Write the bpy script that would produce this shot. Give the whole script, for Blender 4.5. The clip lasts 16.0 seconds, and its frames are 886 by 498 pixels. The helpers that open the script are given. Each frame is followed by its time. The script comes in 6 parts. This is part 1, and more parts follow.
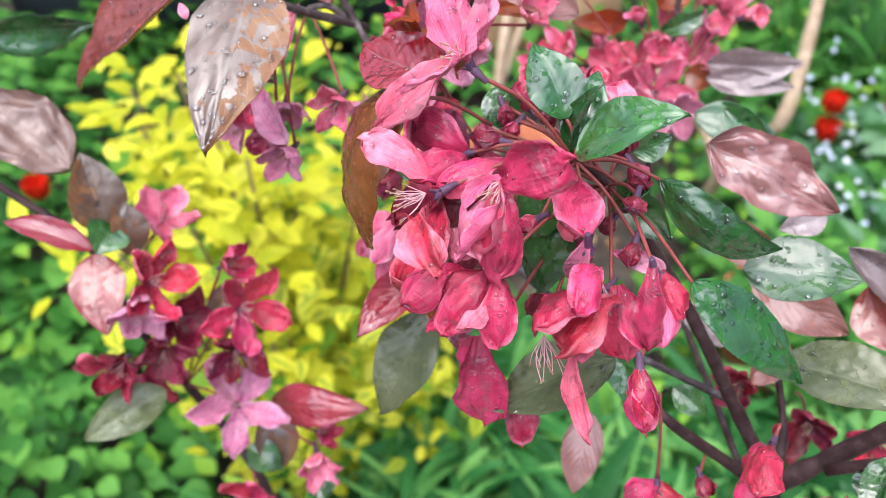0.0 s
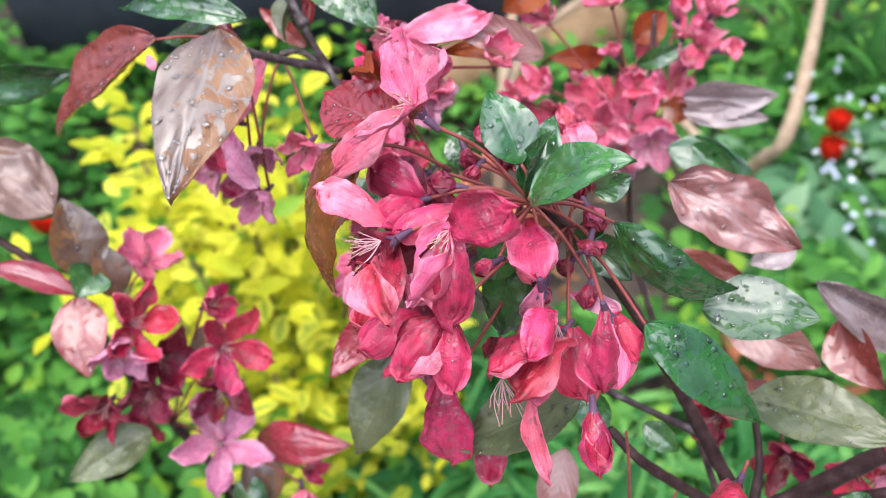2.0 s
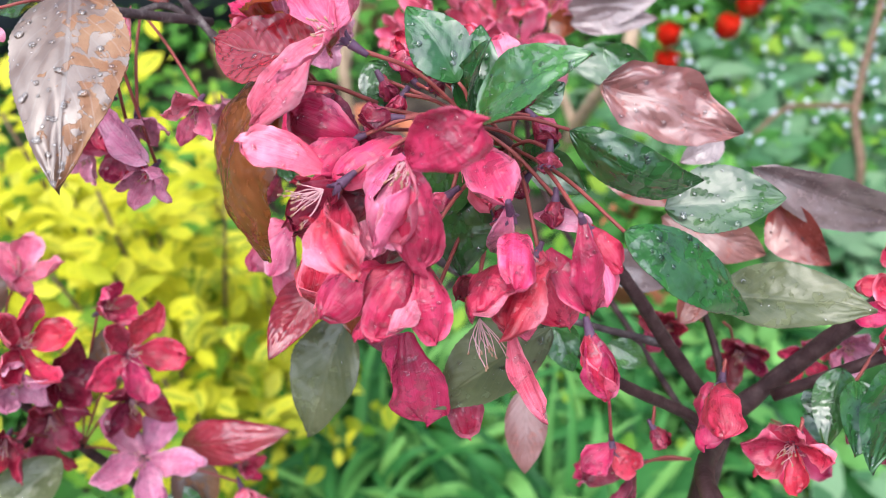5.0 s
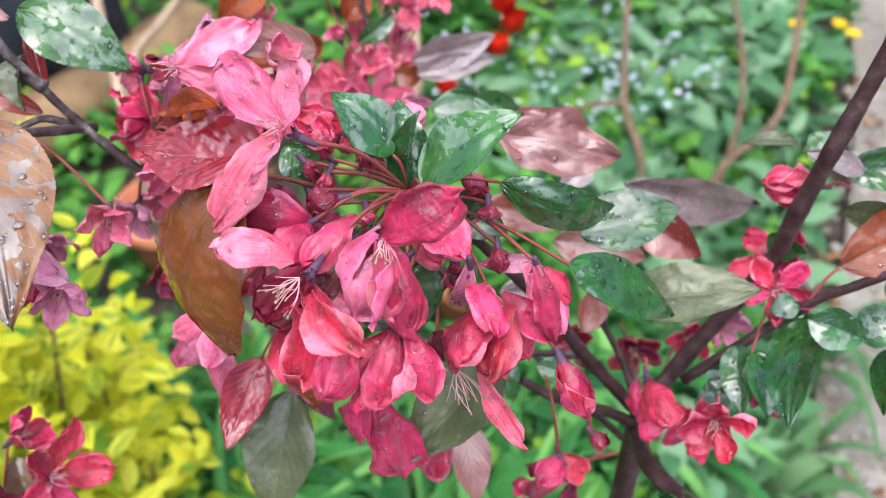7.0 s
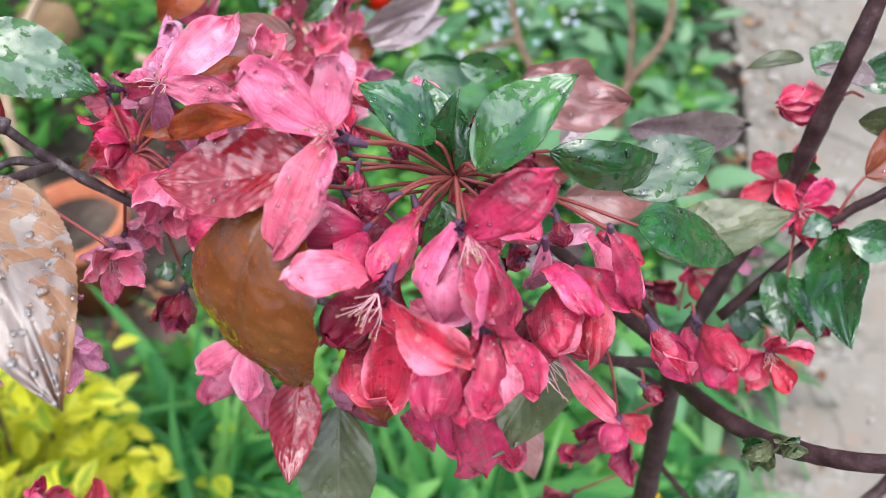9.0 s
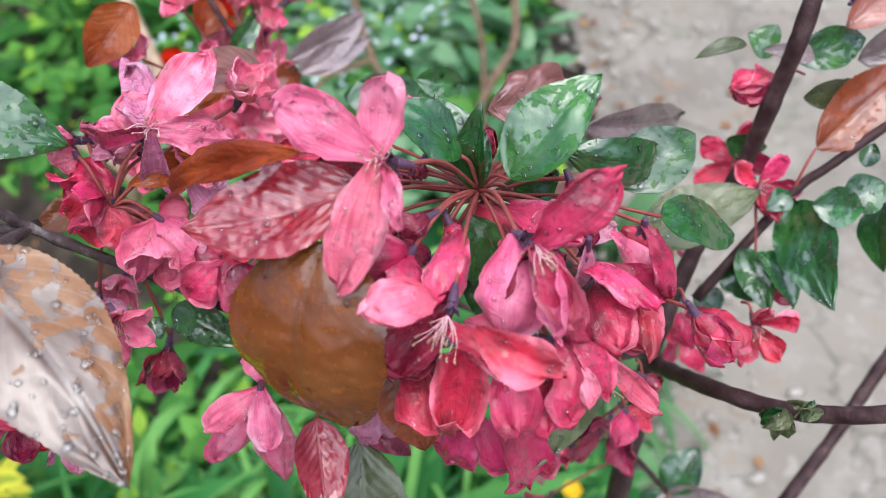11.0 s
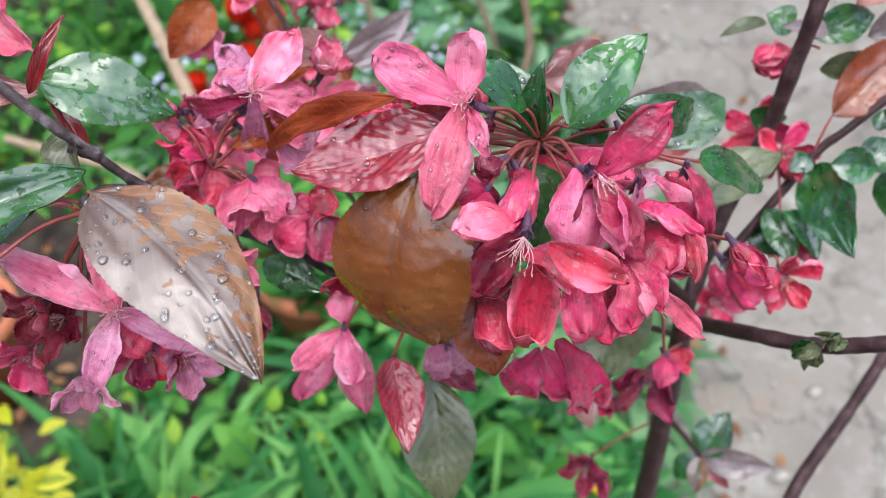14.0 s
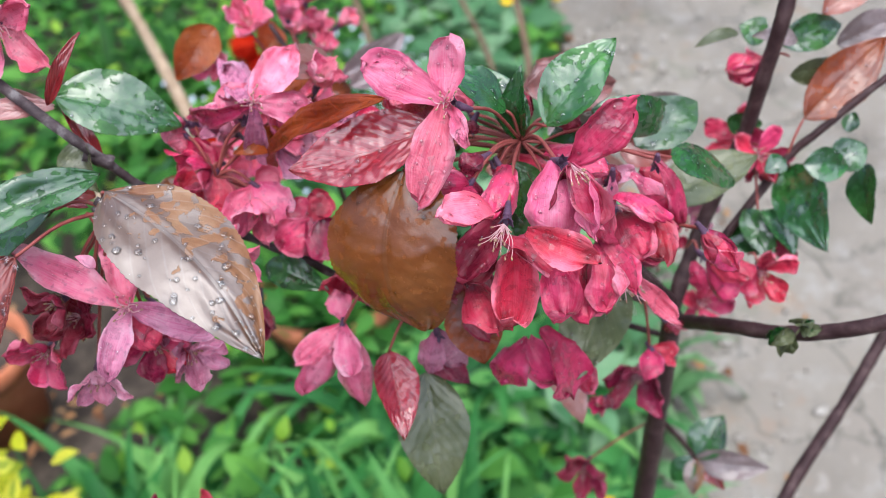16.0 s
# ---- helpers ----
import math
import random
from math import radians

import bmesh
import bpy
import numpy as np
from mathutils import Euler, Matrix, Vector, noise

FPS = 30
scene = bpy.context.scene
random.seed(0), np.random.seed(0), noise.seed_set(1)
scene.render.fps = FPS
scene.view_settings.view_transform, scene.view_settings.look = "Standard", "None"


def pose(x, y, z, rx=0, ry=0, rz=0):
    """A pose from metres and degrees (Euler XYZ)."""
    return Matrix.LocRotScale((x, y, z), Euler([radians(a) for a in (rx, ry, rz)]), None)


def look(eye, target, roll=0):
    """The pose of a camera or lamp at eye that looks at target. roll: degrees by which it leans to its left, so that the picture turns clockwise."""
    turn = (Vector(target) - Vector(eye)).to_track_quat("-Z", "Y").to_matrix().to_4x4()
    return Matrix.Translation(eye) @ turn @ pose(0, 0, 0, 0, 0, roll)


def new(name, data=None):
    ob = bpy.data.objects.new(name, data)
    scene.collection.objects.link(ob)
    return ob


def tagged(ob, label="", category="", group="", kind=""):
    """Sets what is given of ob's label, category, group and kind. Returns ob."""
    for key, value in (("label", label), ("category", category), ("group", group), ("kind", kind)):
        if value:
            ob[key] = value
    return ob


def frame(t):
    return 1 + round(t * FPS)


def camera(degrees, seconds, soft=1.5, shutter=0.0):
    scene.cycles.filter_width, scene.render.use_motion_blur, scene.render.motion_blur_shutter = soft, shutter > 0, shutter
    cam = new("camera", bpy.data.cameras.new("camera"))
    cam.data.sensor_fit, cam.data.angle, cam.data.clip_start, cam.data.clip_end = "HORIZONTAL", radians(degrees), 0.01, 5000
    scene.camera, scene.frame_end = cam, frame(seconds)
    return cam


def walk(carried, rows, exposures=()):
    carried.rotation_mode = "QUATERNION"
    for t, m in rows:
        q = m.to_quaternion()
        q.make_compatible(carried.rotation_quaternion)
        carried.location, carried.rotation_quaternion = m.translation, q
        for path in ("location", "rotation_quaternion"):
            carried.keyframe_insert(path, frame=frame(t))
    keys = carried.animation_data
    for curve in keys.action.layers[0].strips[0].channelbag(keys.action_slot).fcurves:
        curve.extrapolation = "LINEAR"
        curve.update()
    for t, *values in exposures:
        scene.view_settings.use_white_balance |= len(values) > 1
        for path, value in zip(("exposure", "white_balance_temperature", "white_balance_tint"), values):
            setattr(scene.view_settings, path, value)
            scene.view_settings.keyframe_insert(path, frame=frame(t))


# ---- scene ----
cam = camera(51.7, 16.0, soft=0.75)
PATH = [
    (0, (0.053, 0.05, 1.479), (-0.042, 1.454, 0.058), -2.5),
    (0.5, (0.062, 0.045, 1.488), (-0.022, 1.452, 0.069), -2.9),
    (1, (0.069, 0.041, 1.489), (-0.038, 1.459, 0.084), -3.5),
    (1.5, (0.088, 0.049, 1.488), (-0.055, 1.481, 0.099), -4.3),
    (2, (0.073, 0.053, 1.487), (-0.054, 1.49, 0.102), -4.3),
    (2.5, (0.074, 0.065, 1.478), (0.119, 1.499, 0.085), -4.0),
    (3, (0.062, 0.072, 1.474), (0.174, 1.483, 0.062), -5.0),
    (3.5, (0.04, 0.078, 1.457), (0.189, 1.476, 0.035), -3.9),
    (3.7, (0.04, 0.089, 1.454), (0.202, 1.463, 0.009), -4.9),
    (5.8, (0.04, 0.065, 1.467), (0.254, 1.418, 0.009), -4.7),
    (6, (0.036, 0.074, 1.469), (0.297, 1.422, 0.015), -4.5),
    (6.5, (0.012, 0.079, 1.471), (0.498, 1.394, 0.045), -1.3),
    (7, (-0.011, 0.083, 1.483), (0.605, 1.341, 0.054), -2.3),
    (7.5, (-0.034, 0.091, 1.5), (0.635, 1.301, 0.055), -5.8),
    (8, (-0.046, 0.101, 1.483), (0.694, 1.241, 0.016), -5.3),
    (8.2, (-0.04, 0.107, 1.485), (0.704, 1.236, 0.011), -5.4),
    (10.3, (-0.069, 0.168, 1.458), (0.84, 1.107, -0.056), -3.1),
    (10.5, (-0.076, 0.172, 1.459), (0.887, 1.095, -0.032), -2.6),
    (11, (-0.081, 0.175, 1.474), (0.928, 1.047, -0.016), -2.4),
    (11.5, (-0.085, 0.174, 1.48), (0.938, 1.042, -0.003), -3.5),
    (12, (-0.09, 0.175, 1.481), (0.947, 1.036, 0.004), -3.7),
    (12.5, (-0.1, 0.174, 1.473), (0.946, 1.024, -0.005), -3.4),
    (13, (-0.106, 0.167, 1.477), (0.947, 1.041, 0.019), -3.5),
    (13.5, (-0.125, 0.173, 1.48), (0.933, 1.044, 0.024), -3.9),
    (14, (-0.132, 0.16, 1.486), (0.894, 1.075, 0.034), -4.3),
    (14.5, (-0.149, 0.15, 1.495), (0.887, 1.083, 0.061), -5.5),
    (15, (-0.181, 0.166, 1.507), (0.887, 1.077, 0.083), -4.8),
    (15.5, (-0.164, 0.152, 1.505), (0.92, 1.093, 0.113), -5.8),
    (16, (-0.149, 0.137, 1.491), (0.912, 1.098, 0.095), -5.8),
]
walk(cam, [(t, look(eye, target, roll)) for t, eye, target, roll in PATH], exposures=((0, 1.02, 6000, 10), (3.5, 1.0, 6000, 10), (8, 0.93, 5950, 9), (11, 0.76, 5880, 8), (12.5, 0.74, 5850, 8), (16, 0.73, 5850, 8)))

cam.data.dof.use_dof, cam.data.dof.focus_distance, cam.data.dof.aperture_fstop = True, 0.30, 12.0

# ---- light: overcast sky after rain, a weak broad sun behind cloud ----
SUN_UP, SUN_ROUND = 77.0, 215.0
world = bpy.data.worlds.new("overcast_sky")
scene.world = world
world.use_nodes = True
wt = world.node_tree
bg = wt.nodes["Background"]
sky = wt.nodes.new("ShaderNodeTexSky")
sky.sky_type = "NISHITA"
sky.sun_disc = False
sky.sun_elevation, sky.sun_rotation = radians(SUN_UP), radians(SUN_ROUND)
sky.air_density, sky.dust_density, sky.ozone_density = 1.0, 6.0, 1.0
cloud = wt.nodes.new("ShaderNodeHueSaturation")
cloud.inputs["Saturation"].default_value = 0.85
wt.links.new(sky.outputs[0], cloud.inputs["Color"])
wt.links.new(cloud.outputs[0], bg.inputs["Color"])
bg.inputs["Strength"].default_value = 0.11

sun = new("sun", bpy.data.lights.new("sun", "SUN"))
sun.data.energy, sun.data.angle, sun.data.color = 2.05, radians(105), (0.97, 0.98, 1.0)
a, r = radians(SUN_UP), radians(SUN_ROUND)
sun.matrix_world = look((0.0, 0.0, 0.0), (-math.cos(a) * math.sin(r), -math.cos(a) * math.cos(r), -math.sin(a)))


# ---- materials ----
def nodes_of(name):
    m = bpy.data.materials.new(name)
    m.use_nodes = True
    return m, m.node_tree.nodes, m.node_tree.links, m.node_tree.nodes["Principled BSDF"]


def ramp(n, l, source, stops):
    cr = n.new("ShaderNodeValToRGB")
    e = cr.color_ramp.elements
    while len(e) < len(stops):
        e.new(0.5)
    for el, (p, c) in zip(e, stops):
        el.position, el.color = p, (*c, 1)
    l.new(source, cr.inputs["Fac"])
    return cr.outputs["Color"]


def noise_of(n, l, scale, detail=4.0, rough=0.55, vec=None, twirl=0.0):
    t = n.new("ShaderNodeTexNoise")
    t.inputs["Scale"].default_value, t.inputs["Detail"].default_value, t.inputs["Roughness"].default_value = scale, detail, rough
    l.new(vec if vec else n.new("ShaderNodeTexCoord").outputs["Object"], t.inputs["Vector"])
    t.inputs["Distortion"].default_value = twirl
    return t.outputs["Fac"]


def maths(n, l, op, a, b=None, c=None):
    m = n.new("ShaderNodeMath")
    m.operation = op
    for i, v in enumerate((a, b, c)):
        if v is None:
            continue
        if isinstance(v, (int, float)):
            m.inputs[i].default_value = v
        else:
            l.new(v, m.inputs[i])
    return m.outputs[0]


def mix(n, l, fac, a, b, blend="MIX"):
    m = n.new("ShaderNodeMix")
    m.data_type, m.blend_type = "RGBA", blend
    for s, v in ((m.inputs[0], fac), (m.inputs[6], a), (m.inputs[7], b)):
        if isinstance(v, (int, float)):
            s.default_value = v
        elif isinstance(v, tuple):
            s.default_value = (*v, 1)
        else:
            l.new(v, s)
    return m.outputs[2]


def bump(n, l, b, height, strength, dist):
    bp = n.new("ShaderNodeBump")
    bp.inputs["Strength"].default_value, bp.inputs["Distance"].default_value = strength, dist
    l.new(height, bp.inputs["Height"])
    l.new(bp.outputs[0], b.inputs["Normal"])
    return bp


def blade_material(name, dark, mid, light, vein, wet=0.5, glow=0.25, veins=9.0, vein_mix=0.28, rough=0.42, streak=False, relief=0.3, coat=0.6, film_ior=1.6, grain=0.3, film_scale=85.0, film_cut=0.5, lip=1.0, pucker=0.12, soak=0.85, ripple=False, gleam=0.08, lean=0.0):
    """Leaf or petal: two scales of colour, veins laid out in the blade's own u (along) and v (across), a wet film in patches
    that soaks and darkens what it covers, light through the blade."""
    m, n, l, b = nodes_of(name)
    uv = n.new("ShaderNodeUVMap")
    sep = n.new("ShaderNodeSeparateXYZ")
    l.new(uv.outputs[0], sep.inputs[0])
    u, v = sep.outputs[0], sep.outputs[1]
    info = n.new("ShaderNodeObjectInfo")
    geo = n.new("ShaderNodeNewGeometry")
    off = n.new("ShaderNodeVectorMath")
    off.operation = "ADD"
    tc = n.new("ShaderNodeTexCoord")
    l.new(tc.outputs["Object"], off.inputs[0])
    l.new(maths(n, l, "ADD", info.outputs["Random"], geo.outputs["Random Per Island"]), off.inputs[1])
    off = off.outputs[0]
    big = noise_of(n, l, 70.0 if streak else 45.0, 4.0, 0.6, off)
    fine = noise_of(n, l, 420.0, 5.0, 0.6, off)
    base = ramp(n, l, big, ((0.33, dark), (0.5, mid), (0.68, light)))
    across = maths(n, l, "ABSOLUTE", maths(n, l, "SUBTRACT", v, 0.5))
    if streak:
        # fine veins that fan out from the claw
        st = n.new("ShaderNodeTexNoise")
        mp = n.new("ShaderNodeMapping")
        mp.inputs["Scale"].default_value = (2.0, 46.0, 1.0)
        l.new(uv.outputs[0], mp.inputs["Vector"])
        lift = n.new("ShaderNodeVectorMath")
        lift.operation = "ADD"
        l.new(mp.outputs[0], lift.inputs[0])
        l.new(maths(n, l, "MULTIPLY", info.outputs["Random"], 40.0), lift.inputs[1])
        l.new(lift.outputs[0], st.inputs["Vector"])
        st.inputs["Scale"].default_value, st.inputs["Detail"].default_value, st.inputs["Distortion"].default_value = 1.0, 5.0, 0.5
        vh = st.outputs["Fac"]
        vein_fac = ramp(n, l, vh, ((0.36, (0, 0, 0)), (0.62, (1, 1, 1))))
    else:
        wob = maths(n, l, "MULTIPLY", maths(n, l, "SUBTRACT", big, 0.5), 0.9)
        ph = maths(n, l, "ADD", maths(n, l, "SUBTRACT", maths(n, l, "MULTIPLY", u, veins), maths(n, l, "MULTIPLY", across, veins * 0.75)), wob)
        tri = maths(n, l, "ABSOLUTE", maths(n, l, "SUBTRACT", maths(n, l, "FRACT", ph), 0.5))
        lat = maths(n, l, "MULTIPLY", maths(n, l, "SUBTRACT", tri, 0.40), 10.0)
        cl = n.new("ShaderNodeClamp")
        l.new(lat, cl.inputs[0])
        midrib = ramp(n, l, across, ((0.012, (1, 1, 1)), (0.022, (0, 0, 0))))
        vein_fac = maths(n, l, "MAXIMUM", maths(n, l, "MULTIPLY", cl.outputs[0], 0.6), midrib)
        vh = maths(n, l, "SUBTRACT", tri, maths(n, l, "MULTIPLY", midrib, 0.5))
    col = mix(n, l, maths(n, l, "MULTIPLY", vein_fac, vein_mix), base, vein)
    col = mix(n, l, maths(n, l, "MULTIPLY", fine, 0.22 if streak else 0.35), col, dark)
    if streak:
        # pale worn margin, wider on some petals than on others
        reach = maths(n, l, "ADD", across, maths(n, l, "MULTIPLY", maths(n, l, "SUBTRACT", big, 0.5), 0.5))
        reach = maths(n, l, "ADD", reach, maths(n, l, "MULTIPLY", maths(n, l, "SUBTRACT", maths(n, l, "FRACT", maths(n, l, "MULTIPLY", info.outputs["Random"], 13.7)), 0.6), 0.22))
        rim = ramp(n, l, reach, ((0.38, (0, 0, 0)), (0.60, (0.5, 0.5, 0.5))))
        col = mix(n, l, rim, col, vein)
        claw = ramp(n, l, u, ((0.02, (0.55, 0.55, 0.55)), (0.38, (0, 0, 0))))
        col = mix(n, l, claw, col, dark)
    geo_hue = maths(n, l, "FRACT", maths(n, l, "MULTIPLY", info.outputs["Random"], 7.3))
    hs = n.new("ShaderNodeHueSaturation")
    l.new(maths(n, l, "ADD", maths(n, l, "MULTIPLY", geo_hue, 0.020), 0.488), hs.inputs["Hue"])
    l.new(maths(n, l, "ADD", maths(n, l, "MULTIPLY", info.outputs["Random"], 0.46 if streak else 0.35), 0.80 if streak else 0.86), hs.inputs["Value"])
    l.new(col, hs.inputs["Color"])
    hs.inputs["Saturation"].default_value = 1.0
    col = hs.outputs[0]
    film = noise_of(n, l, film_scale, 4.0, 0.62, off, 1.2)
    spots = noise_of(n, l, film_scale * 4.5, 2.0, 0.5, off)
    film = maths(n, l, "ADD", maths(n, l, "MULTIPLY", film, 0.6), maths(n, l, "MULTIPLY", spots, 0.4))
    if lean:
        film = maths(n, l, "ADD", film, maths(n, l, "MULTIPLY", maths(n, l, "SUBTRACT", v, 0.5), lean))
    soft_edge = 0.02 if streak else 0.012
    wetness = ramp(n, l, film, ((film_cut - soft_edge, (0, 0, 0)), (film_cut + soft_edge, (1, 1, 1))))
    soaked = mix(n, l, 1.0, col, (soak, soak, soak), "MULTIPLY")
    col = mix(n, l, wetness, col, soaked)
    l.new(col, b.inputs["Base Color"])
    b.inputs["Specular IOR Level"].default_value = 0.25 if streak else 0.4
    l.new(maths(n, l, "ADD", maths(n, l, "MULTIPLY", wetness, coat * 0.75), coat * 0.22) if streak else maths(n, l, "MULTIPLY", wetness, coat), b.inputs["Coat Weight"])
    b.inputs["Coat Roughness"].default_value, b.inputs["Coat IOR"].default_value = gleam, film_ior
    rg = mix(n, l, maths(n, l, "MULTIPLY", wetness, wet), (rough, rough, rough), (0.1, 0.1, 0.1))
    l.new(rg, b.inputs["Roughness"])
    h = maths(n, l, "ADD", maths(n, l, "MULTIPLY", vh, relief), maths(n, l, "MULTIPLY", fine, grain))
    h = maths(n, l, "ADD", h, maths(n, l, "MULTIPLY", wetness, 0.15 if streak else 0.3 * lip))
    # the blade swells between its small veins
    cells = n.new("ShaderNodeTexVoronoi")
    cells.inputs["Scale"].default_value = 230.0 if streak else 260.0
    l.new(off, cells.inputs["Vector"])
    h = maths(n, l, "SUBTRACT", h, maths(n, l, "MULTIPLY", cells.outputs["Distance"], pucker))
    if streak:
        crease = noise_of(n, l, 150.0, 3.0, 0.6, off, 1.5)
        h = maths(n, l, "ADD", h, maths(n, l, "MULTIPLY", crease, 1.0))
    bp = bump(n, l, b, h, 0.6, 0.0012)
    if streak or ripple:
        l.new(bp.outputs[0], b.inputs["Coat Normal"])
    tr = n.new("ShaderNodeBsdfTranslucent")
    tcol = mix(n, l, 0.4, col, light)
    l.new(tcol, tr.inputs["Color"])
    l.new(bp.outputs[0], tr.inputs["Normal"])
    ms = n.new("ShaderNodeMixShader")
    ms.inputs[0].default_value = glow
    out = n["Material Output"]
    l.new(b.outputs[0], ms.inputs[1])
    l.new(tr.outputs[0], ms.inputs[2])
    l.new(ms.outputs[0], out.inputs["Surface"])
    return m


def plain_material(name, stops, scale=60.0, rough=0.6, metal=0.0, bump_amount=0.4, dist=0.001, fine_scale=None):
    m, n, l, b = nodes_of(name)
    f = noise_of(n, l, scale, 6.0, 0.6)
    g = noise_of(n, l, fine_scale or scale * 7, 4.0, 0.6)
    col = ramp(n, l, f, stops)
    col = mix(n, l, maths(n, l, "MULTIPLY", g, 0.45), col, stops[0][1])
    l.new(col, b.inputs["Base Color"])
    b.inputs["Roughness"].default_value, b.inputs["Metallic"].default_value = rough, metal
    b.inputs["Specular IOR Level"].default_value = 0.22
    bump(n, l, b, maths(n, l, "ADD", f, maths(n, l, "MULTIPLY", g, 0.5)), bump_amount, dist)
    return m


GREEN = blade_material("leaf_green", (0.014, 0.066, 0.014), (0.030, 0.130, 0.026), (0.070, 0.22, 0.042), (0.06, 0.16, 0.05), wet=0.9, glow=0.16, rough=0.34, veins=8, coat=1.0, film_ior=1.85, grain=0.5, film_scale=55.0, film_cut=0.465, gleam=0.18)
GREEN_SHEEN = blade_material("leaf_green_filmed", (0.022, 0.075, 0.020), (0.045, 0.135, 0.036), (0.085, 0.21, 0.055), (0.08, 0.17, 0.06), wet=0.9, glow=0.18, rough=0.34, veins=8, coat=1.0, film_ior=1.8, grain=0.4, film_scale=50.0, film_cut=0.43, gleam=0.33)
BRONZE = blade_material("leaf_bronze", (0.19, 0.080, 0.032), (0.28, 0.14, 0.062), (0.35, 0.21, 0.11), (0.44, 0.36, 0.30), wet=0.9, glow=0.18, rough=0.34, coat=1.0, film_ior=2.15, lean=0.24, grain=0.3, film_scale=58.0, film_cut=0.462, vein_mix=0.5, soak=0.5, gleam=0.42)
OLIVE = blade_material("leaf_olive", (0.10, 0.128, 0.052), (0.158, 0.182, 0.083), (0.225, 0.24, 0.126), (0.27, 0.27, 0.14), wet=0.8, glow=0.25, rough=0.38, coat=1.0, film_ior=1.38, film_scale=60.0, film_cut=0.43, gleam=0.25)
RED = blade_material("leaf_red", (0.28, 0.011, 0.014), (0.43, 0.024, 0.026), (0.53, 0.060, 0.055), (0.50, 0.22, 0.20), wet=0.95, glow=0.2, rough=0.28, veins=10, vein_mix=0.35, relief=0.9, grain=0.4, lip=0.3, coat=1.0, film_ior=1.95, film_cut=0.37, pucker=0.3, gleam=0.2)
MAROON = blade_material("leaf_maroon", (0.23, 0.042, 0.032), (0.33, 0.075, 0.056), (0.41, 0.120, 0.090), (0.36, 0.14, 0.13), wet=0.8, glow=0.2, rough=0.32, coat=1.0, film_ior=1.6, film_cut=0.42, pucker=0.2, gleam=0.16)
BROWN = blade_material("leaf_brown", (0.20, 0.044, 0.010), (0.30, 0.074, 0.017), (0.37, 0.115, 0.034), (0.24, 0.10, 0.05), wet=0.6, glow=0.22, rough=0.36, vein_mix=0.35, relief=0.28, coat=0.9, film_ior=1.6, film_cut=0.44, lip=0.3, gleam=0.14)
ORANGE = blade_material("leaf_orange", (0.34, 0.065, 0.012), (0.46, 0.10, 0.018), (0.54, 0.16, 0.03), (0.45, 0.16, 0.05), wet=0.3, glow=0.4, rough=0.4, vein_mix=0.2)
ROSE = blade_material("leaf_rose", (0.34, 0.125, 0.105), (0.45, 0.205, 0.175), (0.54, 0.30, 0.265), (0.56, 0.34, 0.31), wet=0.8, glow=0.22, rough=0.36, coat=1.0, film_ior=1.9, film_scale=60.0, film_cut=0.42, relief=0.7, pucker=0.3, gleam=0.36)
GREYBROWN = blade_material("leaf_grey_brown", (0.17, 0.10, 0.075), (0.25, 0.155, 0.12), (0.33, 0.22, 0.175), (0.38, 0.28, 0.24), wet=0.6, glow=0.2, rough=0.38, coat=0.8, film_ior=1.55, film_cut=0.44, gleam=0.3)
LILAC = blade_material("leaf_lilac", (0.22, 0.155, 0.15), (0.32, 0.235, 0.235), (0.42, 0.33, 0.33), (0.46, 0.37, 0.37), wet=0.6, glow=0.2, rough=0.38, coat=0.8, film_ior=1.7, film_cut=0.42, gleam=0.16)
CRIMSON = blade_material("petal_crimson", (0.26, 0.003, 0.026), (0.60, 0.013, 0.070), (0.83, 0.052, 0.155), (0.94, 0.38, 0.50), wet=0.8, glow=0.18, rough=0.32, streak=True, vein_mix=0.13, coat=0.95, film_ior=1.9, relief=0.28, film_cut=0.56, soak=0.78, pucker=0.3)
PINK = blade_material("petal_pink", (0.62, 0.042, 0.13), (0.84, 0.135, 0.26), (0.92, 0.33, 0.45), (0.96, 0.66, 0.74), wet=0.8, glow=0.24, rough=0.35, streak=True, vein_mix=0.22, coat=0.85, film_ior=1.8, relief=0.28, film_cut=0.57, soak=0.8, pucker=0.3)
MAUVE = blade_material("petal_mauve", (0.52, 0.080, 0.20), (0.70, 0.20, 0.34), (0.82, 0.39, 0.53), (0.82, 0.56, 0.67), wet=0.6, glow=0.26, rough=0.42, streak=True, vein_mix=0.45, coat=0.5, film_ior=1.6, relief=0.28, pucker=0.3)
DARKRED = blade_material("petal_dark_red", (0.12, 0.003, 0.015), (0.25, 0.007, 0.030), (0.42, 0.025, 0.070), (0.60, 0.14, 0.22), wet=0.7, glow=0.15, rough=0.32, streak=True, vein_mix=0.16, coat=0.8, film_ior=1.75, relief=0.28, film_cut=0.54, pucker=0.3)
PEDICEL = plain_material("pedicel_red", ((0.3, (0.20, 0.040, 0.038)), (0.7, (0.38, 0.11, 0.095))), 90, 0.35)
CALYX = plain_material("calyx_dark", ((0.3, (0.06, 0.03, 0.06)), (0.7, (0.17, 0.09, 0.15))), 200, 0.35)
FILAMENT = plain_material("filament", ((0.3, (0.70, 0.36, 0.40)), (0.7, (0.84, 0.60, 0.60))), 300, 0.5)
ANTHER = plain_material("anther", ((0.3, (0.34, 0.18, 0.11)), (0.7, (0.60, 0.38, 0.27))), 400, 0.6)
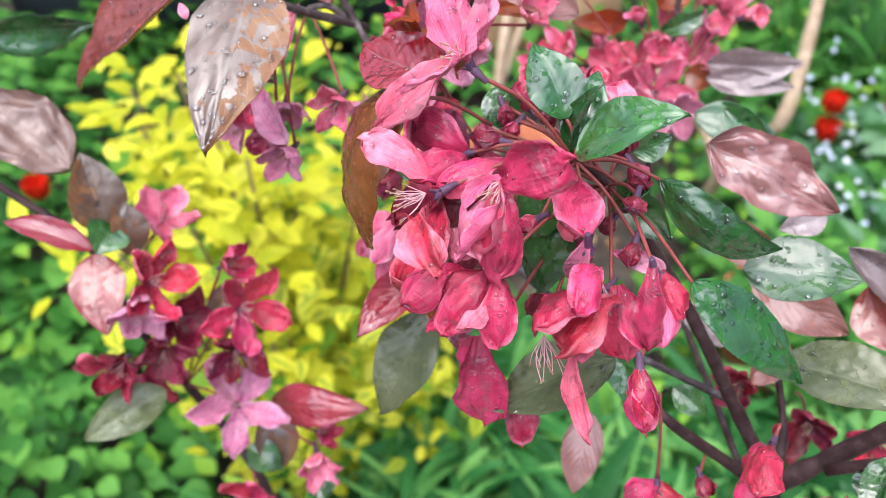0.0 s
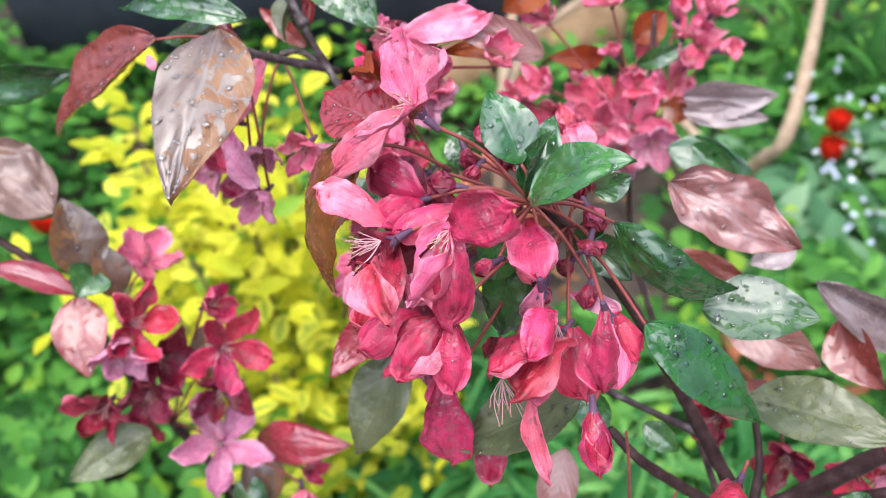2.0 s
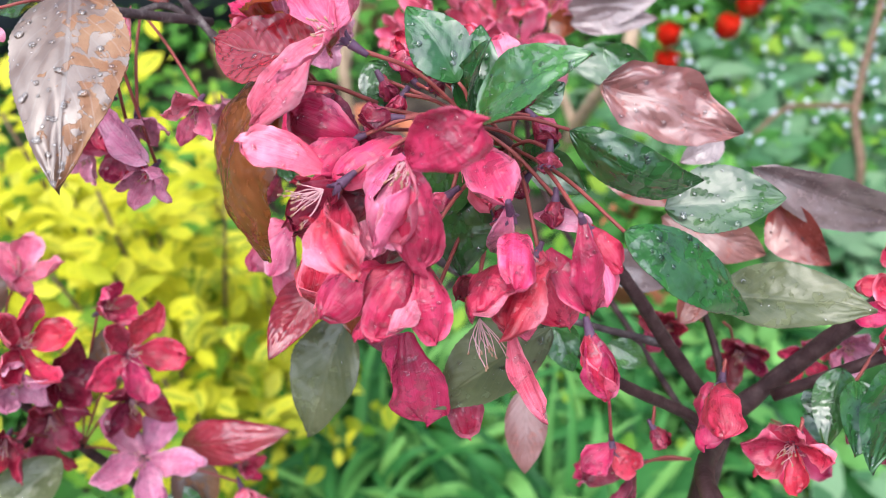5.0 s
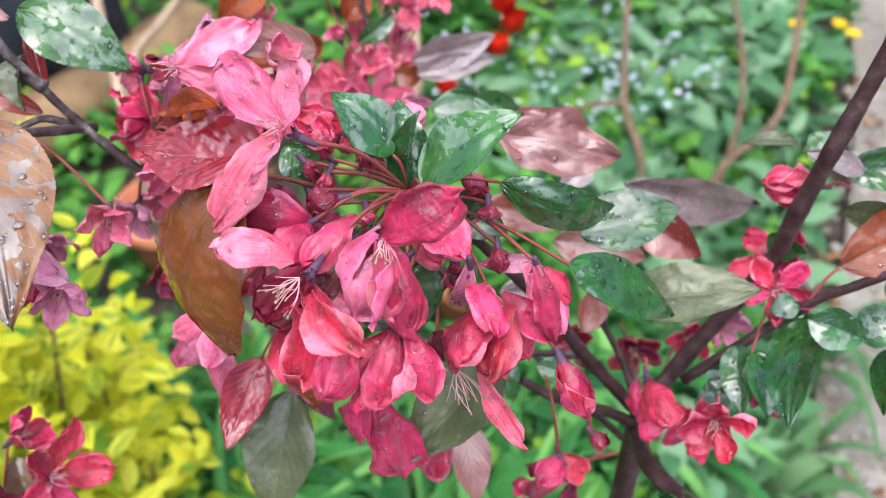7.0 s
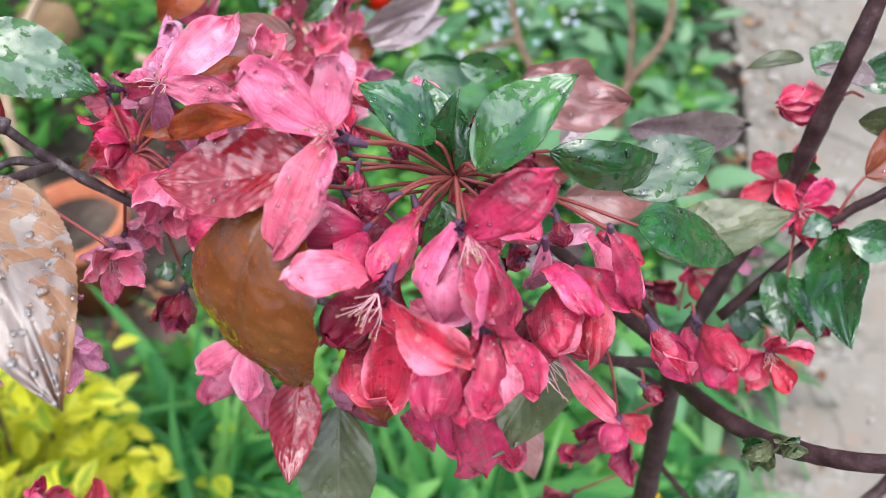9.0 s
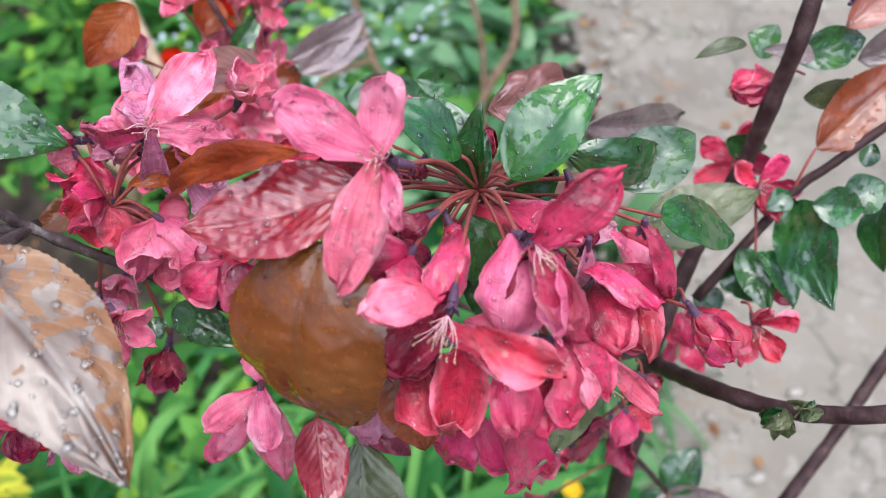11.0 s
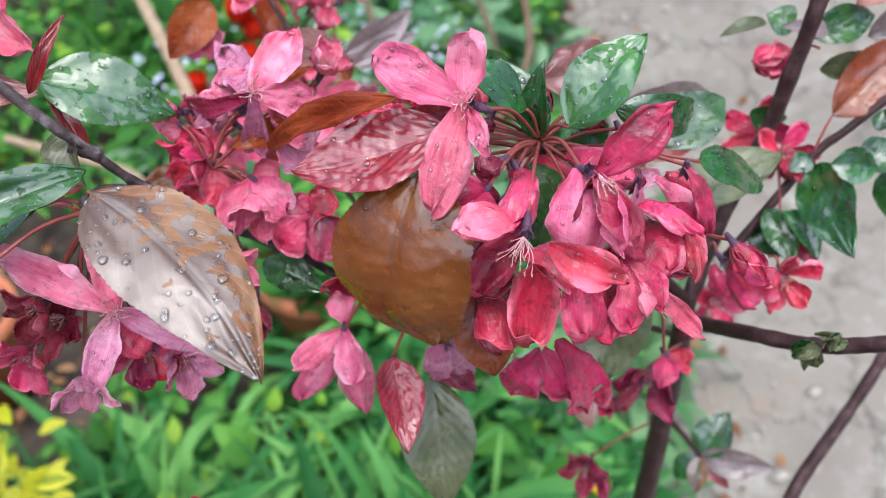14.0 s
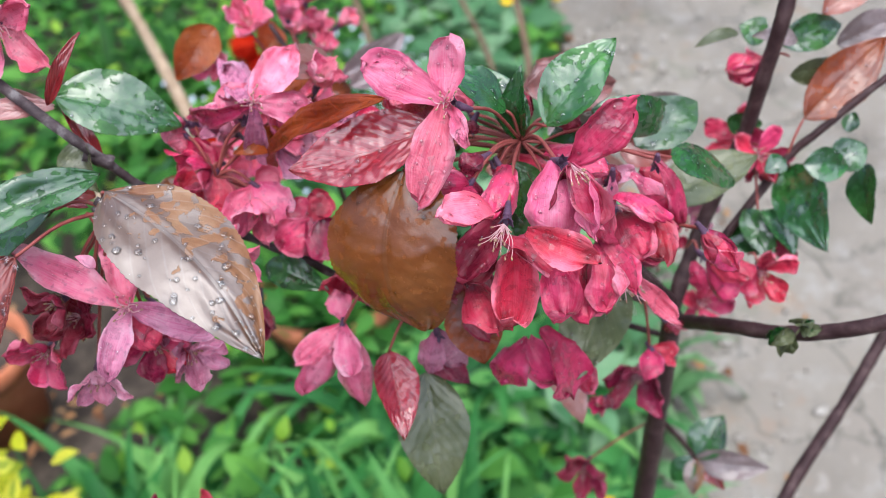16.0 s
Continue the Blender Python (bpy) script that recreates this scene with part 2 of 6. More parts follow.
BARK = plain_material("bark_dark", ((0.3, (0.024, 0.010, 0.011)), (0.52, (0.062, 0.032, 0.033)), (0.74, (0.13, 0.080, 0.078))), 120, 0.42, bump_amount=0.9, fine_scale=700)
GREYBARK = plain_material("bark_grey", ((0.3, (0.035, 0.021, 0.024)), (0.53, (0.10, 0.076, 0.078)), (0.72, (0.34, 0.31, 0.30))), 150, 0.55, bump_amount=0.8)
TANWOOD = plain_material("dead_stem", ((0.3, (0.28, 0.19, 0.12)), (0.6, (0.48, 0.36, 0.25)), (0.8, (0.62, 0.50, 0.38))), 40, 0.8)
BROWNSTEM = plain_material("brown_stem", ((0.3, (0.10, 0.06, 0.04)), (0.7, (0.26, 0.17, 0.11))), 50, 0.8)


def water_material():
    """A clear bead: what lies under it shows through, its skin mirrors the sky."""
    m, n, l, b = nodes_of("rain_drop")
    n.remove(b)
    clear, skin, fres, ms = n.new("ShaderNodeBsdfTransparent"), n.new("ShaderNodeBsdfGlossy"), n.new("ShaderNodeFresnel"), n.new("ShaderNodeMixShader")
    clear.inputs["Color"].default_value = (0.93, 0.94, 0.95, 1)
    skin.inputs["Roughness"].default_value = 0.03
    fres.inputs["IOR"].default_value = 1.75
    l.new(fres.outputs[0], ms.inputs[0])
    l.new(clear.outputs[0], ms.inputs[1])
    l.new(skin.outputs[0], ms.inputs[2])
    l.new(ms.outputs[0], n["Material Output"].inputs["Surface"])
    return m


WATER = water_material()


# ---- builders ----
def mesh_of(name, bm, material, smooth=True):
    me = bpy.data.meshes.new(name)
    bm.to_mesh(me)
    bm.free()
    me.materials.append(material)
    if smooth:
        me.polygons.foreach_set("use_smooth", [True] * len(me.polygons))
    return me


def part(name, bm, material, parent, label=""):
    ob = new(name, mesh_of(name, bm, material))
    ob.parent = parent
    return tagged(ob, label)


def thing(name, base, label, category, group="", kind=""):
    ob = new(name)
    ob.location = base
    ob.empty_display_size = 0.02
    bpy.context.view_layer.update()
    return tagged(ob, label, category, group, kind)


def spline(points, steps=6):
    """Catmull-Rom through the points."""
    p = [Vector(q) for q in points]
    if len(p) == 2:
        return [p[0].lerp(p[1], i / steps) for i in range(steps + 1)]
    p = [2 * p[0] - p[1]] + p + [2 * p[-1] - p[-2]]
    out = []
    for i in range(1, len(p) - 2):
        for k in range(steps):
            t = k / steps
            out.append(0.5 * (2 * p[i] + (p[i + 1] - p[i - 1]) * t + (2 * p[i - 1] - 5 * p[i] + 4 * p[i + 1] - p[i + 2]) * t * t + (3 * p[i] - p[i - 1] - 3 * p[i + 1] + p[i + 2]) * t ** 3))
    out.append(p[-2])
    return out


def tube(bm, points, r0, r1, seg=8, steps=6, knobs=0.0, shift=None):
    pts = spline(points, steps)
    shift = shift or Vector((0, 0, 0))
    rings, side = [], None
    for i, q in enumerate(pts):
        d = (pts[min(i + 1, len(pts) - 1)] - pts[max(i - 1, 0)]).normalized()
        if side is None:
            side = d.orthogonal().normalized()
        side = (side - d * side.dot(d)).normalized()
        up = d.cross(side)
        k = i / (len(pts) - 1)
        r = r0 + (r1 - r0) * k
        r *= 1 + knobs * (noise.noise(q * 160) + 0.6 * noise.noise(q * 430))
        rings.append([bm.verts.new(q - shift + r * (math.cos(2 * math.pi * s / seg) * side + math.sin(2 * math.pi * s / seg) * up)) for s in range(seg)])
    for a, b in zip(rings, rings[1:]):
        for s in range(seg):
            bm.faces.new((a[s], a[(s + 1) % seg], b[(s + 1) % seg], b[s]))
    bm.faces.new(rings[0][::-1])
    bm.faces.new(rings[-1])
    return bm


def leaf_outline(u):
    return max(0.0, math.sin(math.pi * u ** 0.80)) ** 0.82 * (1 - 0.1 * u)


def blunt_outline(u):
    return max(0.0, math.sin(math.pi * u ** 0.84)) ** 0.6 * (1.04 - 0.14 * u)


def petal_outline(u):
    if u < 0.62:
        k = u / 0.62
        return 0.26 + 0.74 * k ** 1.3 * (2.3 - 1.3 * k)
    return math.sqrt(max(0.0, 1 - ((u - 0.62) / 0.38) ** 2)) ** 0.85


def round_outline(u):
    return max(0.0, math.sin(math.pi * u)) ** 0.55


def blade(bm, base, tip, normal, width, outline=leaf_outline, sag=0.12, fold=0.15, curl=0.0, twist=0.0, wave=0.02, teeth=0.0, nu=22, nv=10, thick=0.0003, seed=0, shift=None, ruffle=0.0, ribs=0.0, groove=0.0, bow=0.0, flare=0.0, pleats=0.0, scallop=0.0):
    """A thin blade from base to tip. sag: how far the middle stands out along the normal (share of the length); fold: how far the edges rise;
    curl: how far the tip half bends back; twist: degrees from base to tip."""
    base, tip, nrm = Vector(base), Vector(tip), Vector(normal)
    shift = shift or Vector((0, 0, 0))
    axis = tip - base
    length = axis.length
    ax = axis.normalized()
    nrm = (nrm - ax * nrm.dot(ax)).normalized()
    side = ax.cross(nrm)
    uvl = bm.loops.layers.uv.verify()
    rnd = random.Random(seed)
    ph, ph2 = rnd.uniform(0, 9), rnd.uniform(0, 9)
    rows = []
    for i in range(nu + 1):
        u = i / nu
        w = 0.5 * width * outline(u) * (1 + ruffle * 1.6 * noise.noise(Vector((u * 5 + ph, ph2, 3.1))))
        a = radians(twist) * (u - 0.5)
        s2, n2 = side * math.cos(a) + nrm * math.sin(a), nrm * math.cos(a) - side * math.sin(a)
        mid = base + ax * (length * u) + side * (bow * length * 4 * u * (1 - u)) + nrm * (length * (sag * 4 * u * (1 - u) - curl * max(0.0, u - 0.55) ** 2 * 4))
        row = []
        for j in range(nv + 1):
            c = 2 * j / nv - 1
            ww = w * (1 + (teeth * (0.5 if (i % 2) else -0.5) if abs(c) > 0.99 else 0))
            if ruffle and abs(c) > 0.8:
                ww *= 1 + 0.5 * ruffle * noise.noise(Vector((u * 17 + ph2, c * 2 + ph, 8.3)))
            rise = fold * abs(c) ** 1.5 * w * 2 - (groove * length if j * 2 == nv else 0) + wave * length * noise.noise(Vector((u * 3 + ph, c * 1.3 + ph2, seed * 0.37)))
            if ruffle:
                rise += ruffle * length * noise.noise(Vector((u * 5.5 + ph2, c * 3.2 + ph, seed * 0.71))) * (0.25 + 0.75 * max(abs(c) ** 2, u ** 3))
            if ribs:
                saw = abs((u * 9 - abs(c) * 4.5 + 9) % 1.0 - 0.5)
                rise += ribs * length * (saw - 0.25) * min(1.0, abs(c) * 3) * (1 - abs(c) ** 4)
                rise += 0.5 * ribs * length * noise.noise(Vector((u * 22 + ph, c * 9 + ph2, 4.4)))
            if pleats:
                rise += pleats * w * math.sin(c * 5.2 + ph + 1.5 * noise.noise(Vector((u * 2.5, ph2, c)))) * (0.35 + 0.65 * u)
            if flare:
                lip = max(0.0, abs(c) - 0.62) / 0.38
                end = max(0.0, u - 0.8) / 0.2
                rise += flare * w * (lip ** 2 + 0.8 * end ** 2) * noise.noise(Vector((u * 2.1 + ph2, c * 1.7 + ph, 6.6))) * 2.2
            if scallop:
                ww *= 1 + 0.9 * scallop * noise.noise(Vector((u * 4.2 + ph, c + ph2, 1.9))) + 0.25 * scallop * noise.noise(Vector((u * 19 + ph2, c + ph, 5.2)))
                along = scallop * length * u ** 4 * (noise.noise(Vector((c * 1.9 + ph, ph2, 2.7))) + 0.35 * noise.noise(Vector((c * 6.5 + ph2, ph, 7.7))))
            else:
                along = 0.0
            q = mid + s2 * (c * ww) + n2 * rise + ax * along
            row.append((q, n2, u, 0.5 + 0.5 * c))
        rows.append(row)
    top = [[bm.verts.new(q - shift + n * thick * 0.5) for q, n, _, _ in row] for row in rows]
    low = [[bm.verts.new(q - shift - n * thick * 0.5) for q, n, _, _ in row] for row in rows]

    def face(vs, ids, rim=False):
        try:
            f = bm.faces.new(vs)
        except ValueError:
            return
        for lp, (i, j) in zip(f.loops, ids):
            lp[uvl].uv = (i / nu, j / nv)
        if rim:
            for e in f.edges:
                e.smooth = False

    for i in range(nu):
        for j in range(nv):
            ids = ((i, j), (i + 1, j), (i + 1, j + 1), (i, j + 1))
            face([top[a][b] for a, b in ids], ids)
            face([low[a][b] for a, b in ids[::-1]], ids[::-1])
        for j, k in ((0, 0), (nv, nv)):
            ids = ((i, j), (i + 1, j), (i + 1, j), (i, j))
            vs = [top[i][j], top[i + 1][j], low[i + 1][j], low[i][j]]
            face(vs if j else vs[::-1], ids if j else ids[::-1], True)
    for i in (0, nu):
        for j in range(nv):
            ids = ((i, j), (i, j + 1), (i, j + 1), (i, j))
            vs = [top[i][j], top[i][j + 1], low[i][j + 1], low[i][j]]
            face(vs if i else vs[::-1], ids if i else ids[::-1], True)
    return rows


def drop_shape(bm, at, up, r, flat=0.55):
    """A bead of rain lying on a surface."""
    up = up.normalized()
    s = up.orthogonal().normalized()
    t = up.cross(s)
    turn, long = 6.3 * noise.noise(at * 900), 1.0 + 0.7 * abs(noise.noise(at * 1300 + Vector((5, 2, 7))))
    s, t = (s * math.cos(turn) + t * math.sin(turn)) * long, t * math.cos(turn) - s * math.sin(turn)
    rings = []
    for k in range(4):
        a = k / 4 * math.pi / 2
        rings.append([bm.verts.new(at + (s * math.cos(2 * math.pi * j / 8) + t * math.sin(2 * math.pi * j / 8)) * r * math.cos(a) + up * (r * flat * math.sin(a))) for j in range(8)])
    topv = bm.verts.new(at + up * r * flat)
    for a, b in zip(rings, rings[1:]):
        for j in range(8):
            bm.faces.new((a[j], a[(j + 1) % 8], b[(j + 1) % 8], b[j]))
    for j in range(8):
        bm.faces.new((rings[-1][j], rings[-1][(j + 1) % 8], topv))


count = [0]
PENDING = []


def leaf(tree, base, tip, normal, width, material, sag=0.1, fold=0.15, curl=0.0, twist=0.0, stalk=None, drops=0, label="", wave=0.025, ribs=0.012, blunt=False, bead=1.0, bow=0.0, ruffle=0.03):
    """A leaf of the tree with its stalk and rain drops."""
    count[0] += 1
    org = Vector(tree.location)
    bm = bmesh.new()
    rows = blade(bm, base, tip, normal, width, blunt_outline if blunt else leaf_outline, sag=sag, fold=fold, curl=curl, twist=twist, teeth=0.022, wave=wave, ribs=ribs, groove=0.012, bow=bow, ruffle=ruffle, nu=72 if label else 44, nv=24 if label else 14, seed=count[0], shift=org)
    ob = part("leaf", bm, material, tree, label)
    if stalk:
        b2 = bmesh.new()
        s = Vector(stalk)
        m = (s + Vector(base)) / 2 + Vector((0, 0, 0.004))
        tube(b2, [s, m, base], 0.0008, 0.0006, 6, 4, shift=org)
        part("leaf_stalk", b2, PEDICEL, ob)
    if drops:
        rnd = random.Random(900 + count[0])
        b3 = bmesh.new()
        for _ in range(drops):
            row = rows[rnd.randrange(2, len(rows) - 2)]
            q, n, _, _ = row[rnd.randrange(1, len(row) - 1)]
            drop_shape(b3, q - org + n * 0.0001, n, rnd.choice((0.0005, 0.0008, 0.0011, 0.0015)) * rnd.uniform(0.55, 0.95) * bead, 0.42)
        d = part("rain_drops", b3, WATER, ob, "clear beads of rain")
        d["kind"] = "stuff"
    return ob


def flower_stem(tree, spur, calyx, label="", bow=0.006, toward=None):
    """The stalk and calyx of one flower; petals and stamens go under it."""
    org = Vector(tree.location)
    s, c = Vector(spur), Vector(calyx)
    mid = (s + c) / 2 + Vector((0, 0, bow))
    bm = bmesh.new()
    tube(bm, [s, mid, c], 0.00062, 0.00075, 7, 6, shift=org)
    ob = part("flower", bm, PEDICEL, tree, label or "deep pink crabapple flower on a thin red stalk, wet with rain")
    d = (Vector(toward) - c).normalized() if toward else (c - mid).normalized()
    b2 = bmesh.new()
    tube(b2, [c - d * 0.0032, c - d * 0.0016, c, c + d * 0.0015, c + d * 0.003], 0.0009, 0.0017, 10, 3, shift=org)
    for k in range(5):
        a = 2 * math.pi * k / 5
        o = d.orthogonal().normalized()
        o = o * math.cos(a) + d.cross(o) * math.sin(a)
        blade(b2, c + d * 0.003 + o * 0.0012, c + d * 0.0062 + o * 0.0030, d, 0.0020, leaf_outline, 0.1, 0.1, nu=5, nv=4, shift=org)
    part("calyx", b2, CALYX, ob)
    return ob


def petal(tree, flower, base, tip, normal, width, material, cup=0.15, fold=0.25, curl=0.0, twist=0.0, drops=0, wave=0.03):
    count[0] += 1
    org = Vector(tree.location)
    bm = bmesh.new()
    rows = blade(bm, base, tip, normal, width, petal_outline, sag=-cup, fold=fold, curl=curl, twist=twist, wave=wave, ruffle=0.055, flare=0.55, pleats=0.05, scallop=0.2, nu=26, nv=18, thick=0.0004, seed=count[0], shift=org)
    ob = part("petal", bm, material, flower)
    if drops:
        rnd = random.Random(700 + count[0])
        b3 = bmesh.new()
        for _ in range(drops):
            row = rows[rnd.randrange(3, len(rows) - 2)]
            q, n, _, _ = row[rnd.randrange(2, len(row) - 2)]
            drop_shape(b3, q - org + n * 0.0002, n, rnd.choice((0.0003, 0.0004, 0.0005, 0.0007)), 0.6)
        PENDING.append((b3, flower))
    return ob


def stamens(tree, flower, at, toward, number=14, length=0.009, spread=0.5, seed=0, single=True):
    rnd = random.Random(50 + seed)
    org = Vector(tree.location)
    c, d = Vector(at), (Vector(toward) - Vector(at)).normalized()
    b1 = bmesh.new()
    o = d.orthogonal().normalized()
    p = d.cross(o)
    for k in range(number):
        a = rnd.uniform(0, 2 * math.pi)
        s = rnd.uniform(0.1, spread)
        way = (d + (o * math.cos(a) + p * math.sin(a)) * s).normalized()
        ln = length * rnd.uniform(0.55, 1.12)
        end = c + way * ln
        bend = c + way * ln * 0.5 + (o * math.cos(a + 1.3) + p * math.sin(a + 1.3)) * ln * rnd.uniform(-0.22, 0.22)
        tube(b1, [c, bend, end], 0.00019, 0.00014, 5, 4, shift=org)
        first = len(b1.faces)
        tube(b1, [end - way * 0.0005, end + way * 0.0008], 0.0003, 0.00036, 6, 2, shift=org)
        b1.faces.ensure_lookup_table()
        for f in b1.faces[first:]:
            f.material_index = 1
        if single:
            part("stamen", b1, FILAMENT, flower).data.materials.append(ANTHER)
            b1 = bmesh.new()
    if not single:
        ob = part("stamens", b1, FILAMENT, flower, "tuft of pale pink stamens with tan tips")
        ob.data.materials.append(ANTHER)
        ob["kind"] = "stuff"
    else:
        b1.free()


def open_flower(tree, spur, centre, face, size, material, openness=0.9, seed=0, label="", count_petals=5, back=None, skip=()):
    """A whole flower: five petals round centre, looking along face; size is the petal's length."""
    rnd = random.Random(300 + seed)
    c, d = Vector(centre), Vector(face).normalized()
    f = flower_stem(tree, spur, c - d * 0.004, label, 0.004, c)
    o = d.orthogonal().normalized()
    p = d.cross(o)
    st = rnd.uniform(0, 6.3)
    for k in range(count_petals):
        if k in skip:
            continue
        a = st + 2 * math.pi * k / 5 + rnd.uniform(-0.15, 0.15)
        out = o * math.cos(a) + p * math.sin(a)
        op = openness * rnd.uniform(0.75, 1.2)
        way = (out * math.sin(op) + d * math.cos(op)).normalized()
        nrm = (d * math.sin(op) - out * math.cos(op)).normalized()
        petal(tree, f, c + way * 0.0015, c + way * size * rnd.uniform(0.85, 1.1), nrm, size * rnd.uniform(0.44, 0.64), material, cup=rnd.uniform(0.05, 0.2), fold=rnd.uniform(0.1, 0.35), twist=rnd.uniform(-45, 45), curl=rnd.uniform(-0.1, 0.25))
    stamens(tree, f, c, c + d, 10, size * 0.45, 0.6, seed, False)
    return f


def bud(tree, spur, base, tip, width, material, label="closed dark red flower bud hanging on a thin stalk", seed=0):
    f = flower_stem(tree, spur, base, label, 0.003, tip)
    b, t = Vector(base), Vector(tip)
    d = (t - b).normalized()
    o = d.orthogonal().normalized()
    p = d.cross(o)
    rnd = random.Random(70 + seed)
    ln = (t - b).length
    for k in range(5):
        a = 2 * math.pi * k / 5 + rnd.uniform(-0.2, 0.2)
        out = o * math.cos(a) + p * math.sin(a)
        petal(tree, f, b + out * width * 0.12 + d * ln * 0.1, t + out * width * 0.08 - d * rnd.uniform(0, 0.12) * ln, -out, width * 1.05, material, cup=width * 0.36 / ln, fold=0.32, twist=25)
    return f


def branch(tree, points, r0, r1, material=BARK, label="", knobs=0.13, name="branch"):
    bm = bmesh.new()
    tube(bm, points, r0, r1, 12, 10, knobs, shift=Vector(tree.location))
    return part(name, bm, material, tree, label)


# the crabapple: trunk, branches and spurs
tree = thing("crabapple_tree", (0.2100, 0.3000, 0.0), "young purple-leaved crabapple tree in flower, wet with rain", "tree")
branch(tree, [(0.1900, 0.2750, 0.0000), (0.1950, 0.2800, 0.4500), (0.1840, 0.2710, 0.8000), (0.1831, 0.2689, 1.0055), (0.1831, 0.2689, 1.0955)], 0.0095, 0.0056, BARK, label='slender dark trunk', name='trunk')
branch(tree, [(0.1831, 0.2689, 1.0805), (0.1831, 0.2689, 1.1055), (0.2184, 0.2732, 1.1397), (0.2431, 0.2695, 1.1791), (0.2476, 0.2667, 1.2141), (0.2533, 0.2649, 1.2457), (0.2644, 0.2670, 1.2701), (0.2756, 0.2681, 1.3057)], 0.0045, 0.0036, BARK, label='thick dark branch rising past the blossom')
branch(tree, [(0.1831, 0.2689, 1.1055), (0.1613, 0.2887, 1.1425), (0.1450, 0.2952, 1.1753), (0.1238, 0.3103, 1.2090), (0.0980, 0.3087, 1.2510), (0.0845, 0.3019, 1.2690)], 0.0034, 0.0018, BARK)
branch(tree, [(0.1831, 0.2689, 1.0955), (0.1620, 0.2683, 1.1225), (0.1305, 0.2653, 1.1584), (0.1162, 0.2731, 1.1716)], 0.0030, 0.0018, BARK)
branch(tree, [(0.1831, 0.2689, 1.1055), (0.1920, 0.2948, 1.1095), (0.1930, 0.3192, 1.1195)], 0.0026, 0.0015, BARK)
branch(tree, [(0.1831, 0.2689, 1.0905), (0.1525, 0.2282, 1.1415), (0.1475, 0.1977, 1.1611), (0.1528, 0.1678, 1.1814), (0.1701, 0.1426, 1.1995)], 0.0040, 0.0032, BARK, label='thin dark branch with a swelling green bud')
branch(tree, [(0.1958, 0.2592, 1.1359), (0.2421, 0.2445, 1.1768), (0.2544, 0.2356, 1.1908), (0.2777, 0.2198, 1.2117), (0.3014, 0.2018, 1.2317)], 0.0026, 0.0018, BARK)
branch(tree, [(0.1945, 0.2770, 0.3500), (0.1900, 0.2200, 0.6500), (0.2013, 0.1886, 0.8826), (0.2462, 0.1880, 0.9140), (0.3021, 0.1815, 0.9499), (0.3600, 0.1772, 0.9884), (0.4635, 0.1666, 1.0555)], 0.0050, 0.0042, BARK)
branch(tree, [(-0.0435, 0.5425, 1.3455), (-0.0360, 0.5109, 1.3239), (-0.0277, 0.4439, 1.2923), (-0.0197, 0.4315, 1.2745), (-0.0073, 0.4224, 1.2495), (0.0161, 0.4018, 1.2181), (0.0271, 0.3799, 1.2066), (0.0464, 0.3609, 1.1834), (0.1000, 0.3250, 1.1500), (0.1613, 0.2887, 1.1425)], 0.0022, 0.0017, GREYBARK, knobs=0.3, label='lichen-grey twig across the blossom')
branch(tree, [(-0.0237, 0.4355, 1.2765), (-0.0167, 0.4285, 1.2705)], 0.0031, 0.0027, GREYBARK, knobs=0.4)
branch(tree, [(-0.0073, 0.4224, 1.2495), (-0.0207, 0.4302, 1.2555), (-0.0315, 0.4307, 1.2548)], 0.0018, 0.0014, GREYBARK)
branch(tree, [(-0.0044, 0.4284, 1.2456), (-0.0376, 0.3965, 1.2776), (-0.0416, 0.3995, 1.2835)], 0.0022, 0.0016, GREYBARK)

# the large truss
flower = flower_stem(tree, (0.0845, 0.3019, 1.2690), (0.0614, 0.2707, 1.2886), toward=(0.0573, 0.2621, 1.2938))
petal(tree, flower, (0.0573, 0.2621, 1.2938), (0.0763, 0.2505, 1.3123), (-0.7335, -0.5349, 0.4193), 0.0171, CRIMSON, cup=-0.08, fold=0.05, drops=10)
petal(tree, flower, (0.0614, 0.2707, 1.2886), (0.0454, 0.2605, 1.2673), (-0.6391, -0.3840, 0.6664), 0.0215, PINK, cup=-0.22, fold=-0.25, drops=10)
petal(tree, flower, (0.0573, 0.2621, 1.2938), (0.0446, 0.2448, 1.2801), (-0.8619, 0.3225, 0.3913), 0.0120, PINK, cup=0.2, fold=0.35, drops=10)
petal(tree, flower, (0.0573, 0.2621, 1.2938), (0.0510, 0.2591, 1.2678), (-0.2333, -0.9583, 0.1650), 0.0149, DARKRED, cup=0.2, fold=0.3, drops=10)
petal(tree, flower, (0.0573, 0.2621, 1.2938), (0.0514, 0.2450, 1.2779), (-0.6562, -0.3816, 0.6510), 0.0123, PINK, cup=0.18, fold=0.5, twist=25, drops=10)
petal(tree, flower, (0.0573, 0.2621, 1.2938), (0.0573, 0.2448, 1.2699), (0.1840, -0.7977, 0.5742), 0.0147, CRIMSON, cup=-0.15, fold=-0.3, drops=10)
stamens(tree, flower, (0.0573, 0.2621, 1.2938), (0.0518, 0.2522, 1.2920), number=12, length=0.009, spread=0.5)
petal(tree, flower, (0.0834, 0.2898, 1.2690), (0.0850, 0.2634, 1.2691), (-0.2880, -0.0133, 0.9575), 0.0167, CRIMSON, cup=-0.08, fold=0.1, drops=10)
stamens(tree, flower, (0.0573, 0.2621, 1.2938), (0.0534, 0.2669, 1.2757), number=6, length=0.006)
flower = flower_stem(tree, (0.0845, 0.3019, 1.2690), (0.0405, 0.2767, 1.2785), toward=(0.0305, 0.2707, 1.2759))
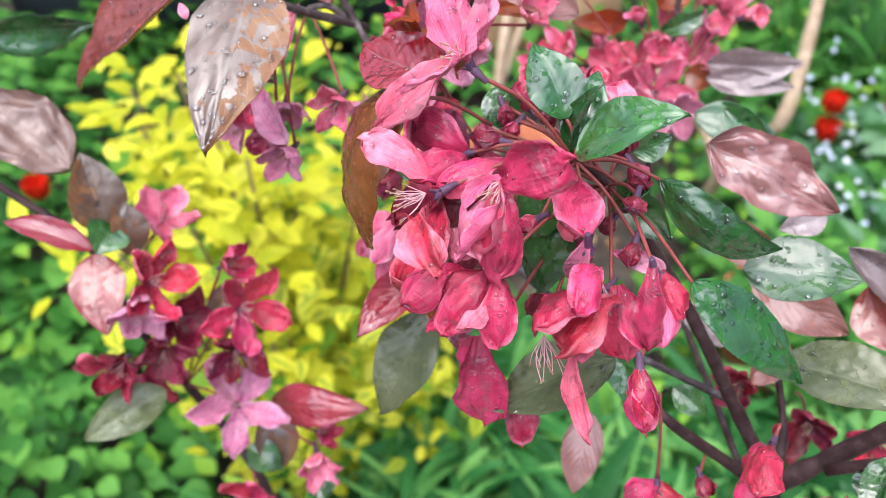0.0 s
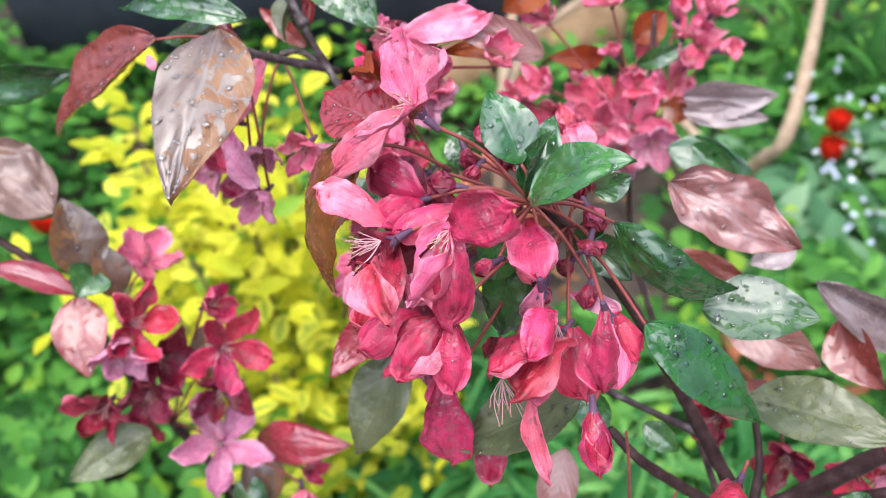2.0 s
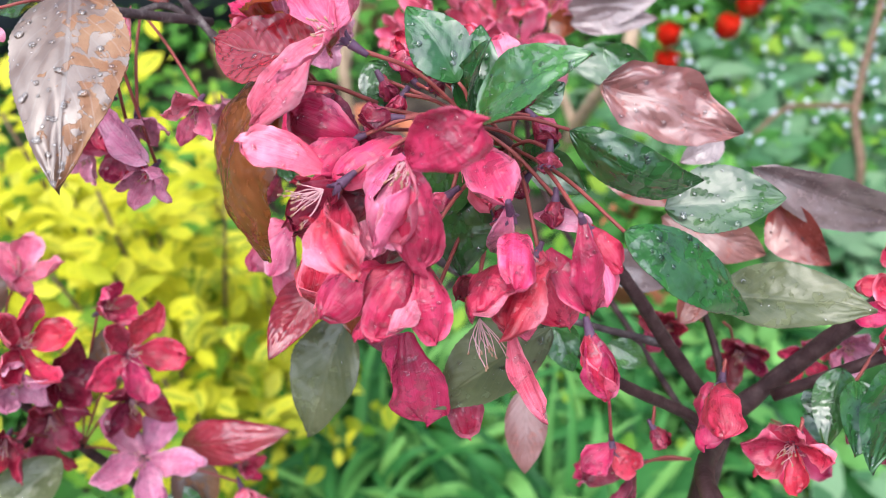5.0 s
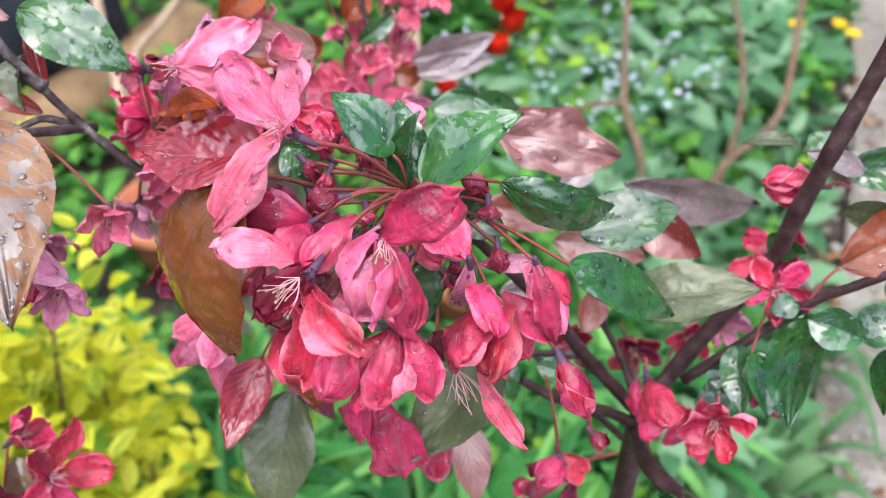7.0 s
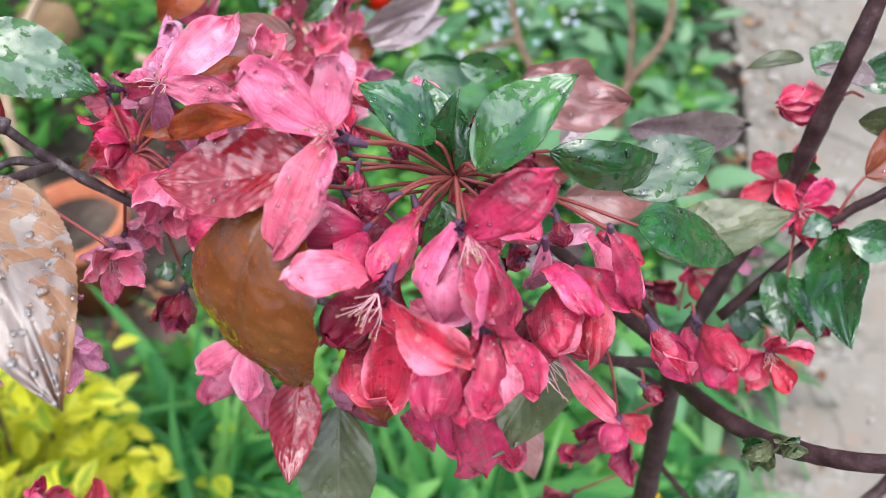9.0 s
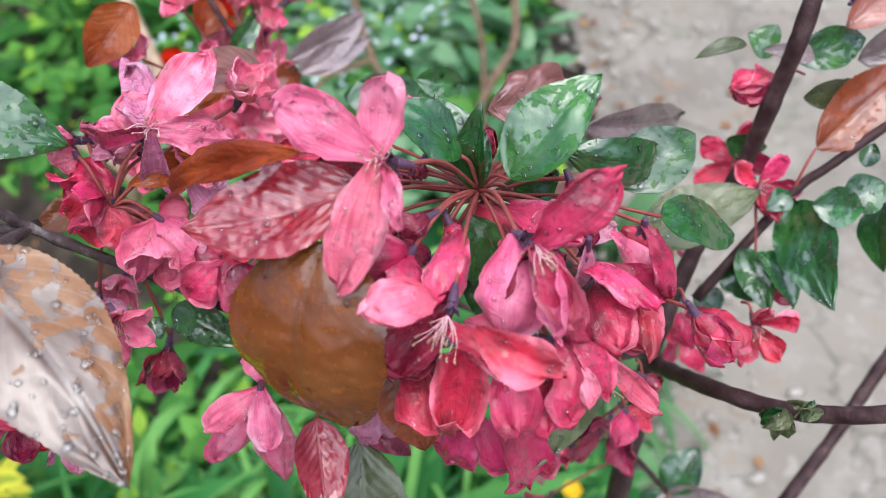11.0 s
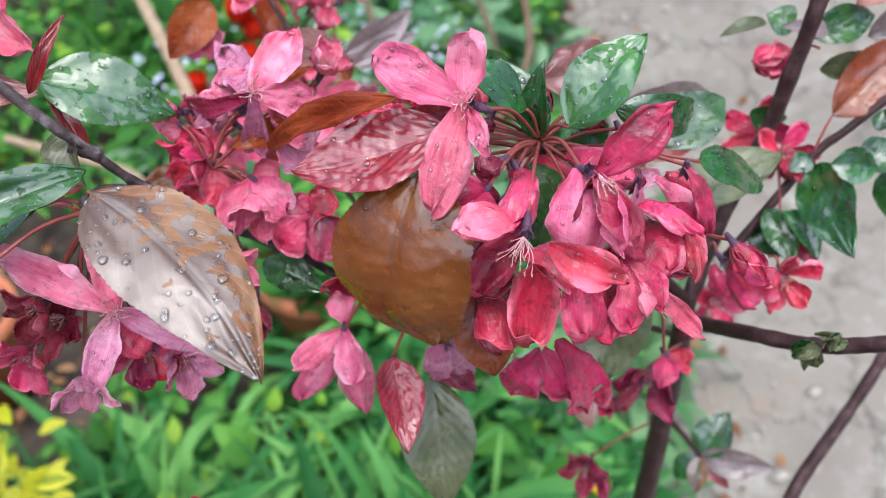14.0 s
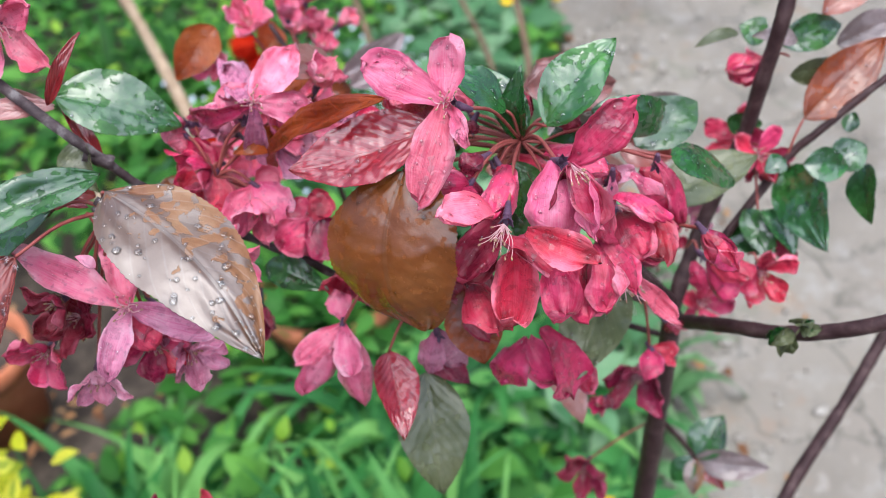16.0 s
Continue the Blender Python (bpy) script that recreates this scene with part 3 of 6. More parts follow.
petal(tree, flower, (0.0335, 0.2783, 1.2820), (0.0123, 0.2834, 1.2928), (0.2775, -0.5330, 0.7993), 0.0147, PINK, cup=-0.1, fold=0.2, drops=10)
petal(tree, flower, (0.0279, 0.2641, 1.2770), (0.0239, 0.2636, 1.2424), (-0.8432, -0.5272, 0.1052), 0.0178, CRIMSON, cup=0.25, fold=0.35, drops=10)
petal(tree, flower, (0.0405, 0.2767, 1.2785), (0.0204, 0.2846, 1.2574), (-0.7411, -0.3356, 0.5815), 0.0139, DARKRED, cup=0.1, fold=0.3, drops=10)
petal(tree, flower, (0.0331, 0.2639, 1.2805), (0.0379, 0.2401, 1.2762), (-0.6875, -0.2600, 0.6780), 0.0132, CRIMSON, cup=-0.15, fold=0.2, drops=10)
petal(tree, flower, (0.0359, 0.2846, 1.2660), (0.0362, 0.2550, 1.2622), (0.0126, -0.1263, 0.9919), 0.0100, CRIMSON, cup=-0.1, fold=0.3, drops=10)
stamens(tree, flower, (0.0331, 0.2731, 1.2791), (0.0199, 0.2668, 1.2797), number=16, length=0.0125, spread=0.75)
flower = flower_stem(tree, (0.0845, 0.3019, 1.2690), (0.0457, 0.2974, 1.2760))
petal(tree, flower, (0.0457, 0.2974, 1.2760), (0.0276, 0.3062, 1.2835), (-0.0858, -0.7415, 0.6654), 0.0166, CRIMSON, cup=-0.25, fold=-0.3, drops=10)
petal(tree, flower, (0.0457, 0.2974, 1.2760), (0.0330, 0.3184, 1.2778), (-0.4137, -0.3238, 0.8509), 0.0143, DARKRED, cup=-0.2, fold=-0.2, drops=10)
petal(tree, flower, (0.0457, 0.2974, 1.2760), (0.0318, 0.2859, 1.2738), (0.3379, -0.5538, 0.7610), 0.0164, CRIMSON, cup=-0.2, fold=-0.3, drops=10)
petal(tree, flower, (0.0457, 0.2974, 1.2760), (0.0329, 0.2924, 1.2765), (0.1459, -0.2787, 0.9492), 0.0117, CRIMSON, cup=-0.1, fold=-0.2, drops=10)
petal(tree, flower, (0.0594, 0.2890, 1.2798), (0.0367, 0.2800, 1.2761), (-0.0570, -0.2528, 0.9658), 0.0124, CRIMSON, cup=-0.15, fold=-0.2, drops=10)
flower = flower_stem(tree, (0.0845, 0.3019, 1.2690), (0.0507, 0.3012, 1.3056), toward=(0.0444, 0.3047, 1.3105))
petal(tree, flower, (0.0444, 0.3047, 1.3105), (0.0364, 0.3313, 1.3216), (-0.5884, -0.4570, 0.6670), 0.0163, PINK, cup=-0.05, fold=0.08, drops=10)
petal(tree, flower, (0.0444, 0.3047, 1.3105), (0.0548, 0.3091, 1.3287), (-0.7482, -0.4081, 0.5231), 0.0132, PINK, cup=0.12, fold=0.2, drops=10)
petal(tree, flower, (0.0444, 0.3047, 1.3105), (0.0178, 0.2959, 1.2912), (-0.4491, -0.3949, 0.8015), 0.0155, PINK, cup=-0.1, fold=0.05, drops=10)
petal(tree, flower, (0.0444, 0.3047, 1.3105), (0.0277, 0.2826, 1.3136), (-0.5101, 0.4866, 0.7092), 0.0069, PINK, cup=0.05, fold=0.2, drops=10)
petal(tree, flower, (0.0444, 0.3047, 1.3105), (0.0437, 0.3287, 1.2915), (-0.7952, 0.3620, 0.4864), 0.0104, CRIMSON, cup=0.05, fold=0.2, drops=10)
stamens(tree, flower, (0.0444, 0.3047, 1.3105), (0.0241, 0.2892, 1.3293), number=12, length=0.008, spread=0.9)
flower = flower_stem(tree, (0.0980, 0.3087, 1.2510), (0.0540, 0.2536, 1.2618), toward=(0.0516, 0.2406, 1.2665))
petal(tree, flower, (0.0540, 0.2536, 1.2618), (0.0277, 0.2476, 1.2539), (-0.0691, -0.6714, 0.7379), 0.0122, CRIMSON, cup=-0.12, fold=-0.15, drops=10)
petal(tree, flower, (0.0527, 0.2483, 1.2672), (0.0397, 0.2358, 1.2535), (-0.0795, -0.6963, 0.7133), 0.0134, CRIMSON, cup=-0.2, fold=-0.3, drops=10)
petal(tree, flower, (0.0567, 0.2482, 1.2675), (0.0568, 0.2338, 1.2491), (-0.0658, -0.7854, 0.6155), 0.0119, CRIMSON, cup=-0.2, fold=-0.3, drops=10)
flower = flower_stem(tree, (0.0980, 0.3087, 1.2510), (0.0592, 0.2670, 1.2229), toward=(0.0553, 0.2602, 1.2018))
petal(tree, flower, (0.0503, 0.2693, 1.2102), (0.0521, 0.2549, 1.1751), (-0.0107, -0.9252, 0.3793), 0.0206, CRIMSON, cup=-0.1, fold=0.05, drops=10)
petal(tree, flower, (0.0671, 0.2762, 1.1766), (0.0680, 0.2540, 1.1619), (-0.0797, -0.5527, 0.8296), 0.0136, CRIMSON, cup=-0.2, fold=-0.2, drops=10)
petal(tree, flower, (0.0507, 0.2759, 1.1991), (0.0440, 0.2840, 1.1717), (-0.9694, -0.1555, 0.1898), 0.0165, CRIMSON, cup=-0.2, fold=-0.2, drops=10)
petal(tree, flower, (0.0507, 0.2759, 1.1991), (0.0529, 0.2606, 1.1776), (-0.4903, -0.7334, 0.4709), 0.0183, CRIMSON, cup=-0.2, fold=-0.2, drops=10)
flower = flower_stem(tree, (0.0980, 0.3087, 1.2510), (0.0753, 0.2671, 1.2248), toward=(0.0738, 0.2500, 1.2289))
petal(tree, flower, (0.0739, 0.2596, 1.2313), (0.0690, 0.2562, 1.2485), (0.2469, -0.9616, -0.1200), 0.0096, DARKRED, cup=0.1, drops=10)
petal(tree, flower, (0.0757, 0.2593, 1.2312), (0.0823, 0.2608, 1.2403), (-0.4492, -0.7736, 0.4471), 0.0107, DARKRED, cup=0.1, drops=10)
petal(tree, flower, (0.0828, 0.2502, 1.2264), (0.0884, 0.2290, 1.2064), (-0.5929, -0.6296, 0.5021), 0.0086, PINK, cup=-0.05, fold=0.3, drops=10)
stamens(tree, flower, (0.0726, 0.2478, 1.2377), (0.0732, 0.2406, 1.2221), number=14, length=0.0165, spread=0.55)
flower = flower_stem(tree, (0.0980, 0.3087, 1.2510), (0.0858, 0.2617, 1.2694), toward=(0.0886, 0.2655, 1.2456))
petal(tree, flower, (0.0858, 0.2617, 1.2694), (0.0834, 0.2663, 1.2459), (-0.4233, -0.8962, -0.1330), 0.0094, MAUVE, cup=-0.1, drops=10)
petal(tree, flower, (0.0899, 0.2677, 1.2508), (0.0814, 0.2368, 1.2624), (0.1081, 0.3240, 0.9399), 0.0116, CRIMSON, cup=-0.2, fold=-0.3, drops=10)
petal(tree, flower, (0.0873, 0.2593, 1.2395), (0.0807, 0.2356, 1.2437), (0.0630, 0.1565, 0.9857), 0.0144, CRIMSON, cup=-0.15, fold=-0.2, drops=10)
petal(tree, flower, (0.0947, 0.2645, 1.2453), (0.1018, 0.2488, 1.2236), (-0.1289, -0.8229, 0.5534), 0.0160, CRIMSON, cup=-0.15, fold=-0.1, drops=10)
petal(tree, flower, (0.0973, 0.2757, 1.2496), (0.1132, 0.2674, 1.2501), (-0.3419, -0.6104, 0.7145), 0.0071, MAUVE, cup=-0.05, fold=0.1, drops=10)
stamens(tree, flower, (0.0920, 0.2615, 1.2491), (0.0899, 0.2454, 1.2471), number=9, length=0.012)
flower = flower_stem(tree, (0.0980, 0.3087, 1.2510), (0.1060, 0.2537, 1.2663), toward=(0.1120, 0.2559, 1.2457))
petal(tree, flower, (0.1060, 0.2537, 1.2663), (0.1062, 0.2408, 1.2415), (-0.2590, -0.8573, 0.4448), 0.0099, CRIMSON, cup=-0.2, fold=-0.3, drops=10)
petal(tree, flower, (0.0980, 0.2606, 1.2489), (0.1060, 0.2422, 1.2387), (-0.2498, -0.5507, 0.7965), 0.0103, CRIMSON, cup=-0.1, fold=0.2, drops=10)
petal(tree, flower, (0.1118, 0.2634, 1.2531), (0.1177, 0.2486, 1.2462), (-0.3199, -0.5024, 0.8033), 0.0094, CRIMSON, cup=-0.2, fold=-0.3, drops=10)
petal(tree, flower, (0.1113, 0.2670, 1.2495), (0.1113, 0.2429, 1.2398), (-0.2615, -0.3591, 0.8959), 0.0121, PINK, cup=-0.22, fold=-0.4, drops=10)
bud(tree, (0.1114, 0.2589, 1.2204), (0.1016, 0.2305, 1.2458), (0.1030, 0.2148, 1.2308), 0.0100, CRIMSON)

# closed buds and back flowers round the spur
bud(tree, (0.0980, 0.3087, 1.2510), (0.1013, 0.3138, 1.2593), (0.1056, 0.3138, 1.2739), 0.0077, DARKRED)
bud(tree, (0.0980, 0.3087, 1.2510), (0.0711, 0.3446, 1.2583), (0.0645, 0.3530, 1.2658), 0.0122, CRIMSON)
bud(tree, (0.0845, 0.3019, 1.2690), (0.1013, 0.3399, 1.2568), (0.1066, 0.3508, 1.2681), 0.0122, PINK)
bud(tree, (0.0845, 0.3019, 1.2690), (0.0588, 0.3002, 1.2790), (0.0477, 0.3026, 1.2794), 0.0087, DARKRED)

# leaves round the truss
leaf(tree, (0.0805, 0.3056, 1.2844), (0.0689, 0.3265, 1.3012), (0.2361, -0.5262, 0.8169), 0.0224, GREEN, sag=0.1, fold=0.05, drops=10, stalk=(0.0845, 0.3019, 1.2690))
leaf(tree, (0.0827, 0.2888, 1.2826), (0.1157, 0.2798, 1.3056), (-0.5800, -0.0496, 0.8131), 0.0245, GREEN, sag=0.1, fold=0.1, drops=16, stalk=(0.0845, 0.3019, 1.2690))
leaf(tree, (0.1117, 0.2870, 1.2730), (0.1545, 0.2717, 1.2506), (-0.2449, -0.9514, 0.1867), 0.0186, GREEN, sag=0.2, fold=-0.1, curl=0.15, drops=12, stalk=(0.0845, 0.3019, 1.2690))
leaf(tree, (0.1465, 0.2834, 1.2328), (0.1863, 0.2743, 1.2367), (-0.12, -0.36, 0.92), 0.0265, GREEN_SHEEN, sag=0.08, fold=0.1, drops=20)
leaf(tree, (0.1198, 0.2541, 1.2577), (0.1608, 0.2415, 1.2202), (0.4258, -0.6079, 0.6702), 0.0217, GREEN, sag=0.1, fold=-0.1, drops=18, stalk=(0.0980, 0.3087, 1.2510))
leaf(tree, (0.1725, 0.2828, 1.1795), (0.2213, 0.2526, 1.1910), (-0.2845, -0.1038, 0.9530), 0.0293, OLIVE, sag=0.05, fold=0.1, drops=14)
leaf(tree, (0.2104, 0.3355, 1.1915), (0.2937, 0.3238, 1.1501), (-0.0394, -0.9796, 0.1972), 0.0257, LILAC, sag=0.08, fold=0.15, drops=8)
leaf(tree, (0.1409, 0.3402, 1.2461), (0.1925, 0.3213, 1.2257), (0.02, -0.66, 0.75), 0.0330, ROSE, sag=0.05, fold=0.06, drops=24, wave=0.06, ribs=0.014, ruffle=0.11, label="crumpled pinkish leaf, torn at the edge and wet")
leaf(tree, (0.1617, 0.4431, 1.1827), (0.2066, 0.4345, 1.1717), (-0.1107, -0.3691, 0.9227), 0.0260, GREEN_SHEEN, sag=0.1, fold=-0.1, drops=6)
leaf(tree, (0.1023, 0.2674, 1.1997), (0.0548, 0.2558, 1.1815), (-0.3245, -0.1390, 0.9356), 0.0314, OLIVE, sag=0.05, fold=0.1, drops=14)
leaf(tree, (0.0305, 0.3175, 1.1682), (0.0045, 0.2907, 1.1262), (-0.5101, -0.5469, 0.6638), 0.0330, OLIVE, sag=0.06, fold=0.1, drops=6)
leaf(tree, (0.0241, 0.3322, 1.1783), (-0.0032, 0.3014, 1.1696), (0.02, -0.30, 0.95), 0.0205, RED, sag=0.05, fold=0.22, ribs=0.02, stalk=(0.0394, 0.3268, 1.1990), label="pointed dark red leaf hanging, veins pale")
leaf(tree, (0.0236, 0.3077, 1.2935), (0.0085, 0.2919, 1.2347), (-0.9134, -0.2690, 0.3056), 0.0514, BROWN, sag=0.2, fold=-0.1, drops=8, blunt=True, stalk=(0.0548, 0.3176, 1.2727), label='broad orange-brown leaf, smooth and wet', bow=0.098)
leaf(tree, (0.0385, 0.3065, 1.3028), (0.0057, 0.3465, 1.2882), (-0.464, -0.061, 0.884), 0.0285, RED, sag=-0.006, fold=0.1, drops=16, ribs=0.02, label='glossy dark red leaf with deep pale veins', bow=-0.039)
leaf(tree, (0.0291, 0.3178, 1.3164), (0.0284, 0.3889, 1.2562), (-0.6884, 0.4650, 0.5567), 0.0127, ORANGE, sag=0.12, fold=0.1)
leaf(tree, (-0.0429, 0.3862, 1.2943), (-0.0508, 0.3068, 1.2687), (-0.02, -0.31, 0.95), 0.0410, BRONZE, stalk=(-0.0379, 0.4022, 1.2740), fold=-0.08, drops=95, bead=1.15, label='large bronze leaf beaded with rain', sag=0.11, ribs=0.006, wave=0.04, bow=-0.044)
leaf(tree, (-0.0151, 0.4579, 1.2913), (0.0172, 0.4277, 1.2675), (-0.0050, -0.6208, 0.7839), 0.0302, GREEN, sag=0.08, fold=0.1, drops=10)
leaf(tree, (0.1072, 0.3146, 1.2396), (0.1228, 0.2984, 1.2323), (-0.3114, -0.6211, 0.7192), 0.0159, GREEN_SHEEN, drops=4)
leaf(tree, (0.0779, 0.2935, 1.2509), (0.0723, 0.2763, 1.2264), (-0.5885, -0.5934, 0.5491), 0.0254, GREEN, sag=0.1, fold=-0.1, drops=10)
leaf(tree, (0.0562, 0.3528, 1.2648), (0.0626, 0.3386, 1.2515), (-0.1066, -0.7046, 0.7015), 0.0163, GREEN, drops=4)
leaf(tree, (0.1022, 0.2993, 1.1186), (0.0941, 0.2721, 1.0910), (-0.1904, -0.6706, 0.7170), 0.0200, ROSE)
leaf(tree, (0.1337, 0.2886, 1.1536), (0.1480, 0.2790, 1.1456), (-0.0679, -0.6940, 0.7168), 0.0126, GREEN)
leaf(tree, (0.1088, 0.2881, 1.1786), (0.1132, 0.2719, 1.1631), (-0.1670, -0.7041, 0.6902), 0.0151, GREEN)
leaf(tree, (0.0429, 0.3945, 1.2622), (0.0189, 0.3990, 1.2641), (-0.1147, -0.8364, 0.5360), 0.0111, ORANGE)

# upper left truss on its own spur
flower = flower_stem(tree, (0.0173, 0.4141, 1.2459), (0.0376, 0.4135, 1.2615), toward=(0.0297, 0.3915, 1.2856))
petal(tree, flower, (0.0297, 0.3915, 1.2856), (0.0673, 0.4074, 1.2857), (0.2409, -0.5742, 0.7825), 0.0164, PINK, cup=0.08, fold=0.1, drops=10)
petal(tree, flower, (0.0297, 0.3915, 1.2856), (0.0557, 0.4441, 1.2716), (-0.0424, 0.2752, 0.9605), 0.0159, MAUVE, cup=0.08, fold=0.1, drops=10)
petal(tree, flower, (0.0297, 0.3915, 1.2856), (0.0481, 0.3783, 1.2758), (-0.2858, -0.7957, 0.5340), 0.0135, PINK, cup=-0.05, fold=0.1, drops=10)
petal(tree, flower, (0.0297, 0.3915, 1.2856), (0.0318, 0.4406, 1.2595), (-0.9988, 0.0189, -0.0457), 0.0120, CRIMSON, cup=-0.1, fold=0.2, drops=10)
petal(tree, flower, (0.0297, 0.3915, 1.2856), (0.0305, 0.4004, 1.2557), (-0.6220, -0.7456, -0.2392), 0.0106, MAUVE, cup=-0.1, fold=0.2, drops=10)
stamens(tree, flower, (0.0297, 0.3915, 1.2856), (0.0167, 0.3758, 1.3062), number=13, length=0.01, spread=0.8)
open_flower(tree, (0.0173, 0.4141, 1.2459), (0.0275, 0.4166, 1.2291), (-0.7758, -0.5845, 0.2376), 0.0151, PINK, openness=1.0, seed=1)
open_flower(tree, (0.0173, 0.4141, 1.2459), (0.0306, 0.4408, 1.2317), (-0.9366, -0.2208, 0.2722), 0.0133, MAUVE, openness=0.6, seed=2)
open_flower(tree, (0.0173, 0.4141, 1.2459), (0.0428, 0.3885, 1.2102), (-0.8000, -0.5975, -0.0550), 0.0167, PINK, openness=0.8, seed=3)
open_flower(tree, (0.0173, 0.4141, 1.2459), (0.0109, 0.4002, 1.1808), (-0.7438, -0.5677, -0.3529), 0.0171, DARKRED, openness=0.45, seed=4)
open_flower(tree, (0.0173, 0.4141, 1.2459), (0.0167, 0.4264, 1.2000), (-0.8539, -0.4943, -0.1629), 0.0149, PINK, openness=0.7, seed=5)
bud(tree, (0.0173, 0.4141, 1.2459), (0.0361, 0.4472, 1.2392), (0.0389, 0.4559, 1.2462), 0.0062, DARKRED)
open_flower(tree, (0.0173, 0.4141, 1.2459), (0.0389, 0.3805, 1.2193), (-0.6617, -0.7210, -0.2057), 0.0195, PINK, openness=0.9, seed=6)
open_flower(tree, (0.0173, 0.4141, 1.2459), (-0.0003, 0.4174, 1.2066), (-0.5842, -0.8102, 0.0481), 0.0173, MAUVE, openness=0.8, seed=7)
flower = flower_stem(tree, (0.0450, 0.3300, 1.2350), (0.0146, 0.3479, 1.1954), toward=(0.0068, 0.3460, 1.1806))
petal(tree, flower, (0.0146, 0.3479, 1.1954), (-0.0046, 0.3601, 1.1806), (-0.7004, -0.3423, 0.6263), 0.0127, PINK, cup=-0.1, fold=-0.1, drops=10)
petal(tree, flower, (0.0146, 0.3479, 1.1954), (-0.0079, 0.3573, 1.1631), (-0.7890, -0.4486, 0.4198), 0.0139, PINK, cup=-0.1, fold=-0.2, drops=10)
petal(tree, flower, (0.0146, 0.3479, 1.1954), (0.0024, 0.3338, 1.1840), (-0.2825, -0.4466, 0.8490), 0.0125, PINK, cup=-0.15, fold=-0.3, drops=10)
petal(tree, flower, (0.0146, 0.3479, 1.1954), (0.0042, 0.3318, 1.1656), (-0.4614, -0.7028, 0.5414), 0.0149, PINK, cup=-0.15, fold=-0.3, drops=10)
petal(tree, flower, (0.0168, 0.3488, 1.1960), (0.0237, 0.3602, 1.2007), (-0.1945, -0.2708, 0.9428), 0.0116, PINK, cup=-0.2, fold=-0.3, drops=10)
leaf(tree, (0.0154, 0.3926, 1.2067), (0.0207, 0.3592, 1.2048), (-0.4574, -0.1239, 0.8806), 0.0160, GREEN, drops=3)
leaf(tree, (0.0232, 0.4397, 1.2258), (0.0019, 0.4547, 1.2193), (-0.3967, -0.1743, 0.9013), 0.0154, BROWN)
leaf(tree, (0.0408, 0.2990, 1.2250), (0.0320, 0.2842, 1.1967), (-0.5991, -0.6177, 0.5095), 0.0253, BROWN, sag=0.05, fold=0.1)
leaf(tree, (0.0394, 0.3268, 1.1723), (0.0418, 0.3015, 1.1595), (-0.3795, -0.4474, 0.8098), 0.0156, DARKRED)
leaf(tree, (0.0076, 0.3977, 1.2042), (0.0056, 0.3911, 1.1989), (-0.2739, -0.5442, 0.7929), 0.0097, GREEN)

# hanging mauve flower and leaves under the grey twig
open_flower(tree, (-0.0324, 0.4352, 1.2522), (-0.0394, 0.3913, 1.2293), (-0.0140, -0.9613, -0.2751), 0.0148, MAUVE, openness=0.75, seed=11)
leaf(tree, (-0.0654, 0.3633, 1.2898), (-0.0681, 0.3679, 1.2946), (0.1996, -0.6432, 0.7392), 0.0044, MAUVE)
leaf(tree, (-0.0347, 0.4025, 1.2891), (-0.0977, 0.4211, 1.2860), (-0.1742, -0.4423, 0.8798), 0.0176, GREEN, drops=4)
leaf(tree, (-0.0216, 0.4451, 1.2489), (-0.0459, 0.4614, 1.2624), (-0.1199, -0.7329, 0.6697), 0.0099, RED)
open_flower(tree, (-0.0324, 0.4352, 1.2522), (-0.0117, 0.3759, 1.2424), (-0.3283, -0.9352, 0.1324), 0.0160, PINK, openness=0.9, seed=12)

# left truss
branch(tree, [(0.1920, 0.2765, 0.2000), (0.0600, 0.2850, 0.4800), (-0.0450, 0.3050, 0.7600), (-0.0746, 0.3303, 0.9054), (-0.0884, 0.3507, 0.9571), (-0.1078, 0.3635, 1.0018), (-0.1253, 0.3698, 1.0399), (-0.1464, 0.3765, 1.0939), (-0.1592, 0.3877, 1.1365), (-0.2020, 0.4016, 1.1685), (-0.2466, 0.4211, 1.1907)], 0.0035, 0.0020, BARK)
open_flower(tree, (-0.1361, 0.3896, 1.1215), (-0.1292, 0.4142, 1.1301), (0.3901, 0.1140, 0.9137), 0.0237, PINK, openness=1.0, seed=21)
open_flower(tree, (-0.1253, 0.3698, 1.0399), (-0.0865, 0.3839, 1.1279), (0.8157, -0.1455, 0.5599), 0.0182, CRIMSON, openness=0.6, seed=22)
open_flower(tree, (-0.1253, 0.3698, 1.0399), (-0.1193, 0.3614, 1.1386), (0.7186, -0.4084, 0.5628), 0.0275, CRIMSON, openness=1.0, seed=23)
open_flower(tree, (-0.1253, 0.3698, 1.0399), (-0.1236, 0.3530, 1.1306), (0.2635, -0.9647, 0.0013), 0.0203, MAUVE, openness=0.8, seed=24)
open_flower(tree, (-0.1253, 0.3698, 1.0399), (-0.1174, 0.3704, 1.1013), (0.6142, -0.6258, 0.4809), 0.0248, DARKRED, openness=0.9, seed=25)
open_flower(tree, (-0.1253, 0.3698, 1.0399), (-0.0789, 0.3680, 1.1117), (0.6189, -0.6709, 0.4086), 0.0258, CRIMSON, openness=1.1, seed=26)
open_flower(tree, (-0.1253, 0.3698, 1.0399), (-0.0878, 0.3651, 1.0787), (0.3872, -0.8968, 0.2139), 0.0222, DARKRED, openness=0.9, seed=27)
open_flower(tree, (-0.1253, 0.3698, 1.0399), (-0.1451, 0.3518, 1.0847), (-0.1179, -0.9436, 0.3095), 0.0232, DARKRED, openness=0.7, seed=28)
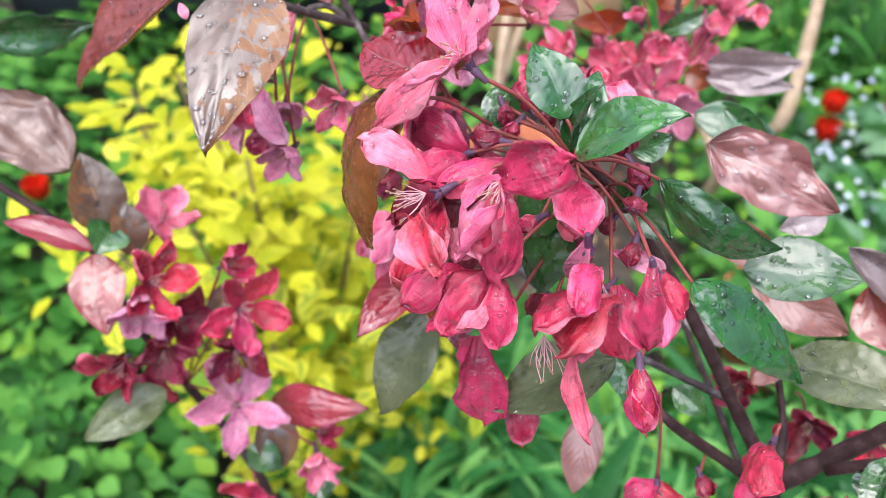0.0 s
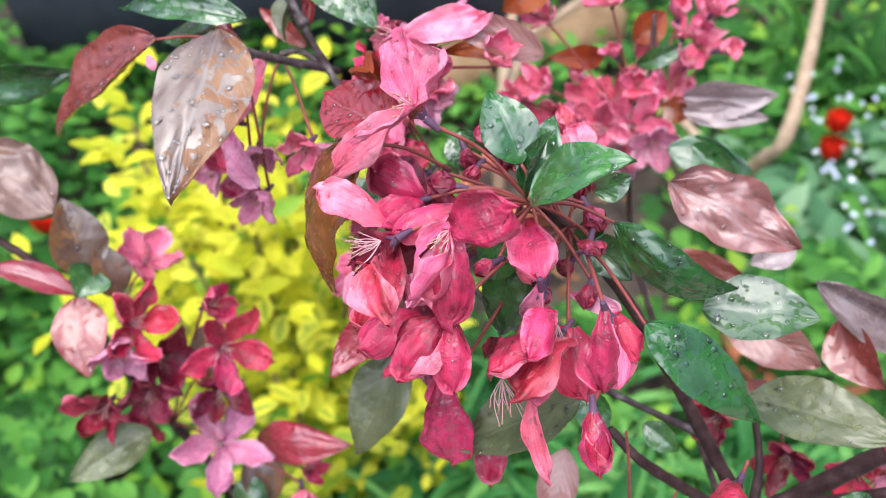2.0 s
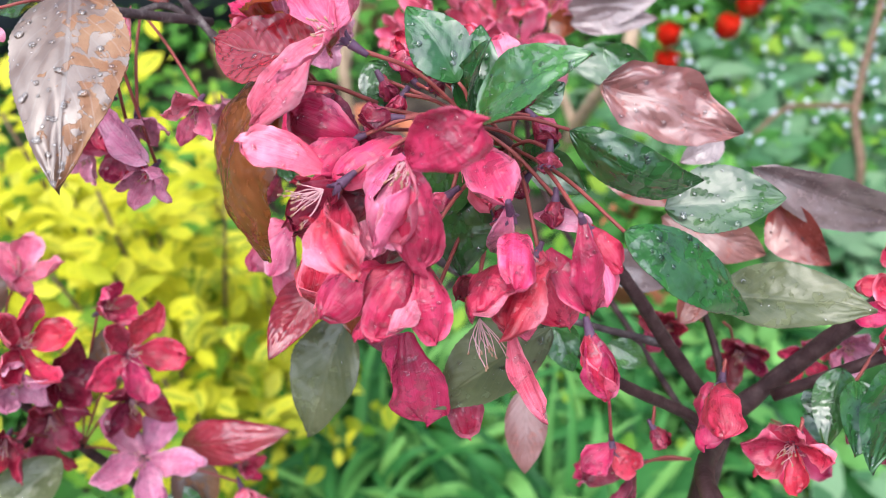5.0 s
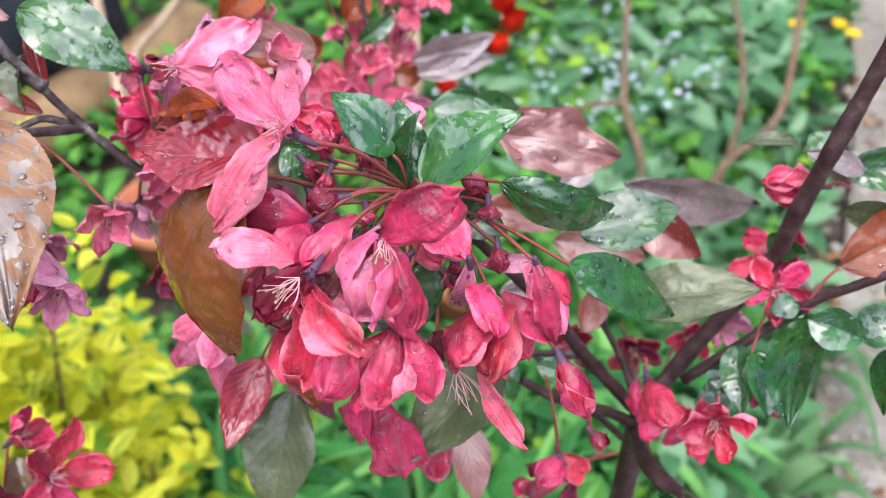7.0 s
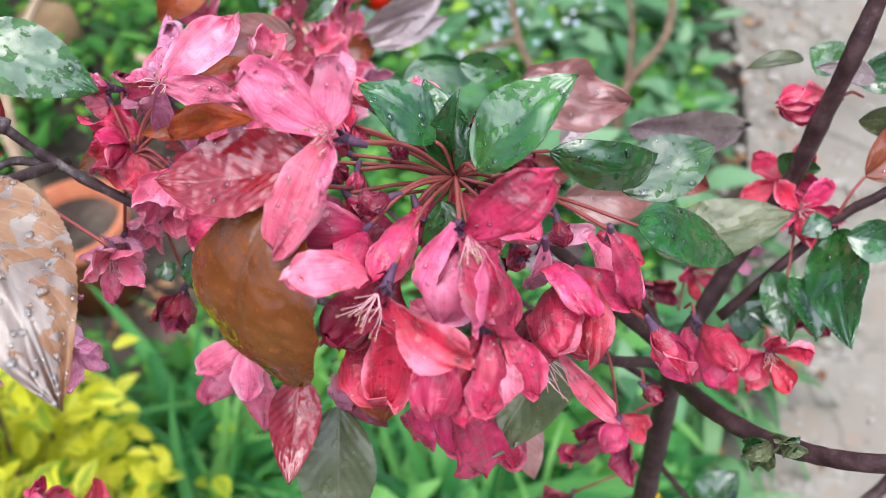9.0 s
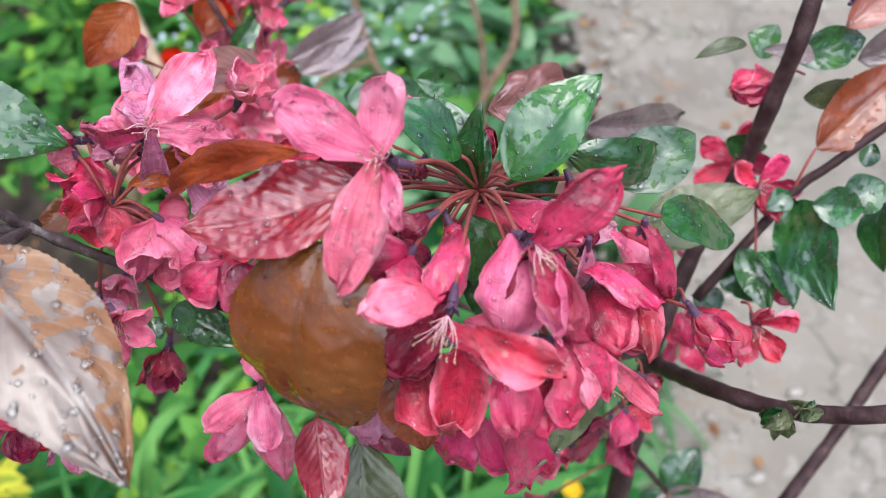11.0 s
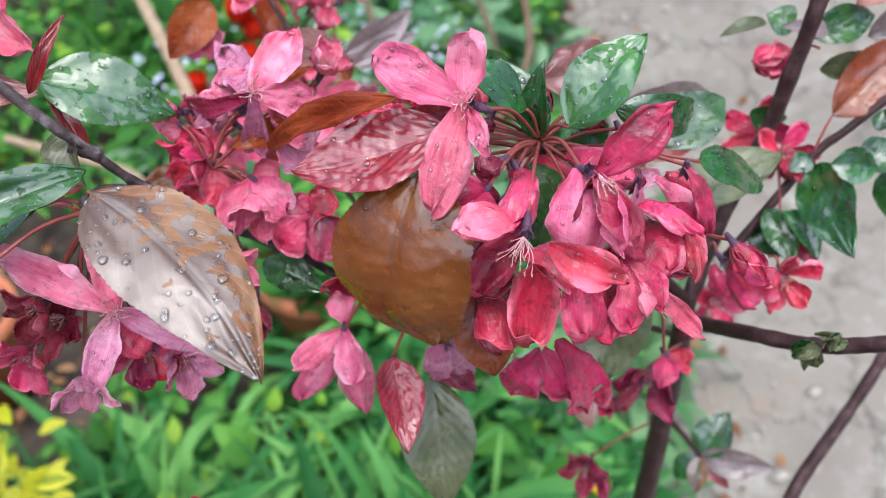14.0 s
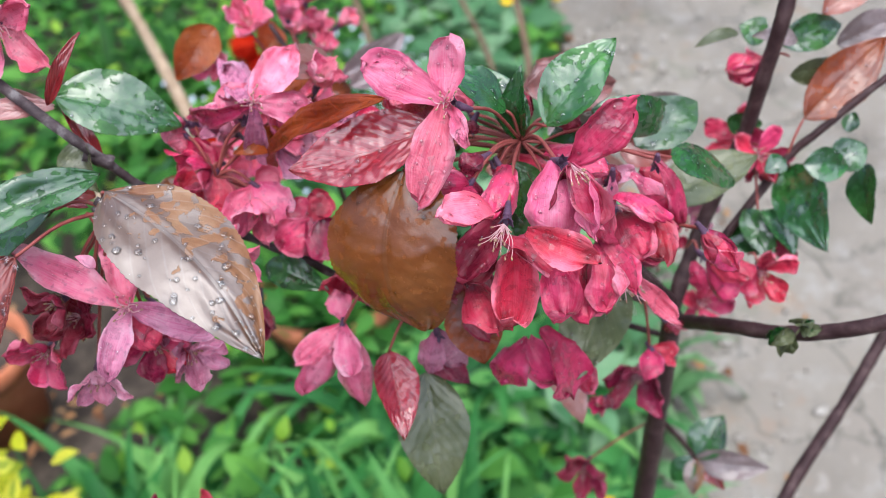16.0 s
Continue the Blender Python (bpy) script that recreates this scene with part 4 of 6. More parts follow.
open_flower(tree, (-0.1253, 0.3698, 1.0399), (-0.1311, 0.3703, 1.0715), (0.2788, -0.9490, 0.1471), 0.0242, DARKRED, openness=0.9, seed=29)
open_flower(tree, (-0.1253, 0.3698, 1.0399), (-0.1455, 0.3714, 1.0428), (0.1273, -0.9768, 0.1721), 0.0202, DARKRED, openness=0.9, seed=30)
open_flower(tree, (-0.1253, 0.3698, 1.0399), (-0.0867, 0.3431, 1.0569), (0.3018, -0.4621, 0.8339), 0.0280, MAUVE, openness=1.35, seed=31, label='open pink star-shaped crabapple flower')
open_flower(tree, (-0.0848, 0.3569, 1.0244), (-0.0457, 0.3380, 1.0185), (0.2702, -0.9627, -0.0109), 0.0205, PINK, openness=0.55, seed=32)
open_flower(tree, (-0.0848, 0.3569, 1.0244), (-0.0481, 0.3584, 1.0081), (0.6854, -0.5127, 0.5170), 0.0172, CRIMSON, openness=0.5, seed=33)
open_flower(tree, (-0.0902, 0.3542, 0.9915), (-0.0846, 0.3222, 0.9901), (-0.0615, -0.7981, 0.5993), 0.0236, CRIMSON, openness=1.0, seed=34)
leaf(tree, (-0.1483, 0.3706, 1.1496), (-0.1364, 0.3343, 1.1282), (0.1699, -0.4576, 0.8727), 0.0291, MAROON, sag=0.06, fold=0.05, drops=8)
leaf(tree, (-0.1483, 0.3717, 1.1507), (-0.1947, 0.3807, 1.1627), (0.1800, -0.3154, 0.9317), 0.0154, RED, fold=0.3)
leaf(tree, (-0.1426, 0.3791, 1.1576), (-0.1509, 0.3991, 1.1933), (0.6540, -0.5841, 0.4808), 0.0313, BRONZE, sag=0.06, drops=8)
leaf(tree, (-0.1383, 0.3813, 1.1595), (-0.1422, 0.3632, 1.1573), (0.5571, -0.2220, 0.8002), 0.0229, GREEN)
leaf(tree, (-0.1308, 0.3789, 1.1413), (-0.1383, 0.3916, 1.1697), (0.7064, -0.5572, 0.4364), 0.0218, BRONZE)
leaf(tree, (-0.1601, 0.4011, 1.1805), (-0.2138, 0.4270, 1.2097), (0.2960, -0.3752, 0.8784), 0.0420, GREYBROWN, sag=0.06, drops=14, ruffle=0.12, label="grey-brown mottled leaf with a ragged edge")
leaf(tree, (-0.2021, 0.4395, 1.2366), (-0.1536, 0.4641, 1.2270), (0.4464, -0.8943, -0.0317), 0.0251, GREEN, sag=0.06, drops=4)
leaf(tree, (-0.1256, 0.3479, 1.0643), (-0.1672, 0.3201, 1.0549), (0.1473, -0.5064, 0.8496), 0.0270, OLIVE, sag=0.05, drops=3)
leaf(tree, (-0.0748, 0.3644, 1.0312), (-0.0117, 0.3449, 1.0537), (-0.4270, -0.6273, 0.6512), 0.0265, RED, sag=0.14, fold=-0.1, label='dark red glossy leaf arching over')
leaf(tree, (-0.0747, 0.3608, 1.0277), (-0.0703, 0.3417, 0.9931), (0.2981, -0.8179, 0.4921), 0.0272, BRONZE)
leaf(tree, (-0.0927, 0.3919, 1.1056), (-0.0957, 0.3671, 1.0812), (0.2721, -0.6901, 0.6706), 0.0190, BRONZE)
leaf(tree, (-0.0881, 0.3448, 1.0127), (-0.0679, 0.3359, 1.0026), (0.2024, -0.4985, 0.8429), 0.0202, GREEN)
leaf(tree, (-0.0586, 0.3404, 0.9757), (-0.0377, 0.3437, 0.9775), (0.0084, -0.5278, 0.8493), 0.0210, GREEN)

# truss behind, beyond the large one
branch(tree, [(0.1831, 0.2689, 1.0755), (0.1780, 0.3500, 1.0600), (0.1650, 0.4450, 1.0560), (0.1583, 0.4894, 1.0708), (0.1544, 0.4996, 1.1105), (0.1575, 0.5060, 1.1456), (0.1632, 0.5242, 1.1782), (0.1668, 0.5480, 1.2024)], 0.0019, 0.0017, BARK)
open_flower(tree, (0.1574, 0.5012, 1.1406), (0.1419, 0.5204, 1.1909), (-0.3437, -0.3842, 0.8569), 0.0127, PINK, openness=0.4, seed=40)
open_flower(tree, (0.1574, 0.5012, 1.1406), (0.1803, 0.5463, 1.1992), (0.0400, -0.1887, 0.9812), 0.0153, PINK, openness=0.4, seed=41)
open_flower(tree, (0.1574, 0.5012, 1.1406), (0.1940, 0.5451, 1.1821), (0.3163, -0.4565, 0.8316), 0.0173, PINK, openness=0.6, seed=42)
open_flower(tree, (0.1574, 0.5012, 1.1406), (0.2019, 0.5256, 1.1900), (0.6152, -0.5086, 0.6024), 0.0140, PINK, openness=0.4, seed=43)
open_flower(tree, (0.1574, 0.5012, 1.1406), (0.1021, 0.5142, 1.1741), (-0.5151, -0.5368, 0.6682), 0.0204, PINK, openness=0.5, seed=44)
open_flower(tree, (0.1574, 0.5012, 1.1406), (0.1109, 0.5098, 1.1543), (-0.5075, -0.7749, 0.3767), 0.0208, PINK, openness=0.7, seed=45)
open_flower(tree, (0.1574, 0.5012, 1.1406), (0.1317, 0.4920, 1.1627), (-0.2561, -0.8714, 0.4185), 0.0217, PINK, openness=0.9, seed=46)
open_flower(tree, (0.1574, 0.5012, 1.1406), (0.1512, 0.5011, 1.1556), (-0.0128, -0.9049, 0.4254), 0.0255, PINK, openness=1.1, seed=47)
open_flower(tree, (0.1574, 0.5012, 1.1406), (0.1231, 0.5260, 1.1698), (-0.2763, -0.1694, 0.9460), 0.0132, PINK, openness=0.4, seed=48)
open_flower(tree, (0.1574, 0.5012, 1.1406), (0.1616, 0.4876, 1.1551), (0.1345, -0.9829, 0.1257), 0.0200, MAUVE, openness=0.9, seed=49)
open_flower(tree, (0.1574, 0.5012, 1.1406), (0.0851, 0.5086, 1.1702), (-0.6007, -0.4946, 0.6281), 0.0153, PINK, openness=0.5, seed=50)
open_flower(tree, (0.1574, 0.5012, 1.1406), (0.1749, 0.5261, 1.1645), (0.2567, -0.6749, 0.6919), 0.0190, PINK, openness=0.8, seed=51)
open_flower(tree, (0.1574, 0.5012, 1.1406), (0.1551, 0.5082, 1.1770), (-0.1193, -0.6175, 0.7775), 0.0167, PINK, openness=0.7, seed=52)
leaf(tree, (0.1801, 0.5059, 1.1720), (0.2325, 0.4971, 1.1780), (-0.1876, -0.9519, 0.2424), 0.0245, LILAC, sag=0.08, fold=0.2, drops=5)
leaf(tree, (0.1800, 0.5001, 1.1660), (0.2289, 0.4908, 1.1657), (-0.1509, -0.8055, 0.5730), 0.0165, LILAC, sag=0.05)
leaf(tree, (0.1700, 0.4547, 1.1779), (0.2045, 0.4367, 1.1702), (-0.3790, -0.8662, 0.3257), 0.0244, GREEN, sag=0.1)
leaf(tree, (0.1548, 0.5261, 1.1811), (0.1836, 0.5277, 1.1941), (-0.1169, -0.9219, 0.3693), 0.0130, GREEN)
leaf(tree, (0.1561, 0.5445, 1.1854), (0.1752, 0.5586, 1.1980), (0.0898, -0.7278, 0.6799), 0.0208, ORANGE)
leaf(tree, (0.1370, 0.5375, 1.1802), (0.1022, 0.5272, 1.1876), (0.3416, -0.7998, 0.4936), 0.0154, ORANGE)
leaf(tree, (0.1699, 0.5103, 1.1632), (0.1868, 0.5064, 1.1574), (-0.0151, -0.8473, 0.5309), 0.0170, BROWN)
leaf(tree, (0.0937, 0.4148, 1.2598), (0.0442, 0.4054, 1.2840), (0.4353, -0.6260, 0.6471), 0.0189, ROSE, sag=0.08, drops=5)
leaf(tree, (0.0886, 0.4251, 1.2565), (0.0461, 0.4222, 1.2579), (0.0675, -0.6185, 0.7829), 0.0127, ORANGE)

# leaves and flowers on the right-hand branches
leaf(tree, (0.2431, 0.2422, 1.1731), (0.1983, 0.2031, 1.1687), (-0.5004, 0.4931, 0.7117), 0.0296, GREEN, sag=0.05, fold=0.08, drops=16, stalk=(0.2421, 0.2445, 1.1768))
leaf(tree, (0.2550, 0.2439, 1.1960), (0.3061, 0.2272, 1.2226), (-0.5229, -0.4248, 0.7390), 0.0290, BROWN, sag=0.05, fold=0.15, drops=3, stalk=(0.2421, 0.2445, 1.1768))
leaf(tree, (0.2484, 0.2227, 1.1792), (0.2651, 0.2131, 1.1855), (-0.4854, -0.3077, 0.8183), 0.0195, GREEN, drops=4)
leaf(tree, (0.2364, 0.2437, 1.1828), (0.2255, 0.2488, 1.1780), (-0.4981, -0.3006, 0.8133), 0.0117, GREEN)
leaf(tree, (0.2681, 0.2102, 1.1724), (0.2495, 0.1957, 1.1509), (-0.7820, 0.5353, 0.3192), 0.0208, GREEN)
leaf(tree, (0.2637, 0.2232, 1.1902), (0.2726, 0.2246, 1.1974), (-0.6153, -0.0781, 0.7844), 0.0091, GREEN)
leaf(tree, (0.2721, 0.2698, 1.2230), (0.3064, 0.2510, 1.2229), (-0.3480, -0.6367, 0.6881), 0.0197, GREEN, drops=2)
leaf(tree, (0.3076, 0.2504, 1.2099), (0.3386, 0.2288, 1.2195), (-0.5740, -0.5622, 0.5953), 0.0221, LILAC)
leaf(tree, (0.2649, 0.2586, 1.2114), (0.2828, 0.2457, 1.2167), (-0.6037, -0.7858, 0.1343), 0.0152, OLIVE)
leaf(tree, (0.2632, 0.2889, 1.2277), (0.2455, 0.3040, 1.2239), (-0.3344, -0.1570, 0.9293), 0.0084, OLIVE, sag=0.15)
leaf(tree, (0.2778, 0.2796, 1.2192), (0.2747, 0.2936, 1.2250), (-0.3893, -0.4281, 0.8156), 0.0184, GREEN)
leaf(tree, (0.2558, 0.2843, 1.1792), (0.2657, 0.2675, 1.1766), (-0.8447, -0.5188, 0.1316), 0.0161, GREEN)
leaf(tree, (0.2139, 0.2552, 1.1463), (0.2049, 0.2360, 1.1425), (-0.5807, 0.1096, 0.8067), 0.0161, GREEN)
bud(tree, (0.2690, 0.2668, 1.2850), (0.2960, 0.2590, 1.2440), (0.3160, 0.2560, 1.2420), 0.0120, CRIMSON)
leaf(tree, (0.2880, 0.2560, 1.2360), (0.3300, 0.2480, 1.2480), (-0.5, -0.5, 0.7), 0.0200, MAROON, fold=0.2, drops=4)
leaf(tree, (0.2750, 0.2620, 1.2260), (0.2560, 0.2790, 1.2330), (-0.4, -0.4, 0.8), 0.0110, LILAC)
bud(tree, (0.2712, 0.2629, 1.2184), (0.2634, 0.2702, 1.2171), (0.2424, 0.2829, 1.2186), 0.0143, CRIMSON)
open_flower(tree, (0.2428, 0.2443, 1.1741), (0.2602, 0.2774, 1.1648), (-0.6888, 0.0290, 0.7244), 0.0213, CRIMSON, openness=1.1, seed=61)
open_flower(tree, (0.2428, 0.2443, 1.1741), (0.2583, 0.2641, 1.1558), (-0.8367, -0.5082, 0.2042), 0.0128, DARKRED, openness=0.8, seed=62)
open_flower(tree, (0.1948, 0.2387, 1.1504), (0.1861, 0.2284, 1.1519), (-0.7754, -0.6120, 0.1557), 0.0203, CRIMSON, openness=0.95, seed=63, label='dark pink drooping crabapple flower')
flower = flower_stem(tree, (0.1712, 0.2626, 1.1610), (0.1667, 0.2545, 1.1667), toward=(0.1510, 0.2274, 1.1671))
petal(tree, flower, (0.1615, 0.2476, 1.1725), (0.1520, 0.2229, 1.1787), (-0.5423, 0.3950, 0.7415), 0.0141, CRIMSON, cup=-0.2, fold=-0.3, drops=10)
petal(tree, flower, (0.1633, 0.2475, 1.1670), (0.1489, 0.2274, 1.1656), (-0.4146, 0.2334, 0.8796), 0.0144, CRIMSON, cup=-0.2, fold=-0.3, drops=10)
petal(tree, flower, (0.1623, 0.2544, 1.1635), (0.1562, 0.2442, 1.1533), (-0.6826, -0.2697, 0.6792), 0.0099, CRIMSON, cup=-0.2, fold=-0.3, drops=10)
open_flower(tree, (0.1680, 0.2623, 1.0909), (0.1448, 0.2678, 1.0844), (-0.9282, -0.3251, 0.1807), 0.0239, DARKRED, openness=0.75, seed=64, label='dark red drooping crabapple flower')
open_flower(tree, (0.1680, 0.2623, 1.0909), (0.1319, 0.2811, 1.0626), (-0.9316, 0.0065, 0.3635), 0.0116, CRIMSON, openness=0.5, seed=65)
open_flower(tree, (0.1915, 0.2679, 0.9890), (0.1479, 0.2968, 0.9612), (-0.9055, -0.3541, 0.2336), 0.0260, DARKRED, openness=0.8, seed=66)
open_flower(tree, (0.1935, 0.3154, 1.1158), (0.1769, 0.3180, 1.1166), (-0.6380, -0.6388, 0.4300), 0.0182, DARKRED, openness=0.7, seed=67)
open_flower(tree, (0.2012, 0.3142, 1.1154), (0.2123, 0.3151, 1.0894), (-0.2431, -0.9102, 0.3353), 0.0190, DARKRED, openness=0.9, seed=68)
open_flower(tree, (0.2257, 0.2993, 1.0753), (0.2441, 0.3082, 1.0859), (-0.0906, -0.8635, 0.4961), 0.0163, CRIMSON, openness=0.8, seed=69)
open_flower(tree, (0.2444, 0.2925, 1.0986), (0.2557, 0.2963, 1.1036), (-0.1318, -0.8634, 0.4870), 0.0156, MAUVE, openness=0.8, seed=70)
open_flower(tree, (0.2234, 0.2879, 1.0638), (0.2278, 0.2722, 1.0629), (-0.4573, -0.6966, 0.5528), 0.0213, CRIMSON, openness=1.0, seed=71)
open_flower(tree, (0.2079, 0.2382, 1.1451), (0.2384, 0.2582, 1.1761), (-0.3704, -0.5041, 0.7802), 0.0195, CRIMSON, openness=1.0, seed=72)
open_flower(tree, (0.2079, 0.2382, 1.1451), (0.2291, 0.2429, 1.1322), (-0.4659, -0.6255, 0.6258), 0.0177, DARKRED, openness=0.8, seed=73)
bud(tree, (0.1449, 0.2616, 1.1422), (0.1427, 0.2563, 1.1368), (0.1458, 0.2494, 1.1304), 0.0085, DARKRED)
leaf(tree, (0.2269, 0.2315, 1.1904), (0.2439, 0.2143, 1.1856), (-0.4256, -0.6075, 0.6707), 0.0181, GREEN, drops=3)
leaf(tree, (0.2157, 0.2514, 1.1593), (0.2000, 0.2269, 1.1461), (-0.4858, -0.1561, 0.8600), 0.0167, GREEN)
leaf(tree, (0.2322, 0.2702, 1.1036), (0.2269, 0.2568, 1.0898), (-0.4736, -0.5327, 0.7014), 0.0173, GREEN, drops=4)
leaf(tree, (0.2183, 0.2436, 1.1603), (0.2064, 0.2192, 1.1492), (0.0611, -0.4402, 0.8958), 0.0211, GREEN, drops=8)
leaf(tree, (0.2254, 0.3354, 1.1669), (0.2405, 0.3059, 1.1536), (-0.6967, -0.5611, 0.4469), 0.0247, MAROON, fold=0.3, drops=6)
leaf(tree, (0.1748, 0.3406, 1.1668), (0.2173, 0.3206, 1.1516), (-0.1231, -0.7531, 0.6462), 0.0260, ROSE, drops=8, wave=0.05)
leaf(tree, (0.1556, 0.3755, 1.1710), (0.1991, 0.3556, 1.1560), (-0.1340, -0.7666, 0.6280), 0.0208, MAROON)
leaf(tree, (0.1442, 0.3387, 1.1477), (0.1837, 0.3319, 1.1310), (0.1381, -0.7570, 0.6387), 0.0205, LILAC)
leaf(tree, (0.1774, 0.3117, 1.1245), (0.1991, 0.3295, 1.1303), (0.0032, -0.3090, 0.9511), 0.0154, MAROON)
leaf(tree, (0.2076, 0.3595, 1.1888), (0.1867, 0.3556, 1.1828), (-0.0988, -0.6427, 0.7597), 0.0148, LILAC)
leaf(tree, (0.1624, 0.3968, 1.2208), (0.1826, 0.3848, 1.2110), (-0.3207, -0.8592, 0.3987), 0.0151, GREEN, drops=3)
leaf(tree, (0.1099, 0.3312, 1.2492), (0.1251, 0.3347, 1.2542), (0.0726, -0.9086, 0.4113), 0.0130, GREEN, drops=4)
for k, (at, tip) in enumerate((((0.1400, 0.1965, 1.1715), (0.1330, 0.2030, 1.1640)), ((0.1400, 0.1965, 1.1715), (0.1290, 0.2005, 1.1690)), ((0.1400, 0.1965, 1.1715), (0.1345, 0.1965, 1.1600)),
                             ((0.1395, 0.1975, 1.1700), (0.1375, 0.2055, 1.1620)), ((0.1395, 0.1975, 1.1700), (0.1300, 0.1960, 1.1635)), ((0.1424, 0.1941, 1.1742), (0.1410, 0.1890, 1.1800)),
                             ((0.1424, 0.1941, 1.1742), (0.1462, 0.1900, 1.1765)), ((0.1424, 0.1941, 1.1742), (0.1395, 0.1925, 1.1815)), ((0.1424, 0.1941, 1.1742), (0.1450, 0.1850, 1.1740)))):
    leaf(tree, at, tip, (-0.7 + 0.25 * math.sin(k * 2.1), -0.3 + 0.4 * math.cos(k * 1.7), 0.6), 0.0072, OLIVE if k % 3 else GREEN, sag=0.15, fold=0.45, curl=0.2, twist=30 * math.sin(k), drops=2, ruffle=0.15, label="small crumpled leaf of an opening green bud")
branch(tree, [(0.1948, 0.2724, 0.9803), (0.2051, 0.2584, 0.9525), (0.2143, 0.2492, 0.9267)], 0.0020, 0.0015, BARK)
leaf(tree, (0.2143, 0.2492, 0.9267), (0.2446, 0.2453, 0.9458), (-0.5418, -0.1127, 0.8329), 0.0278, GREEN, drops=2)
leaf(tree, (0.2143, 0.2492, 0.9267), (0.2351, 0.2039, 0.9289), (-0.7085, -0.2936, 0.6417), 0.0215, LILAC)
leaf(tree, (0.2143, 0.2492, 0.9267), (0.2242, 0.2268, 0.9208), (-0.3991, -0.3943, 0.8278), 0.0148, BRONZE)
leaf(tree, (0.2143, 0.2492, 0.9267), (0.2003, 0.2578, 0.9081), (-0.7920, 0.0227, 0.6101), 0.0187, GREEN)
leaf(tree, (0.2143, 0.2492, 0.9267), (0.2129, 0.2235, 0.9109), (-0.5400, -0.4186, 0.7301), 0.0111, RED)
leaf(tree, (0.2143, 0.2492, 0.9267), (0.1974, 0.2398, 0.9093), (-0.6463, -0.1987, 0.7368), 0.0148, BRONZE)

# leaves and flowers at the near end of the grey twig
leaf(tree, (-0.0521, 0.4100, 1.2818), (-0.0885, 0.4831, 1.2386), (-0.6632, 0.1071, 0.7407), 0.0381, GREEN, sag=0.08, fold=0.1, drops=6, stalk=(-0.0384, 0.3973, 1.2775))
leaf(tree, (-0.0754, 0.3980, 1.2837), (-0.1424, 0.4057, 1.2274), (-0.632, -0.319, 0.708), 0.0365, MAROON, sag=0.06, fold=0.2, drops=70, bead=1.2, label='large dark red leaf beaded with rain', stalk=(-0.0384, 0.3973, 1.2775))
leaf(tree, (-0.0430, 0.4044, 1.2786), (-0.0539, 0.4232, 1.2824), (-0.2706, -0.3405, 0.9005), 0.0057, RED, fold=0.3)
leaf(tree, (-0.0168, 0.4389, 1.2641), (-0.0142, 0.4596, 1.2864), (-0.0700, -0.7257, 0.6845), 0.0075, RED, fold=0.3)
leaf(tree, (-0.0283, 0.4701, 1.2966), (-0.0193, 0.4514, 1.2914), (-0.7851, -0.4851, 0.3850), 0.0073, ROSE)
leaf(tree, (-0.0200, 0.4510, 1.2906), (-0.0490, 0.4694, 1.2946), (-0.1503, -0.4319, 0.8893), 0.0104, ROSE)
leaf(tree, (-0.0191, 0.4429, 1.2790), (-0.0273, 0.4277, 1.2631), (-0.7352, -0.2579, 0.6268), 0.0161, OLIVE, fold=0.4)
flower = flower_stem(tree, (-0.0384, 0.3973, 1.2775), (-0.0535, 0.4059, 1.2436), toward=(-0.0505, 0.3885, 1.2417))
petal(tree, flower, (-0.0512, 0.3893, 1.2417), (-0.0677, 0.4220, 1.2643), (-0.1762, -0.6184, 0.7659), 0.0138, PINK, cup=-0.05, fold=0.1, drops=10)
petal(tree, flower, (-0.0512, 0.3893, 1.2417), (-0.0324, 0.4072, 1.2672), (-0.3637, -0.6157, 0.6990), 0.0156, PINK, cup=-0.05, fold=0.1, drops=10)
petal(tree, flower, (-0.0512, 0.3893, 1.2417), (-0.0744, 0.3771, 1.2305), (-0.1416, -0.5078, 0.8498), 0.0122, MAUVE, cup=-0.12, fold=0.3, drops=10)
petal(tree, flower, (-0.0512, 0.3893, 1.2417), (-0.0358, 0.3637, 1.2299), (-0.3743, -0.5651, 0.7352), 0.0125, MAUVE, cup=-0.12, fold=0.3, drops=10)
petal(tree, flower, (-0.0512, 0.3893, 1.2417), (-0.0527, 0.3781, 1.2264), (-0.3725, -0.7306, 0.5723), 0.0134, CRIMSON, cup=0.05, fold=0.1, drops=10)
stamens(tree, flower, (-0.0512, 0.3893, 1.2417), (-0.0721, 0.3553, 1.2745), number=13, length=0.01, spread=0.8)
open_flower(tree, (-0.0384, 0.3973, 1.2775), (-0.0653, 0.4106, 1.2448), (-0.9418, -0.2055, 0.2658), 0.0133, DARKRED, openness=0.9, seed=81)
open_flower(tree, (-0.0121, 0.5028, 1.3296), (-0.0185, 0.4738, 1.3203), (-0.5204, -0.8487, 0.0940), 0.0234, PINK, openness=0.85, seed=82)
open_flower(tree, (-0.0312, 0.5011, 1.3142), (-0.0431, 0.4867, 1.3100), (-0.9400, -0.3025, 0.1580), 0.0178, CRIMSON, openness=0.6, seed=83)
leaf(tree, (-0.0249, 0.4765, 1.3032), (-0.0246, 0.4991, 1.3318), (-0.3883, -0.7223, 0.5722), 0.0169, GREEN, drops=4)

leaf(tree, (-0.0298, 0.4326, 1.3049), (-0.0094, 0.4285, 1.3264), (-0.3, -0.6, 0.7), 0.0056, RED, fold=0.5, twist=40, label="narrow folded young red leaf")

